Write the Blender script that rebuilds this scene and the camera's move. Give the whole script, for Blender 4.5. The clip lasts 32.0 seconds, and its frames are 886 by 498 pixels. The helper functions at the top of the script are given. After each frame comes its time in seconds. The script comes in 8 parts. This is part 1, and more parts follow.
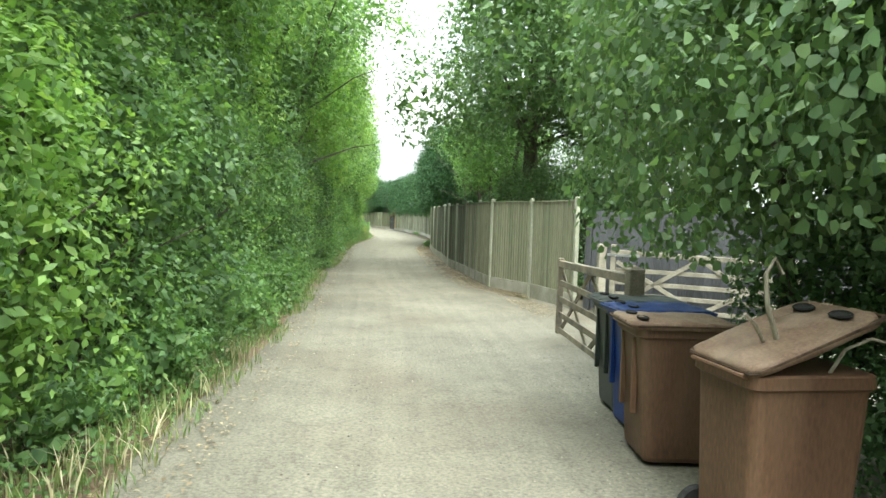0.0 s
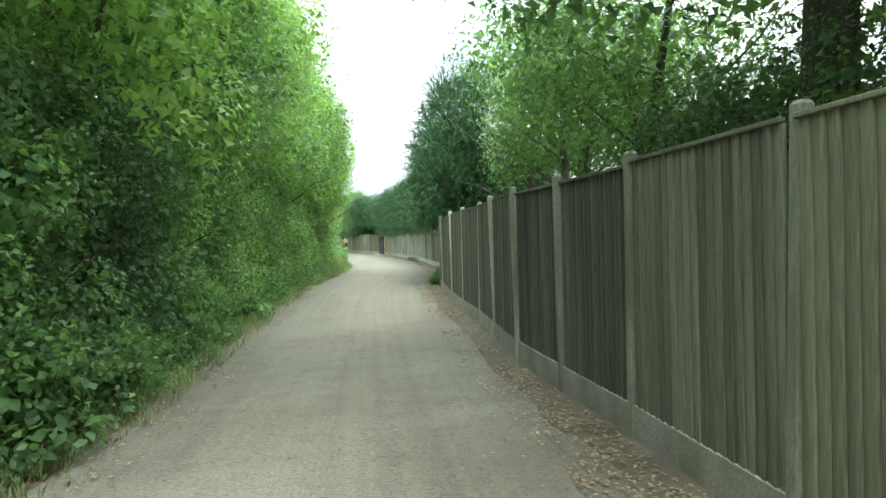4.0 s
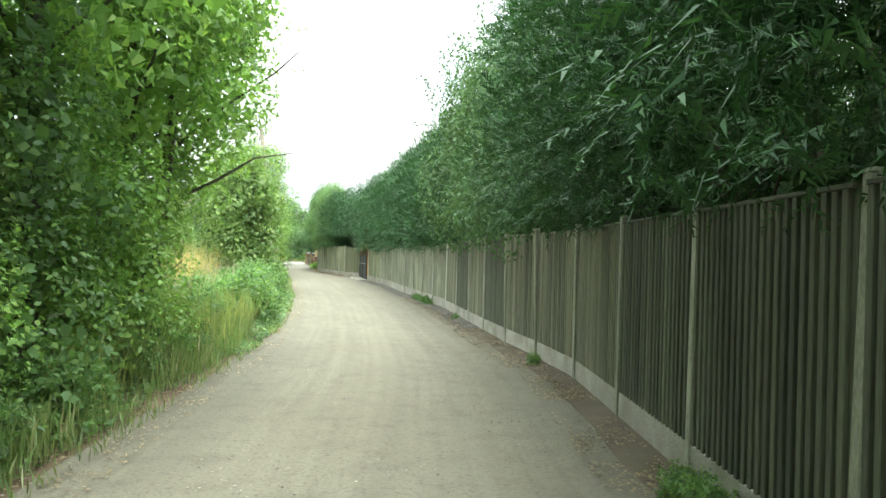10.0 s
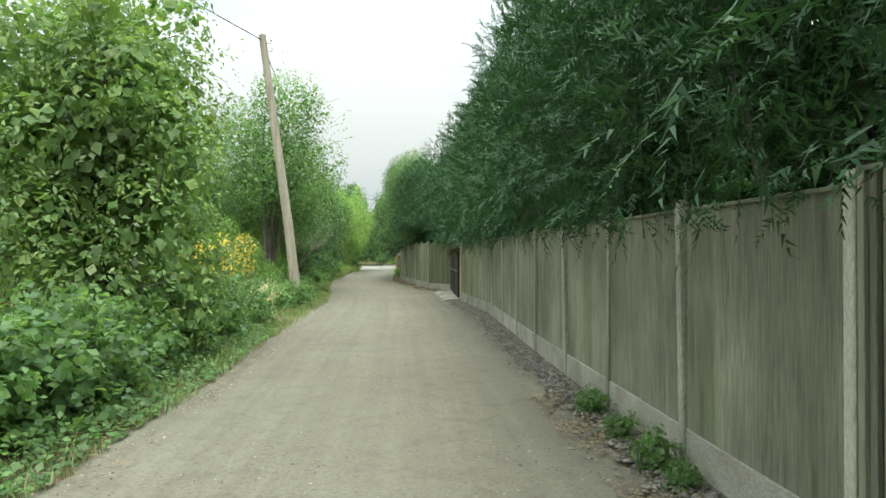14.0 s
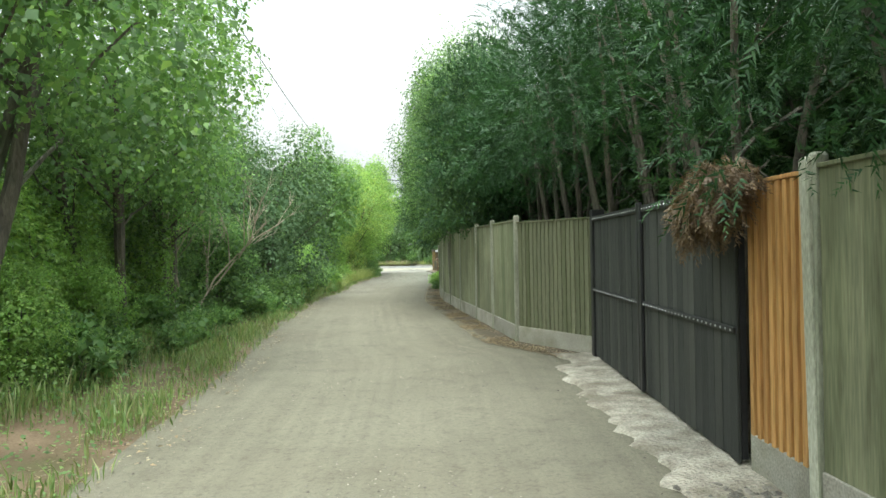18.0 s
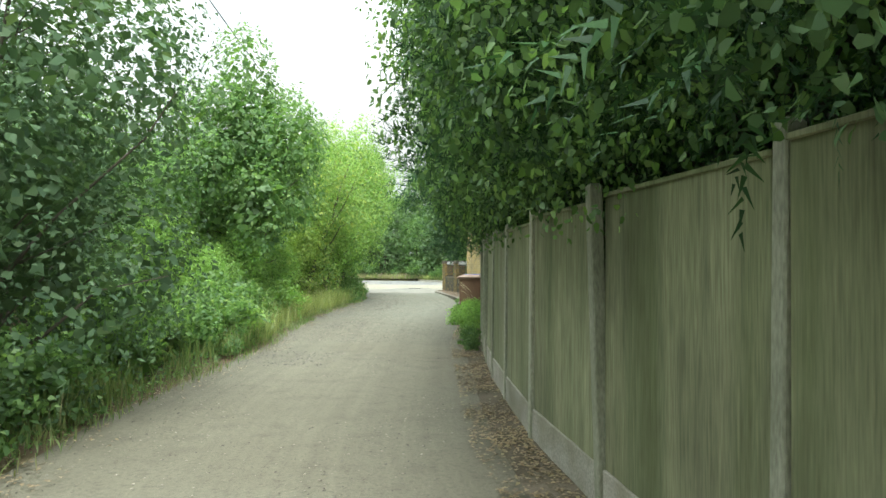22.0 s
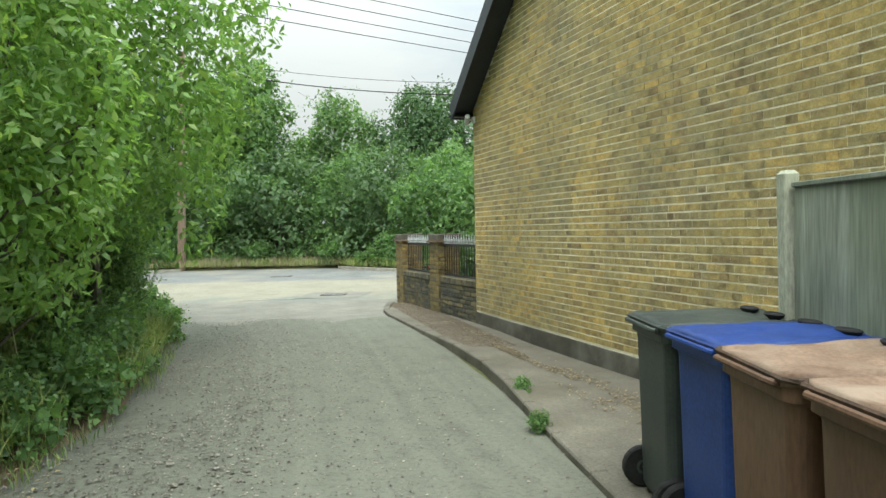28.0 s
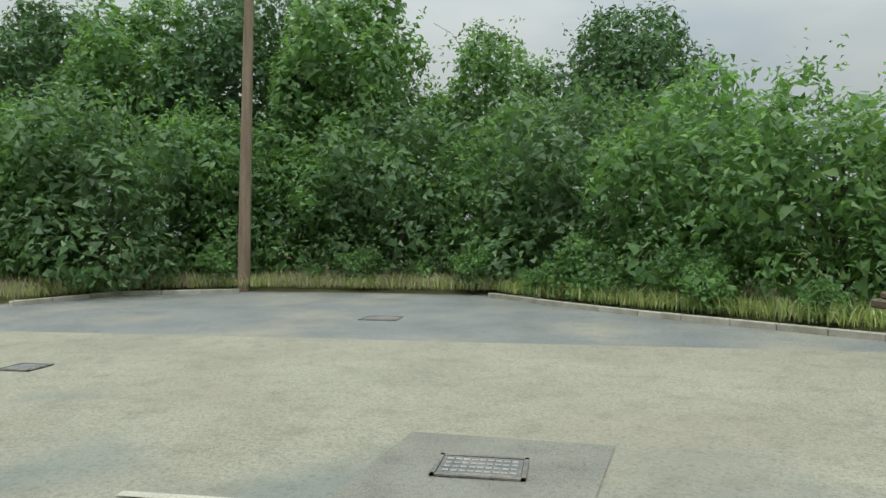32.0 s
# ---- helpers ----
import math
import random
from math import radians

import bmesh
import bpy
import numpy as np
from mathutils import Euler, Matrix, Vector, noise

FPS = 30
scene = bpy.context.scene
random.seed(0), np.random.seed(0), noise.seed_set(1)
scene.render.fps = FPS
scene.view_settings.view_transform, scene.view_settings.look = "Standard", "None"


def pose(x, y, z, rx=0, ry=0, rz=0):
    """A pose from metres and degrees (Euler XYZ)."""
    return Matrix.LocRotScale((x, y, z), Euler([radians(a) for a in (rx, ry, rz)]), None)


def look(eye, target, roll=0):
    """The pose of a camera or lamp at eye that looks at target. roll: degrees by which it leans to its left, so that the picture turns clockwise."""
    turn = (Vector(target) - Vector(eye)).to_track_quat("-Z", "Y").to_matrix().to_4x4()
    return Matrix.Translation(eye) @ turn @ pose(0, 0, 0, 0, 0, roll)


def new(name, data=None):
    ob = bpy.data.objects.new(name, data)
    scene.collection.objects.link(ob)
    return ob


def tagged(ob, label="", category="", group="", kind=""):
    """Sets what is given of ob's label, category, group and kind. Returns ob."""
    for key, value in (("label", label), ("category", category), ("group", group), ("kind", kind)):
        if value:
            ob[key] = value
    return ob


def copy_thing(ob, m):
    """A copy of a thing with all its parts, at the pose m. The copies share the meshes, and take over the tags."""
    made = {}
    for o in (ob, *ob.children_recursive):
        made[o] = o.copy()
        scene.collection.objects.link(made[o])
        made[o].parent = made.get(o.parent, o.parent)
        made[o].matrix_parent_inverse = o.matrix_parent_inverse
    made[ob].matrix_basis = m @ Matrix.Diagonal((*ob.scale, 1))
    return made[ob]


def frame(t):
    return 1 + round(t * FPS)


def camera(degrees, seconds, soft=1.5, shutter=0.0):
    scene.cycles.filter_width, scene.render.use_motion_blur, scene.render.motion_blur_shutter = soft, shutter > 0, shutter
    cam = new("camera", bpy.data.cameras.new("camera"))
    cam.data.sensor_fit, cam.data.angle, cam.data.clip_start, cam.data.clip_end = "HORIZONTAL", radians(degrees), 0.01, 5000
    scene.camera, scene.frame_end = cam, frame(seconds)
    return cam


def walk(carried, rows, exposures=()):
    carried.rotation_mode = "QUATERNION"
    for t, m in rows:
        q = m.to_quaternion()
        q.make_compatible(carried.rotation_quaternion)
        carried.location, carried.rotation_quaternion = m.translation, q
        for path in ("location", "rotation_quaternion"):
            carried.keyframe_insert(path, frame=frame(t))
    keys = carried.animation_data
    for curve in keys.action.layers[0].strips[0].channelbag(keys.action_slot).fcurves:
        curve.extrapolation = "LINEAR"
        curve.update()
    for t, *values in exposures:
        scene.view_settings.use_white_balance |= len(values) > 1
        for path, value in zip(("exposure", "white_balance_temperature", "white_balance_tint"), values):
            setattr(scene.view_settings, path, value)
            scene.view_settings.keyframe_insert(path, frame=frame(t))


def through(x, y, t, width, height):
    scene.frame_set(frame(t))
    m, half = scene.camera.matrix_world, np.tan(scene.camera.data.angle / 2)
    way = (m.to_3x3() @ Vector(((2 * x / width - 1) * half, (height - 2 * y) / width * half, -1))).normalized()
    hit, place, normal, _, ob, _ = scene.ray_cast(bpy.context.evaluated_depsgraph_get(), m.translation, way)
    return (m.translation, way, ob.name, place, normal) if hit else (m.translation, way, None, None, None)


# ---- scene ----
cam = camera(66.1, 32.0)
PATH = [
    (0, (0.404, -2.609, 1.715), (0.585, -0.619, 1.62), 1.9),
    (0.5, (0.533, -0.687, 1.668), (0.747, 1.3, 1.574), 2.3),
    (1, (0.651, 1.191, 1.625), (0.839, 3.18, 1.535), 2.2),
    (1.5, (0.744, 2.943, 1.605), (0.924, 4.933, 1.518), 0.8),
    (2, (0.825, 4.793, 1.59), (1.059, 6.778, 1.522), 0.0),
    (2.5, (0.945, 6.874, 1.52), (1.221, 8.854, 1.453), -0.3),
    (3, (1.003, 8.952, 1.563), (1.268, 10.933, 1.496), -1.5),
    (3.5, (1.0, 10.882, 1.566), (1.209, 12.87, 1.52), -1.1),
    (5.5, (1.023, 17.849, 1.68), (1.211, 19.839, 1.649), -2.3),
    (6, (1.006, 19.72, 1.652), (1.192, 21.711, 1.617), -2.3),
    (6.5, (0.969, 21.514, 1.664), (1.15, 23.506, 1.629), -2.5),
    (7, (0.963, 23.555, 1.619), (1.142, 25.547, 1.596), -1.4),
    (7.5, (0.993, 25.464, 1.578), (1.165, 27.456, 1.544), -4.1),
    (8, (0.822, 27.361, 1.647), (0.932, 29.358, 1.647), 0.9),
    (8.5, (0.928, 29.38, 1.562), (1.085, 31.374, 1.556), 0.3),
    (9, (1.004, 31.351, 1.531), (1.225, 33.338, 1.515), 0.5),
    (9.5, (1.121, 33.262, 1.566), (1.33, 35.251, 1.571), 0.8),
    (10, (1.312, 35.225, 1.663), (1.557, 37.21, 1.678), 1.6),
    (10.5, (1.51, 37.106, 1.643), (1.812, 39.082, 1.676), 1.1),
    (11, (1.697, 38.935, 1.638), (1.937, 40.92, 1.689), 2.6),
    (11.5, (1.969, 40.914, 1.598), (2.246, 42.895, 1.639), 2.0),
    (12, (2.218, 43.02, 1.632), (2.513, 44.998, 1.671), 2.3),
    (12.5, (2.428, 45.213, 1.701), (2.673, 47.198, 1.729), 1.3),
    (13, (2.403, 47.457, 1.663), (2.54, 49.452, 1.689), 2.6),
    (13.5, (2.314, 49.809, 1.614), (2.314, 51.808, 1.635), 1.5),
    (14, (2.184, 52.353, 1.612), (2.104, 54.351, 1.62), -0.2),
    (14.5, (2.049, 55.11, 1.585), (1.933, 57.107, 1.606), -0.4),
    (16.5, (0.972, 64.537, 1.549), (0.813, 66.531, 1.567), -0.8),
    (17, (0.766, 66.514, 1.524), (0.592, 68.507, 1.522), -2.2),
    (17.5, (0.479, 68.454, 1.539), (0.295, 70.445, 1.533), -2.6),
    (18, (0.235, 70.564, 1.545), (0.047, 72.555, 1.543), -1.1),
    (18.5, (-0.042, 72.534, 1.534), (-0.216, 74.527, 1.535), 0.1),
    (19, (-0.3, 74.37, 1.524), (-0.423, 76.366, 1.533), 1.2),
    (19.5, (-0.491, 76.081, 1.519), (-0.61, 78.077, 1.515), 0.0),
    (20, (-0.789, 77.679, 1.494), (-0.909, 79.675, 1.514), 2.2),
    (20.5, (-0.982, 79.235, 1.559), (-1.085, 81.232, 1.571), 0.5),
    (21, (-1.291, 80.745, 1.574), (-1.381, 82.743, 1.593), 0.8),
    (21.5, (-1.575, 82.441, 1.569), (-1.717, 84.436, 1.598), 0.5),
    (22, (-1.876, 84.589, 1.542), (-2.062, 86.58, 1.572), 0.3),
    (22.5, (-2.373, 86.091, 1.533), (-2.588, 88.079, 1.587), 0.9),
    (23, (-2.799, 87.822, 1.571), (-3.076, 89.802, 1.613), 1.0),
    (23.5, (-3.041, 89.56, 1.547), (-3.378, 91.531, 1.565), -1.0),
    (24, (-3.36, 91.19, 1.563), (-3.697, 93.161, 1.581), -0.0),
    (24.5, (-3.619, 92.72, 1.555), (-3.937, 94.695, 1.56), 0.1),
    (26.5, (-4.274, 98.748, 1.601), (-4.485, 100.736, 1.56), -0.0),
    (27, (-4.361, 100.255, 1.582), (-4.451, 102.252, 1.533), 0.6),
    (27.5, (-4.377, 101.795, 1.563), (-4.365, 103.794, 1.512), -0.6),
    (28, (-4.444, 103.304, 1.546), (-4.385, 105.302, 1.49), -1.1),
    (28.5, (-4.434, 104.922, 1.509), (-4.387, 106.921, 1.462), -1.1),
    (29, (-4.441, 106.721, 1.531), (-4.406, 108.72, 1.491), -0.2),
    (29.5, (-4.571, 108.369, 1.514), (-4.574, 110.369, 1.477), 1.2),
    (30, (-4.703, 109.906, 1.517), (-4.748, 111.905, 1.473), 0.7),
    (30.5, (-4.923, 111.386, 1.524), (-4.996, 113.384, 1.476), -0.0),
    (31, (-5.218, 112.813, 1.527), (-5.372, 114.807, 1.484), -0.2),
    (31.5, (-5.608, 114.281, 1.529), (-5.88, 116.262, 1.486), -1.0),
    (32, (-6.076, 115.646, 1.571), (-6.443, 117.611, 1.523), -0.2),
]
walk(cam, [(t, look(eye, target, roll)) for t, eye, target, roll in PATH], [(0, 2.2, 6500, 0), (1, 2.45, 6500, 0), (1.4, 2.4, 6450, 0), (2, 2.3, 6150, 0), (2.6, 2.05, 6100, 0), (3.5, 1.95, 6100, 0), (6, 2.1, 6200, 0), (7, 2.4, 6450, 0), (8, 2.4, 6500, 0), (10, 2.1, 6500, 0), (12, 1.55, 6500, 0), (14, 1.25, 6500, 0), (17, 1.3, 6500, 0), (18, 1.55, 6500, 0), (20, 1.5, 6500, 0), (22, 1.6, 6500, 0), (22.9, 1.85, 6550, 0), (24, 1.5, 6500, 0), (25, 1.4, 6500, 0), (26.5, 1.3, 6550, 0), (27, 1.25, 6550, 0), (28, 1.1, 6450, 0), (29, 0.78, 6400, 0), (30, 0.65, 6300, 0), (31, 0.28, 6300, 0), (32, 0.4, 6350, 0)])

# ---- light ----
SUN_EL, SUN_AZ = radians(58), radians(172)
sun_data = bpy.data.lights.new("sun", "SUN")
sun_data.energy, sun_data.angle, sun_data.color = 1.5, radians(28), (1.0, 0.96, 0.9)
sun = new("sun", sun_data)
sun.matrix_basis = look((0, 0, 0), (-math.sin(SUN_AZ) * math.cos(SUN_EL), -math.cos(SUN_AZ) * math.cos(SUN_EL), -math.sin(SUN_EL)))

world = bpy.data.worlds.new("overcast_sky")
scene.world = world
world.use_nodes = True
wn, wl = world.node_tree.nodes, world.node_tree.links
wn.clear()
w_out, w_bg = wn.new("ShaderNodeOutputWorld"), wn.new("ShaderNodeBackground")
w_sky = wn.new("ShaderNodeTexSky")
w_sky.sky_type, w_sky.sun_disc, w_sky.sun_elevation, w_sky.sun_rotation = "NISHITA", False, SUN_EL, SUN_AZ
w_scale = wn.new("ShaderNodeVectorMath")
w_scale.operation, w_scale.inputs[3].default_value = "SCALE", 0.11
w_co, w_map, w_noise, w_ramp, w_fine = (wn.new("ShaderNodeTexCoord"), wn.new("ShaderNodeMapping"), wn.new("ShaderNodeTexNoise"),
                                        wn.new("ShaderNodeValToRGB"), wn.new("ShaderNodeTexNoise"))
w_map.inputs["Scale"].default_value = (1.0, 1.0, 3.2)
w_noise.inputs["Scale"].default_value, w_noise.inputs["Detail"].default_value = 1.7, 7
w_fine.inputs["Scale"].default_value, w_fine.inputs["Detail"].default_value = 3.0, 8
w_ramp.color_ramp.elements[0].position, w_ramp.color_ramp.elements[0].color = 0.4, (0.6, 0.635, 0.68, 1)
w_ramp.color_ramp.elements[1].position, w_ramp.color_ramp.elements[1].color = 0.62, (0.735, 0.745, 0.76, 1)
w_mix = wn.new("ShaderNodeMix")
w_mix.data_type = "RGBA"
w_cover = wn.new("ShaderNodeMapRange")
w_cover.inputs[1].default_value, w_cover.inputs[2].default_value, w_cover.inputs[3].default_value, w_cover.inputs[4].default_value = 0.3, 0.5, 0.72, 1.0
wl.new(w_co.outputs["Generated"], w_map.inputs["Vector"])
wl.new(w_map.outputs["Vector"], w_noise.inputs["Vector"])
wl.new(w_map.outputs["Vector"], w_fine.inputs["Vector"])
wl.new(w_noise.outputs["Fac"], w_ramp.inputs["Fac"])
wl.new(w_fine.outputs["Fac"], w_cover.inputs[0])
wl.new(w_sky.outputs["Color"], w_scale.inputs[0])
wl.new(w_scale.outputs[0], w_mix.inputs["A"])
wl.new(w_ramp.outputs["Color"], w_mix.inputs["B"])
wl.new(w_cover.outputs[0], w_mix.inputs["Factor"])
# an overcast sky is brighter overhead than at the horizon
w_sep, w_rise, w_dome = wn.new("ShaderNodeSeparateXYZ"), wn.new("ShaderNodeMapRange"), wn.new("ShaderNodeVectorMath")
w_rise.inputs[3].default_value, w_rise.inputs[4].default_value = 0.44, 3.2
w_square = wn.new("ShaderNodeMath")
w_square.operation = "MULTIPLY"
w_dome.operation = "SCALE"
wl.new(w_co.outputs["Generated"], w_sep.inputs[0])
for k in range(2):
    wl.new(w_sep.outputs["Z"], w_square.inputs[k])
wl.new(w_square.outputs[0], w_rise.inputs[0])
wl.new(w_mix.outputs["Result"], w_dome.inputs[0])
wl.new(w_rise.outputs[0], w_dome.inputs[3])
wl.new(w_dome.outputs[0], w_bg.inputs["Color"])
w_bg.inputs["Strength"].default_value = 1.0
wl.new(w_bg.outputs[0], w_out.inputs["Surface"])


# ---- materials ----
def material(name, base, dark=None, rough=0.8, scale=6.0, fine=60.0, bump=0.3, fine_bump=0.2, metal=0.0, stretch=(1, 1, 1), stain=None,
             stain_scale=0.8, stain_amount=0.5, random_amount=0.0, spec=0.3, bump_dist=0.01, island=False, local=True):
    """A two-scale procedural surface: base and dark mixed by noise, stains of a second colour, grain and relief."""
    mat = bpy.data.materials.new(name)
    mat.use_nodes = True
    n, l = mat.node_tree.nodes, mat.node_tree.links
    bsdf = n["Principled BSDF"]
    co = n.new("ShaderNodeTexCoord")
    geo = n.new("ShaderNodeNewGeometry")
    mp = n.new("ShaderNodeMapping")
    mp.inputs["Scale"].default_value = stretch
    if local:
        info = n.new("ShaderNodeObjectInfo")
        shift = n.new("ShaderNodeVectorMath")
        shift.operation = "MULTIPLY_ADD"
        comb = n.new("ShaderNodeCombineXYZ")
        for k in range(3):
            l.new(info.outputs["Random"], comb.inputs[k])
        shift.inputs[1].default_value = (37.0, 53.0, 71.0)
        l.new(comb.outputs[0], shift.inputs[0])
        l.new(co.outputs["Object"], shift.inputs[2])
        l.new(shift.outputs[0], mp.inputs["Vector"])
    else:
        l.new(geo.outputs["Position"], mp.inputs["Vector"])
    big, small = n.new("ShaderNodeTexNoise"), n.new("ShaderNodeTexNoise")
    big.inputs["Scale"].default_value, big.inputs["Detail"].default_value = scale, 5
    small.inputs["Scale"].default_value, small.inputs["Detail"].default_value = fine, 4
    for t in (big, small):
        l.new(mp.outputs["Vector"], t.inputs["Vector"])
    dark = dark or tuple(c * 0.6 for c in base)
    ramp = n.new("ShaderNodeValToRGB")
    ramp.color_ramp.elements[0].position, ramp.color_ramp.elements[1].position = 0.32, 0.68
    ramp.color_ramp.elements[0].color, ramp.color_ramp.elements[1].color = (*dark, 1), (*base, 1)
    l.new(big.outputs["Fac"], ramp.inputs["Fac"])
    grain = n.new("ShaderNodeMix")
    grain.data_type, grain.blend_type = "RGBA", "MULTIPLY"
    g_ramp = n.new("ShaderNodeMapRange")
    g_ramp.inputs[1].default_value, g_ramp.inputs[2].default_value, g_ramp.inputs[3].default_value, g_ramp.inputs[4].default_value = 0.3, 0.7, 0.72, 1.18
    l.new(small.outputs["Fac"], g_ramp.inputs[0])
    grain.inputs["Factor"].default_value = 1.0
    l.new(ramp.outputs["Color"], grain.inputs["A"])
    l.new(g_ramp.outputs[0], grain.inputs["B"])
    colour = grain.outputs["Result"]
    if stain:
        st = n.new("ShaderNodeTexNoise")
        st.inputs["Scale"].default_value, st.inputs["Detail"].default_value = stain_scale, 6
        l.new(mp.outputs["Vector"], st.inputs["Vector"])
        sm = n.new("ShaderNodeMapRange")
        sm.inputs[1].default_value, sm.inputs[2].default_value, sm.inputs[4].default_value = 0.48, 0.68, stain_amount
        l.new(st.outputs["Fac"], sm.inputs[0])
        mx = n.new("ShaderNodeMix")
        mx.data_type = "RGBA"
        l.new(sm.outputs[0], mx.inputs["Factor"])
        l.new(colour, mx.inputs["A"])
        mx.inputs["B"].default_value = (*stain, 1)
        colour = mx.outputs["Result"]
    if random_amount:
        hsv = n.new("ShaderNodeHueSaturation")
        rr = n.new("ShaderNodeMapRange")
        rr.inputs[3].default_value, rr.inputs[4].default_value = 1 - random_amount, 1 + random_amount
        if island:
            l.new(geo.outputs["Random Per Island"], rr.inputs[0])
        else:
            inf = n.new("ShaderNodeObjectInfo")
            l.new(inf.outputs["Random"], rr.inputs[0])
        l.new(rr.outputs[0], hsv.inputs["Value"])
        l.new(colour, hsv.inputs["Color"])
        colour = hsv.outputs["Color"]
    l.new(colour, bsdf.inputs["Base Color"])
    bsdf.inputs["Roughness"].default_value, bsdf.inputs["Metallic"].default_value = rough, metal
    bsdf.inputs["Specular IOR Level"].default_value = spec
    b1, b2 = n.new("ShaderNodeBump"), n.new("ShaderNodeBump")
    b1.inputs["Strength"].default_value, b1.inputs["Distance"].default_value = bump, bump_dist * 3
    b2.inputs["Strength"].default_value, b2.inputs["Distance"].default_value = fine_bump, bump_dist
    l.new(big.outputs["Fac"], b1.inputs["Height"])
    l.new(small.outputs["Fac"], b2.inputs["Height"])
    l.new(b1.outputs[0], b2.inputs["Normal"])
    l.new(b2.outputs[0], bsdf.inputs["Normal"])
    return mat


def leaf_material(name, colours, through=0.42, rough=0.45, spec=0.35):
    """Foliage: each leaf takes its own tone out of a range; light comes through the blade."""
    mat = bpy.data.materials.new(name)
    mat.use_nodes = True
    n, l = mat.node_tree.nodes, mat.node_tree.links
    bsdf, out = n["Principled BSDF"], n["Material Output"]
    geo, ramp = n.new("ShaderNodeNewGeometry"), n.new("ShaderNodeValToRGB")
    el = ramp.color_ramp.elements
    while len(el) < len(colours):
        el.new(0.5)
    for k, c in enumerate(colours):
        grey = 0.3 * c[0] + 0.6 * c[1] + 0.1 * c[2]
        c = tuple(a * 0.84 + b * grey * 0.16 for a, b in zip(c, (0.85, 1.0, 0.9)))
        el[k].position, el[k].color = k / (len(colours) - 1), (*c, 1)
    l.new(geo.outputs["Random Per Island"], ramp.inputs["Fac"])
    patch = n.new("ShaderNodeTexNoise")
    patch.inputs["Scale"].default_value, patch.inputs["Detail"].default_value = 0.9, 3
    l.new(geo.outputs["Position"], patch.inputs["Vector"])
    pm = n.new("ShaderNodeMapRange")
    pm.inputs[1].default_value, pm.inputs[2].default_value, pm.inputs[3].default_value, pm.inputs[4].default_value = 0.3, 0.7, 0.7, 1.3
    l.new(patch.outputs["Fac"], pm.inputs[0])
    mul = n.new("ShaderNodeMix")
    mul.data_type, mul.blend_type = "RGBA", "MULTIPLY"
    mul.inputs["Factor"].default_value = 1.0
    l.new(ramp.outputs["Color"], mul.inputs["A"])
    l.new(pm.outputs[0], mul.inputs["B"])
    l.new(mul.outputs["Result"], bsdf.inputs["Base Color"])
    bsdf.inputs["Roughness"].default_value, bsdf.inputs["Specular IOR Level"].default_value = rough, spec
    tr, mix = n.new("ShaderNodeBsdfTranslucent"), n.new("ShaderNodeMixShader")
    warm = n.new("ShaderNodeMix")
    warm.data_type, warm.blend_type = "RGBA", "MULTIPLY"
    warm.inputs["Factor"].default_value, warm.inputs["B"].default_value = 1.0, (1.45, 1.5, 0.8, 1)
    l.new(mul.outputs["Result"], warm.inputs["A"])
    l.new(warm.outputs["Result"], tr.inputs["Color"])
    mix.inputs["Fac"].default_value = through
    l.new(bsdf.outputs[0], mix.inputs[1])
    l.new(tr.outputs[0], mix.inputs[2])
    l.new(mix.outputs[0], out.inputs["Surface"])
    return mat


def greyer_with_distance(mat, colour, y0, y1, amount):
    """Blends the ground's colour to another where the surfacing changes along the lane."""
    n, l = mat.node_tree.nodes, mat.node_tree.links
    bsdf = n["Principled BSDF"]
    was = bsdf.inputs["Base Color"].links[0].from_socket
    geo, sep, rng_, nz, add = (n.new("ShaderNodeNewGeometry"), n.new("ShaderNodeSeparateXYZ"), n.new("ShaderNodeMapRange"), n.new("ShaderNodeTexNoise"), n.new("ShaderNodeMath"))
    nz.inputs["Scale"].default_value = 0.5
    add.operation = "MULTIPLY_ADD"
    add.inputs[1].default_value = 9.0
    l.new(geo.outputs["Position"], nz.inputs["Vector"])
    l.new(geo.outputs["Position"], sep.inputs[0])
    l.new(nz.outputs["Fac"], add.inputs[0])
    l.new(sep.outputs["Y"], add.inputs[2])
    l.new(add.outputs[0], rng_.inputs[0])
    rng_.inputs[1].default_value, rng_.inputs[2].default_value, rng_.inputs[4].default_value = y0 + 4.5, y1 + 4.5, amount
    mix = n.new("ShaderNodeMix")
    mix.data_type = "RGBA"
    mix.inputs["B"].default_value = (*colour, 1)
    l.new(rng_.outputs[0], mix.inputs["Factor"])
    l.new(was, mix.inputs["A"])
    l.new(mix.outputs["Result"], bsdf.inputs["Base Color"])


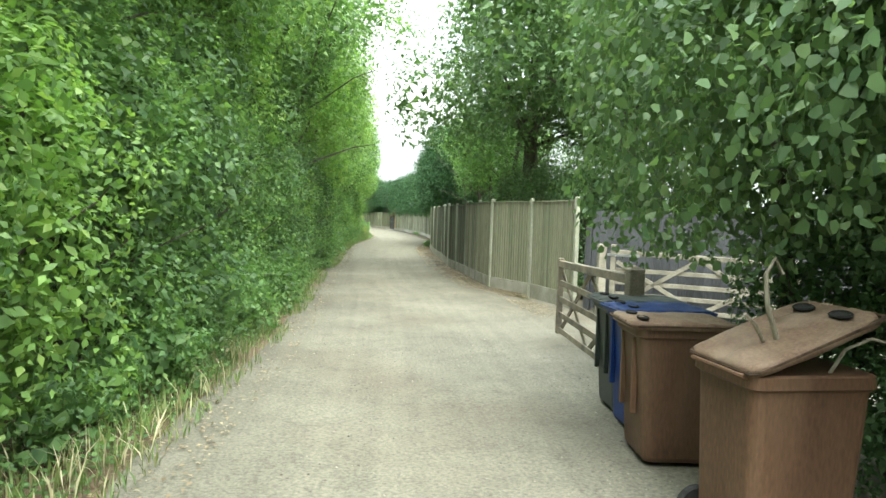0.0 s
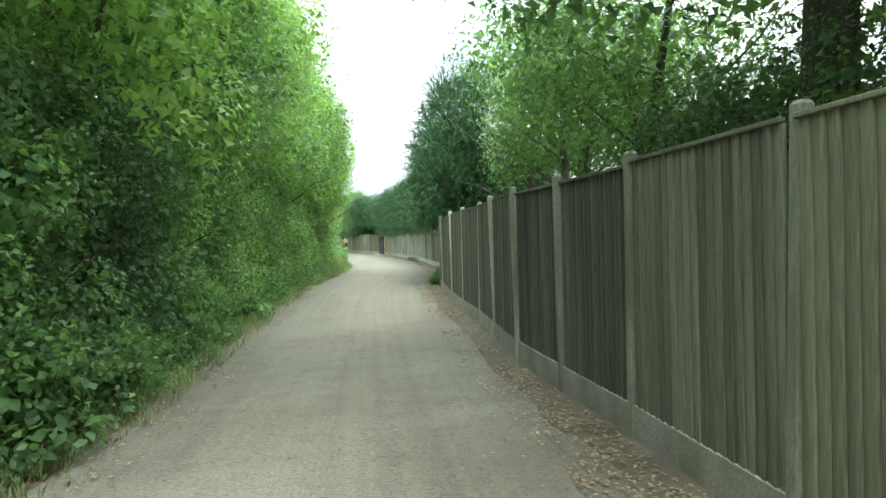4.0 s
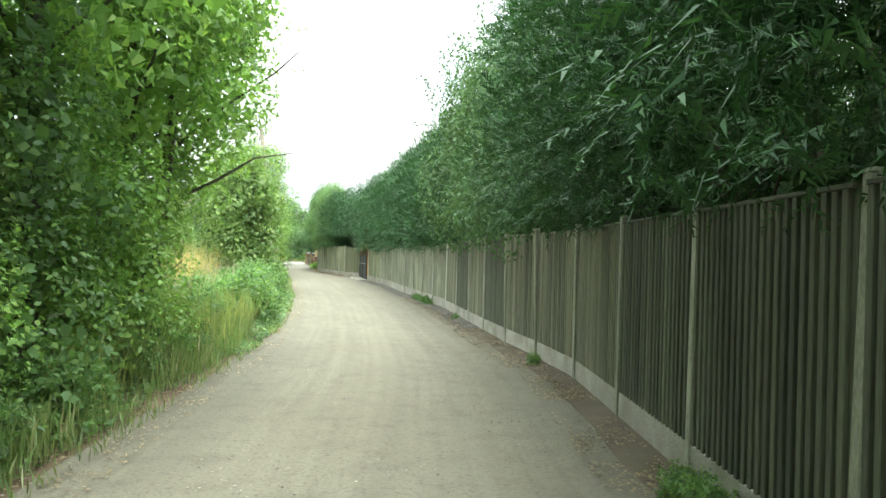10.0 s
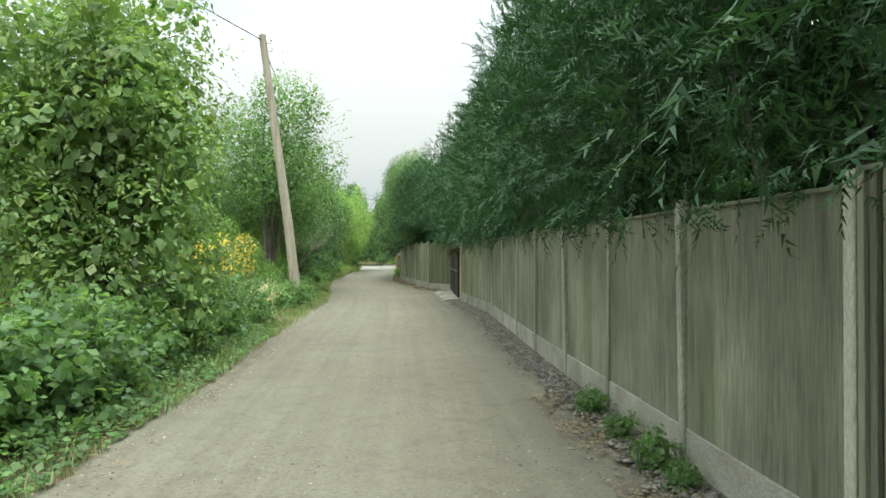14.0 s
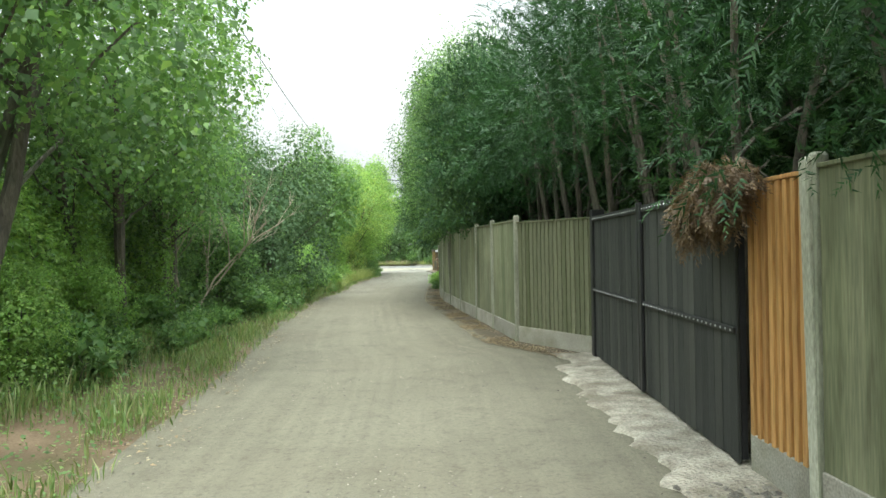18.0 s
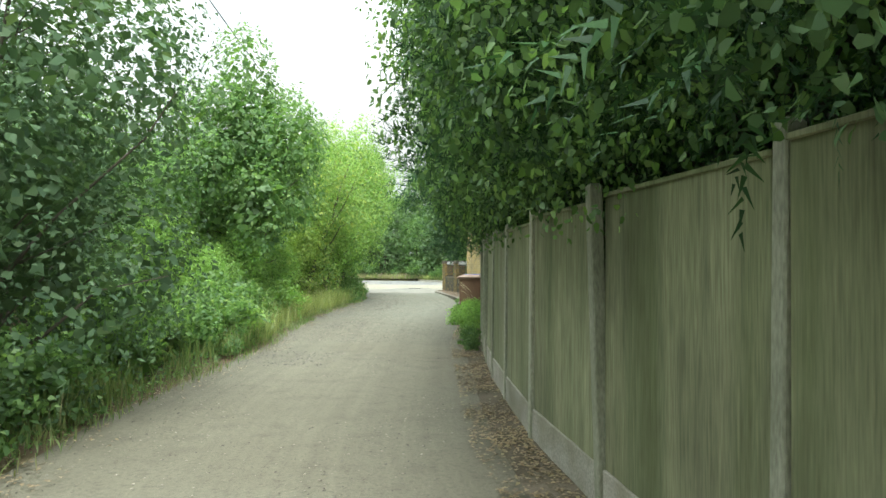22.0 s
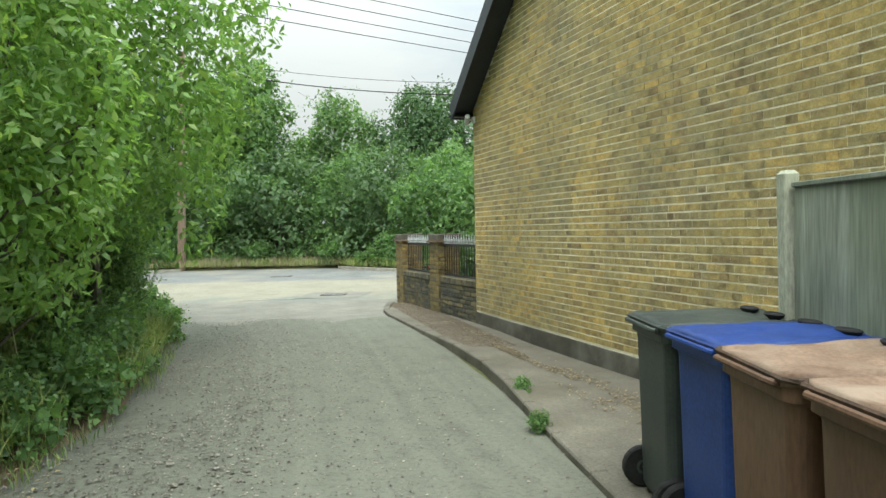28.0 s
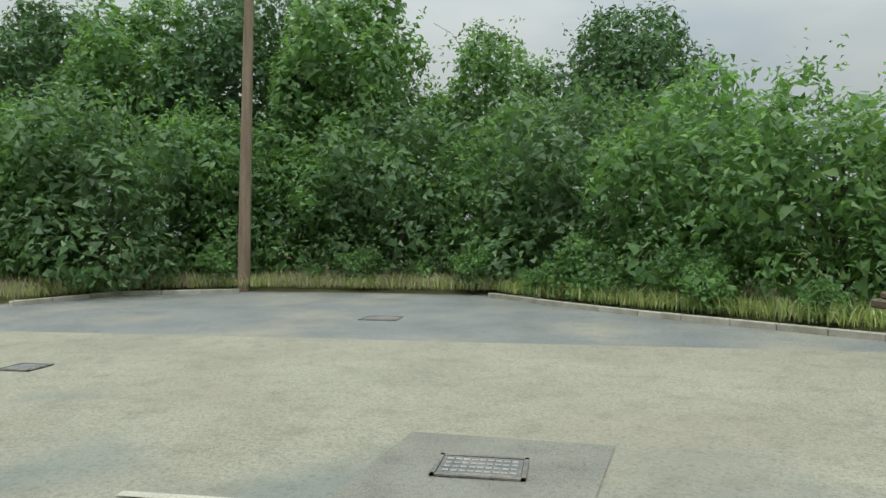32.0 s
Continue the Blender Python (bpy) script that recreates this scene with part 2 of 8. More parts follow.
def wheel_tracks(mat):
    """Long faint tracks along the lane, patches of loose darker grit and specks of stone."""
    n, l = mat.node_tree.nodes, mat.node_tree.links
    bsdf = n["Principled BSDF"]
    was = bsdf.inputs["Base Color"].links[0].from_socket
    uv, mp, geo = n.new("ShaderNodeUVMap"), n.new("ShaderNodeMapping"), n.new("ShaderNodeNewGeometry")
    mp.inputs["Scale"].default_value = (2.6, 0.03, 1)
    l.new(uv.outputs[0], mp.inputs["Vector"])
    for src, scale, lo, hi, a, b in ((mp.outputs[0], 3.0, 0.35, 0.65, 0.92, 1.05), (geo.outputs["Position"], 3.2, 0.5, 0.7, 1.02, 0.87),
                                     (geo.outputs["Position"], 24.0, 0.5, 0.68, 1.02, 0.82), (geo.outputs["Position"], 150.0, 0.56, 0.7, 1.0, 0.58), (geo.outputs["Position"], 95.0, 0.62, 0.72, 1.0, 1.35)):
        nz, mr, mx = n.new("ShaderNodeTexNoise"), n.new("ShaderNodeMapRange"), n.new("ShaderNodeMix")
        nz.inputs["Scale"].default_value, nz.inputs["Detail"].default_value = scale, 4
        mr.inputs[1].default_value, mr.inputs[2].default_value, mr.inputs[3].default_value, mr.inputs[4].default_value = lo, hi, a, b
        mx.data_type, mx.blend_type = "RGBA", "MULTIPLY"
        mx.inputs["Factor"].default_value = 1.0
        l.new(src, nz.inputs["Vector"])
        l.new(nz.outputs["Fac"], mr.inputs[0])
        l.new(was, mx.inputs["A"])
        l.new(mr.outputs[0], mx.inputs["B"])
        was = mx.outputs["Result"]
    l.new(was, bsdf.inputs["Base Color"])


def brick_material(name, palette, island):
    """Stock bricks: each takes its tone from a palette, with grime, pits and a rough face."""
    mat = material(name, (1, 1, 1), (0.72, 0.72, 0.7), 0.92, 16, 80, 0.35, 0.8, stain=(0.42, 0.42, 0.4), stain_scale=11, stain_amount=0.8, local=False, bump_dist=0.006)
    n, l = mat.node_tree.nodes, mat.node_tree.links
    bsdf = n["Principled BSDF"]
    was = bsdf.inputs["Base Color"].links[0].from_socket
    src = n.new("ShaderNodeNewGeometry").outputs["Random Per Island"] if island else n.new("ShaderNodeObjectInfo").outputs["Random"]
    ramp, mx, geo, nz, jig = n.new("ShaderNodeValToRGB"), n.new("ShaderNodeMix"), n.new("ShaderNodeNewGeometry"), n.new("ShaderNodeTexNoise"), n.new("ShaderNodeMath")
    el = ramp.color_ramp.elements
    while len(el) < len(palette):
        el.new(0.5)
    for k, c in enumerate(palette):
        el[k].position, el[k].color = k / (len(palette) - 1), (*c, 1)
    nz.inputs["Scale"].default_value, nz.inputs["Detail"].default_value = 7.0, 3
    jig.operation, jig.inputs[1].default_value = "MULTIPLY_ADD", 0.35
    off = n.new("ShaderNodeMath")
    off.operation, off.inputs[1].default_value = "SUBTRACT", 0.175
    l.new(geo.outputs["Position"], nz.inputs["Vector"])
    l.new(nz.outputs["Fac"], jig.inputs[0])
    l.new(src, jig.inputs[2])
    l.new(jig.outputs[0], off.inputs[0])
    l.new(off.outputs[0], ramp.inputs["Fac"])
    mx.data_type, mx.blend_type = "RGBA", "MULTIPLY"
    mx.inputs["Factor"].default_value = 1.0
    l.new(ramp.outputs["Color"], mx.inputs["A"])
    l.new(was, mx.inputs["B"])
    # broad weathering over many bricks: cleaner golden areas and greyer lichened ones
    wide, span, tint = n.new("ShaderNodeTexNoise"), n.new("ShaderNodeMapRange"), n.new("ShaderNodeMix")
    wide.inputs["Scale"].default_value, wide.inputs["Detail"].default_value, wide.inputs["Roughness"].default_value = 0.75, 5, 0.65
    span.inputs["From Min"].default_value, span.inputs["From Max"].default_value = 0.36, 0.64
    l.new(geo.outputs["Position"], wide.inputs["Vector"])
    l.new(wide.outputs["Fac"], span.inputs["Value"])
    tint.data_type, tint.blend_type = "RGBA", "MIX"
    tint.inputs["A"].default_value, tint.inputs["B"].default_value = (0.84, 0.9, 0.96, 1), (1.2, 1.14, 0.92, 1)
    l.new(span.outputs["Result"], tint.inputs["Factor"])
    over = n.new("ShaderNodeMix")
    over.data_type, over.blend_type = "RGBA", "MULTIPLY"
    over.inputs["Factor"].default_value = 1.0
    l.new(mx.outputs["Result"], over.inputs["A"])
    l.new(tint.outputs["Result"], over.inputs["B"])
    l.new(over.outputs["Result"], bsdf.inputs["Base Color"])
    return mat


def streaked_panel(name, base, dark, stain, amount):
    """Weathered panel boards: long soft streaks down the grain, broad algae stains and fine drip marks."""
    mat = material(name, base, dark, 0.9, 5.0, 70, 0.12, 0.3, stretch=(1, 1, 0.07), stain=stain, stain_scale=2.2, stain_amount=amount, random_amount=0.08)
    n, l = mat.node_tree.nodes, mat.node_tree.links
    bsdf = n["Principled BSDF"]
    was = bsdf.inputs["Base Color"].links[0].from_socket
    geo = n.new("ShaderNodeNewGeometry")
    for scale, flat, lo, hi, a, b in ((0.9, 1.0, 0.38, 0.66, 1.12, 0.72), (26.0, 0.04, 0.55, 0.7, 1.0, 1.22), (11.0, 0.12, 0.52, 0.72, 1.0, 0.74)):
        mp, nz, mr, mx = n.new("ShaderNodeMapping"), n.new("ShaderNodeTexNoise"), n.new("ShaderNodeMapRange"), n.new("ShaderNodeMix")
        mp.inputs["Scale"].default_value = (1, 1, flat)
        nz.inputs["Scale"].default_value, nz.inputs["Detail"].default_value = scale, 5
        mr.inputs[1].default_value, mr.inputs[2].default_value, mr.inputs[3].default_value, mr.inputs[4].default_value = lo, hi, a, b
        mx.data_type, mx.blend_type = "RGBA", "MULTIPLY"
        mx.inputs["Factor"].default_value = 1.0
        l.new(geo.outputs["Position"], mp.inputs["Vector"])
        l.new(mp.outputs[0], nz.inputs["Vector"])
        l.new(nz.outputs["Fac"], mr.inputs[0])
        l.new(was, mx.inputs["A"])
        l.new(mr.outputs[0], mx.inputs["B"])
        was = mx.outputs["Result"]
    l.new(was, bsdf.inputs["Base Color"])
    return mat


M = {}
M["lane"] = material("lane_grit", (0.208, 0.196, 0.156), (0.142, 0.133, 0.105), 0.95, 0.55, 38, 0.5, 0.9, stain=(0.118, 0.1, 0.076), stain_scale=0.33,
                     stain_amount=0.7, bump_dist=0.012, local=False, spec=0.15)
greyer_with_distance(M["lane"], (0.152, 0.144, 0.108), 12, 30, 0.72)
greyer_with_distance(M["lane"], (0.14, 0.147, 0.122), 95, 107, 0.75)
wheel_tracks(M["lane"])
M["ground"] = material("rough_grass_ground", (0.11, 0.12, 0.045), (0.075, 0.07, 0.04), 0.95, 0.7, 22, 0.6, 0.8, stain=(0.15, 0.115, 0.07), stain_scale=0.3,
                       stain_amount=0.6, local=False, spec=0.1)
M["earth"] = material("dry_earth", (0.184, 0.136, 0.092), (0.112, 0.084, 0.056), 0.95, 1.6, 45, 0.7, 0.9, stain=(0.072, 0.080, 0.036), stain_scale=1.1,
                      stain_amount=0.6, local=False, spec=0.1)
M["foot"] = material("gritty_earth", (0.145, 0.124, 0.092), (0.088, 0.075, 0.056), 0.95, 2.2, 45, 0.7, 0.9, stain=(0.085, 0.08, 0.05), stain_scale=1.4,
                     stain_amount=0.55, local=False, spec=0.1)
M["asphalt"] = material("worn_grey_asphalt", (0.2, 0.205, 0.2), (0.15, 0.155, 0.15), 0.9, 0.8, 70, 0.3, 0.8, stain=(0.3, 0.27, 0.2), stain_scale=0.5,
                        stain_amount=0.5, local=False, spec=0.2)
M["tan"] = material("sandy_road", (0.285, 0.272, 0.212), (0.23, 0.219, 0.17), 0.92, 0.6, 60, 0.3, 0.7, stain=(0.2116, 0.1901, 0.1479), stain_scale=0.45,
                    stain_amount=0.5, local=False, spec=0.15)
greyer_with_distance(M["tan"], (0.168, 0.178, 0.16), 120.4, 118.4, 0.95)
M["patch"] = material("grey_road_patch", (0.205, 0.2, 0.172), (0.165, 0.16, 0.138), 0.9, 1.5, 70, 0.3, 0.8, stain=(0.25, 0.235, 0.195), stain_scale=1.2,
                      stain_amount=0.5, local=False, spec=0.2)
for k in ("tan", "asphalt", "patch"):
    wheel_tracks(M[k])
M["line"] = material("worn_road_line", (0.44, 0.42, 0.35), (0.34, 0.32, 0.26), 0.9, 3, 60, 0.2, 0.6, stain=(0.36, 0.33, 0.25), stain_scale=1.5, stain_amount=0.8, local=False)
M["concrete"] = material("weathered_concrete", (0.374, 0.357, 0.306), (0.281, 0.264, 0.221), 0.9, 3, 60, 0.3, 0.5, stain=(0.170, 0.170, 0.111), stain_scale=2.2,
                         stain_amount=0.6, random_amount=0.12)
M["post"] = material("concrete_post", (0.3957, 0.3987, 0.3165), (0.2751, 0.2812, 0.2198), 0.9, 4, 70, 0.3, 0.6, stretch=(1, 1, 0.3), stain=(0.1455, 0.1637, 0.0967),
                     stain_scale=2.5, stain_amount=0.65, random_amount=0.2)
M["board_pale"] = material("pale_weathered_pale", (0.2858, 0.2830, 0.1950), (0.2014, 0.2022, 0.1363), 0.88, 5, 90, 0.3, 0.5, stretch=(1, 1, 0.12),
                           stain=(0.1406, 0.1630, 0.0975), stain_scale=2, stain_amount=0.6, random_amount=0.14)
M["board_dark"] = material("dark_stained_pale", (0.113, 0.122, 0.086), (0.066, 0.071, 0.054), 0.85, 5, 90, 0.3, 0.5, stretch=(1, 1, 0.12),
                           stain=(0.187, 0.194, 0.129), stain_scale=3, stain_amount=0.45, random_amount=0.25)
M["board_mid"] = material("brown_grey_pale", (0.216, 0.216, 0.153), (0.124, 0.127, 0.092), 0.88, 5, 90, 0.3, 0.5, stretch=(1, 1, 0.12),
                          stain=(0.257, 0.250, 0.169), stain_scale=3, stain_amount=0.5, random_amount=0.25)
M["board_green"] = material("algae_green_board", (0.2053, 0.2087, 0.1327), (0.1388, 0.1467, 0.0904), 0.88, 3, 90, 0.25, 0.45, stretch=(1, 1, 0.15),
                            stain=(0.0789, 0.0922, 0.0417), stain_scale=1.3, stain_amount=0.75, random_amount=0.035)
M["panel_grey"] = streaked_panel("smooth_grey_green_panel", (0.25, 0.252, 0.182), (0.185, 0.19, 0.132), (0.11, 0.13, 0.07), 0.6)
M["panel_olive"] = streaked_panel("algae_olive_panel", (0.235, 0.242, 0.15), (0.155, 0.168, 0.095), (0.085, 0.105, 0.045), 0.7)
M["panel_silver"] = streaked_panel("silver_grey_panel", (0.275, 0.29, 0.235), (0.165, 0.185, 0.14), (0.11, 0.135, 0.085), 0.6)
M["board_new"] = material("new_orange_larch", (0.52, 0.3, 0.11), (0.38, 0.2, 0.07), 0.75, 5, 80, 0.25, 0.4, stretch=(1, 1, 0.1), random_amount=0.12)
M["gate_black"] = material("black_painted_board", (0.05, 0.053, 0.048), (0.027, 0.029, 0.027), 0.7, 5, 90, 0.25, 0.35, stretch=(1, 1, 0.12),
                           stain=(0.095, 0.096, 0.082), stain_scale=1.5, stain_amount=0.5, random_amount=0.15)
M["steel_black"] = material("black_steel", (0.02, 0.021, 0.023), (0.012, 0.012, 0.013), 0.5, 8, 80, 0.1, 0.15, spec=0.5)
M["silver"] = material("silver_paint", (0.55, 0.57, 0.58), (0.35, 0.36, 0.37), 0.4, 12, 90, 0.1, 0.15, metal=0.6)
M["galv"] = material("galvanised_steel", (0.5, 0.51, 0.52), (0.35, 0.36, 0.37), 0.45, 12, 90, 0.1, 0.15, metal=0.8)
M["gate_wood"] = material("grey_gate_timber", (0.36, 0.335, 0.27), (0.22, 0.2, 0.16), 0.85, 5, 80, 0.3, 0.45, stain=(0.0952, 0.0874, 0.0640), stain_scale=3,
                          stain_amount=0.55, random_amount=0.12)
M["gate_dark"] = material("dark_gate_timber", (0.240, 0.203, 0.150), (0.128, 0.112, 0.090), 0.85, 5, 80, 0.3, 0.45, stain=(0.360, 0.330, 0.240), stain_scale=3,
                          stain_amount=0.4, random_amount=0.12)
M["slate_board"] = material("slate_blue_board", (0.0837, 0.0880, 0.0961), (0.0589, 0.0614, 0.0670), 0.85, 3, 80, 0.2, 0.4, stretch=(1, 1, 0.12), random_amount=0.12)
M["bark"] = material("bark", (0.145, 0.128, 0.100), (0.064, 0.057, 0.047), 0.95, 9, 60, 0.9, 0.7, stretch=(1, 1, 0.25), bump_dist=0.03, stain=(0.111, 0.133, 0.084),
                     stain_scale=2, stain_amount=0.5)
M["twig"] = material("dead_twig", (0.38, 0.33, 0.25), (0.25, 0.21, 0.16), 0.9, 9, 60, 0.3, 0.3)
M["pole"] = material("weathered_pole", (0.3523, 0.3224, 0.2535), (0.2132, 0.1911, 0.1495), 0.9, 7, 90, 0.5, 0.6, stretch=(1, 1, 0.06), random_amount=0.1)
M["pole_red"] = material("brown_pole", (0.25, 0.185, 0.135), (0.125, 0.085, 0.06), 0.9, 5, 90, 0.5, 0.6, stretch=(1, 1, 0.08), stain=(0.2932, 0.2520, 0.1857),
                         stain_scale=0.8, stain_amount=0.6)
M["bin_brown"] = material("brown_plastic", (0.13, 0.07, 0.04), (0.085, 0.044, 0.025), 0.6, 3, 60, 0.05, 0.1, stretch=(1, 1, 0.3), stain=(0.19, 0.125, 0.08), stain_scale=2,
                          stain_amount=0.5, random_amount=0.12, spec=0.4)
M["bin_rim"] = material("dirty_bin_rim", (0.09, 0.052, 0.034), (0.045, 0.03, 0.02), 0.75, 12, 60, 0.2, 0.2, stain=(0.16, 0.11, 0.075), stain_scale=6, stain_amount=0.5)
M["bin_lid"] = material("sun_bleached_brown_lid", (0.245, 0.168, 0.118), (0.16, 0.1, 0.068), 0.65, 5, 60, 0.08, 0.2, stain=(0.3, 0.235, 0.18), stain_scale=3,
                        stain_amount=0.6, random_amount=0.12)
M["bin_blue"] = material("blue_plastic", (0.015, 0.046, 0.205), (0.011, 0.034, 0.155), 0.5, 3, 60, 0.05, 0.1, stain=(0.037, 0.062, 0.186), stain_scale=2, stain_amount=0.4)
M["bin_grey"] = material("grey_green_plastic", (0.0465, 0.0589, 0.0527), (0.0310, 0.0384, 0.0353), 0.5, 3, 60, 0.05, 0.1, stain=(0.0744, 0.0806, 0.0682), stain_scale=2,
                         stain_amount=0.4)
M["rubber"] = material("black_rubber", (0.02, 0.02, 0.02), (0.012, 0.012, 0.012), 0.8, 20, 90, 0.1, 0.2)
STOCK = [(0.42, 0.32, 0.15), (0.5, 0.385, 0.17), (0.33, 0.26, 0.14), (0.56, 0.43, 0.2), (0.43, 0.35, 0.175), (0.29, 0.21, 0.115), (0.53, 0.41, 0.185), (0.6, 0.42, 0.16), (0.38, 0.315, 0.175), (0.5, 0.385, 0.175), (0.46, 0.36, 0.165)]
M["brick"] = brick_material("yellow_stock_brick", STOCK, True)
M["brick_one"] = brick_material("yellow_stock_brick_piece", STOCK, False)
M["brick_grey"] = brick_material("grimy_wall_brick", [(0.075, 0.07, 0.055), (0.13, 0.118, 0.085), (0.1, 0.095, 0.08), (0.2, 0.165, 0.095), (0.145, 0.135, 0.11), (0.27, 0.205, 0.105)], False)
M["brick_pier"] = brick_material("weathered_pier_brick", [(0.13, 0.1, 0.055), (0.3, 0.215, 0.09), (0.22, 0.17, 0.09), (0.36, 0.26, 0.1), (0.16, 0.14, 0.1), (0.28, 0.2, 0.085)], False)
M["mortar"] = material("mortar", (0.85, 0.79, 0.6), (0.7, 0.65, 0.48), 0.95, 4, 80, 0.3, 0.6, local=False, stain=(0.22, 0.2, 0.16), stain_scale=0.8, stain_amount=0.6)
M["mortar_dark"] = material("grimy_mortar", (0.2, 0.18, 0.14), (0.12, 0.11, 0.085), 0.95, 6, 80, 0.3, 0.6, local=False, stain=(0.09, 0.09, 0.06), stain_scale=2, stain_amount=0.6)
M["apron"] = material("weathered_apron", (0.1658, 0.1525, 0.1227), (0.1127, 0.1028, 0.0829), 0.92, 2.2, 60, 0.3, 0.6, stain=(0.0796, 0.0729, 0.0497), stain_scale=1.2, stain_amount=0.6, local=False)
M["broken"] = material("broken_concrete", (0.46, 0.43, 0.36), (0.25, 0.23, 0.185), 0.92, 5, 40, 1.0, 0.9, stain=(0.13, 0.115, 0.085), stain_scale=2.2, stain_amount=0.7, local=False, bump_dist=0.025)
M["cap"] = material("weathered_cap_stone", (0.12, 0.112, 0.09), (0.065, 0.06, 0.05), 0.94, 6, 70, 0.4, 0.7, stain=(0.2, 0.17, 0.12), stain_scale=3, stain_amount=0.5)
M["tile_course"] = material("weathered_tile_course", (0.19, 0.135, 0.095), (0.1, 0.075, 0.055), 0.92, 7, 70, 0.35, 0.6, stain=(0.085, 0.08, 0.06), stain_scale=4, stain_amount=0.6)
# dark colour for the grime and the shading at the gable's foot
M["plinth"] = material("grimy_shaded_wall_foot", (0.12, 0.108, 0.085), (0.07, 0.064, 0.05), 0.9, 3, 70, 0.2, 0.5, local=False, stain=(0.24, 0.23, 0.2), stain_scale=1.5,
                       stain_amount=0.5)
M["fascia"] = material("dark_slate_paint", (0.035, 0.042, 0.05), (0.025, 0.03, 0.036), 0.5, 5, 60, 0.05, 0.1, spec=0.4)
M["tile"] = material("brown_roof_tile", (0.27, 0.2, 0.145), (0.19, 0.14, 0.1), 0.9, 9, 70, 0.2, 0.5, random_amount=0.25, island=True, local=False)
M["white"] = material("white_plastic", (0.72, 0.74, 0.74), (0.6, 0.62, 0.62), 0.45, 5, 60, 0.03, 0.05)
M["blue_plastic"] = material("navy_plastic", (0.03, 0.06, 0.2), (0.02, 0.04, 0.15), 0.4, 5, 60, 0.03, 0.05)
M["stone"] = material("pebble", (0.225, 0.21, 0.172), (0.13, 0.12, 0.1), 0.9, 20, 80, 0.2, 0.4, random_amount=0.6, island=True, local=False)
M["rubble"] = material("dark_rubble", (0.2, 0.188, 0.162), (0.105, 0.098, 0.085), 0.92, 20, 80, 0.2, 0.4, random_amount=0.4, island=True, local=False)
M["chips"] = material("bark_chips", (0.165, 0.125, 0.085), (0.085, 0.064, 0.046), 0.92, 20, 80, 0.2, 0.4, random_amount=0.4, island=True, local=False)
M["iron"] = material("cast_iron", (0.1700, 0.1615, 0.1496), (0.1020, 0.0969, 0.0884), 0.75, 20, 80, 0.3, 0.4, stain=(0.3400, 0.2890, 0.2210), stain_scale=4, stain_amount=0.5)
M["wire"] = material("black_cable", (0.03, 0.03, 0.032), (0.02, 0.02, 0.022), 0.7, 20, 80, 0.1, 0.1)
M["car_red"] = material("red_car_paint", (0.5, 0.03, 0.02), (0.45, 0.025, 0.018), 0.3, 2, 60, 0.0, 0.02, spec=0.6)
M["glass_dark"] = material("dark_car_glass", (0.03, 0.04, 0.045), (0.02, 0.03, 0.035), 0.08, 2, 60, 0.0, 0.0, spec=0.8)
M["window_glass"] = material("window_glass", (0.35, 0.42, 0.48), (0.3, 0.36, 0.42), 0.08, 2, 60, 0.0, 0.0, spec=0.8)

L_ = {}
L_["hedge"] = leaf_material("hedgerow_leaf", [(0.066, 0.132, 0.042), (0.104, 0.206, 0.06), (0.15, 0.275, 0.075), (0.084, 0.178, 0.064), (0.225, 0.36, 0.1)], 0.46)
L_["bright"] = leaf_material("bright_leaf", [(0.122, 0.237, 0.0469), (0.183, 0.335, 0.0625), (0.244, 0.419, 0.0781), (0.134, 0.265, 0.0625), (0.317, 0.46, 0.0938)])
L_["dark"] = leaf_material("dark_leaf", [(0.0427, 0.0865, 0.0375), (0.0671, 0.133, 0.05), (0.0915, 0.181, 0.0625), (0.061, 0.119, 0.0516), (0.122, 0.209, 0.0781)], 0.28, 0.6, 0.2)
L_["blue"] = leaf_material("blue_green_leaf", [(0.05, 0.098, 0.048), (0.072, 0.135, 0.062), (0.095, 0.165, 0.073), (0.06, 0.118, 0.058), (0.13, 0.2, 0.098)], 0.28, 0.65, 0.15)
L_["oak"] = leaf_material("oak_leaf", [(0.06, 0.115, 0.045), (0.09, 0.17, 0.065), (0.125, 0.215, 0.08), (0.075, 0.15, 0.06), (0.17, 0.26, 0.1)])
L_["willow"] = leaf_material("willow_leaf", [(0.1104, 0.2098, 0.0497), (0.1656, 0.2870, 0.0607), (0.2429, 0.3643, 0.0662), (0.1325, 0.2539, 0.0607), (0.3974, 0.4416, 0.0773)])
L_["elder"] = leaf_material("elder_leaf", [(0.095, 0.18, 0.05), (0.14, 0.245, 0.06), (0.2, 0.31, 0.075), (0.11, 0.21, 0.058), (0.28, 0.37, 0.09)])
L_["core"] = leaf_material("shrub_leaf", [(0.04, 0.085, 0.03), (0.06, 0.12, 0.04), (0.085, 0.155, 0.05), (0.12, 0.19, 0.06)])
L_["lime"] = leaf_material("yellow_green_leaf", [(0.17, 0.28, 0.05), (0.24, 0.36, 0.06), (0.32, 0.42, 0.075), (0.19, 0.31, 0.055)])
L_["conifer"] = leaf_material("conifer_spray", [(0.0135, 0.0460, 0.0165), (0.0210, 0.0700, 0.0205), (0.0330, 0.1010, 0.0245), (0.0170, 0.0580, 0.0205), (0.0480, 0.1330, 0.0310)], 0.18, 0.55, 0.25)
L_["brown"] = leaf_material("dead_conifer_spray", [(0.1192, 0.0733, 0.0411), (0.1830, 0.1147, 0.0645), (0.2378, 0.1568, 0.0878)], 0.2)
L_["grass"] = leaf_material("grass_blade", [(0.09, 0.165, 0.042), (0.14, 0.225, 0.056), (0.19, 0.255, 0.072), (0.27, 0.25, 0.12)], 0.3)
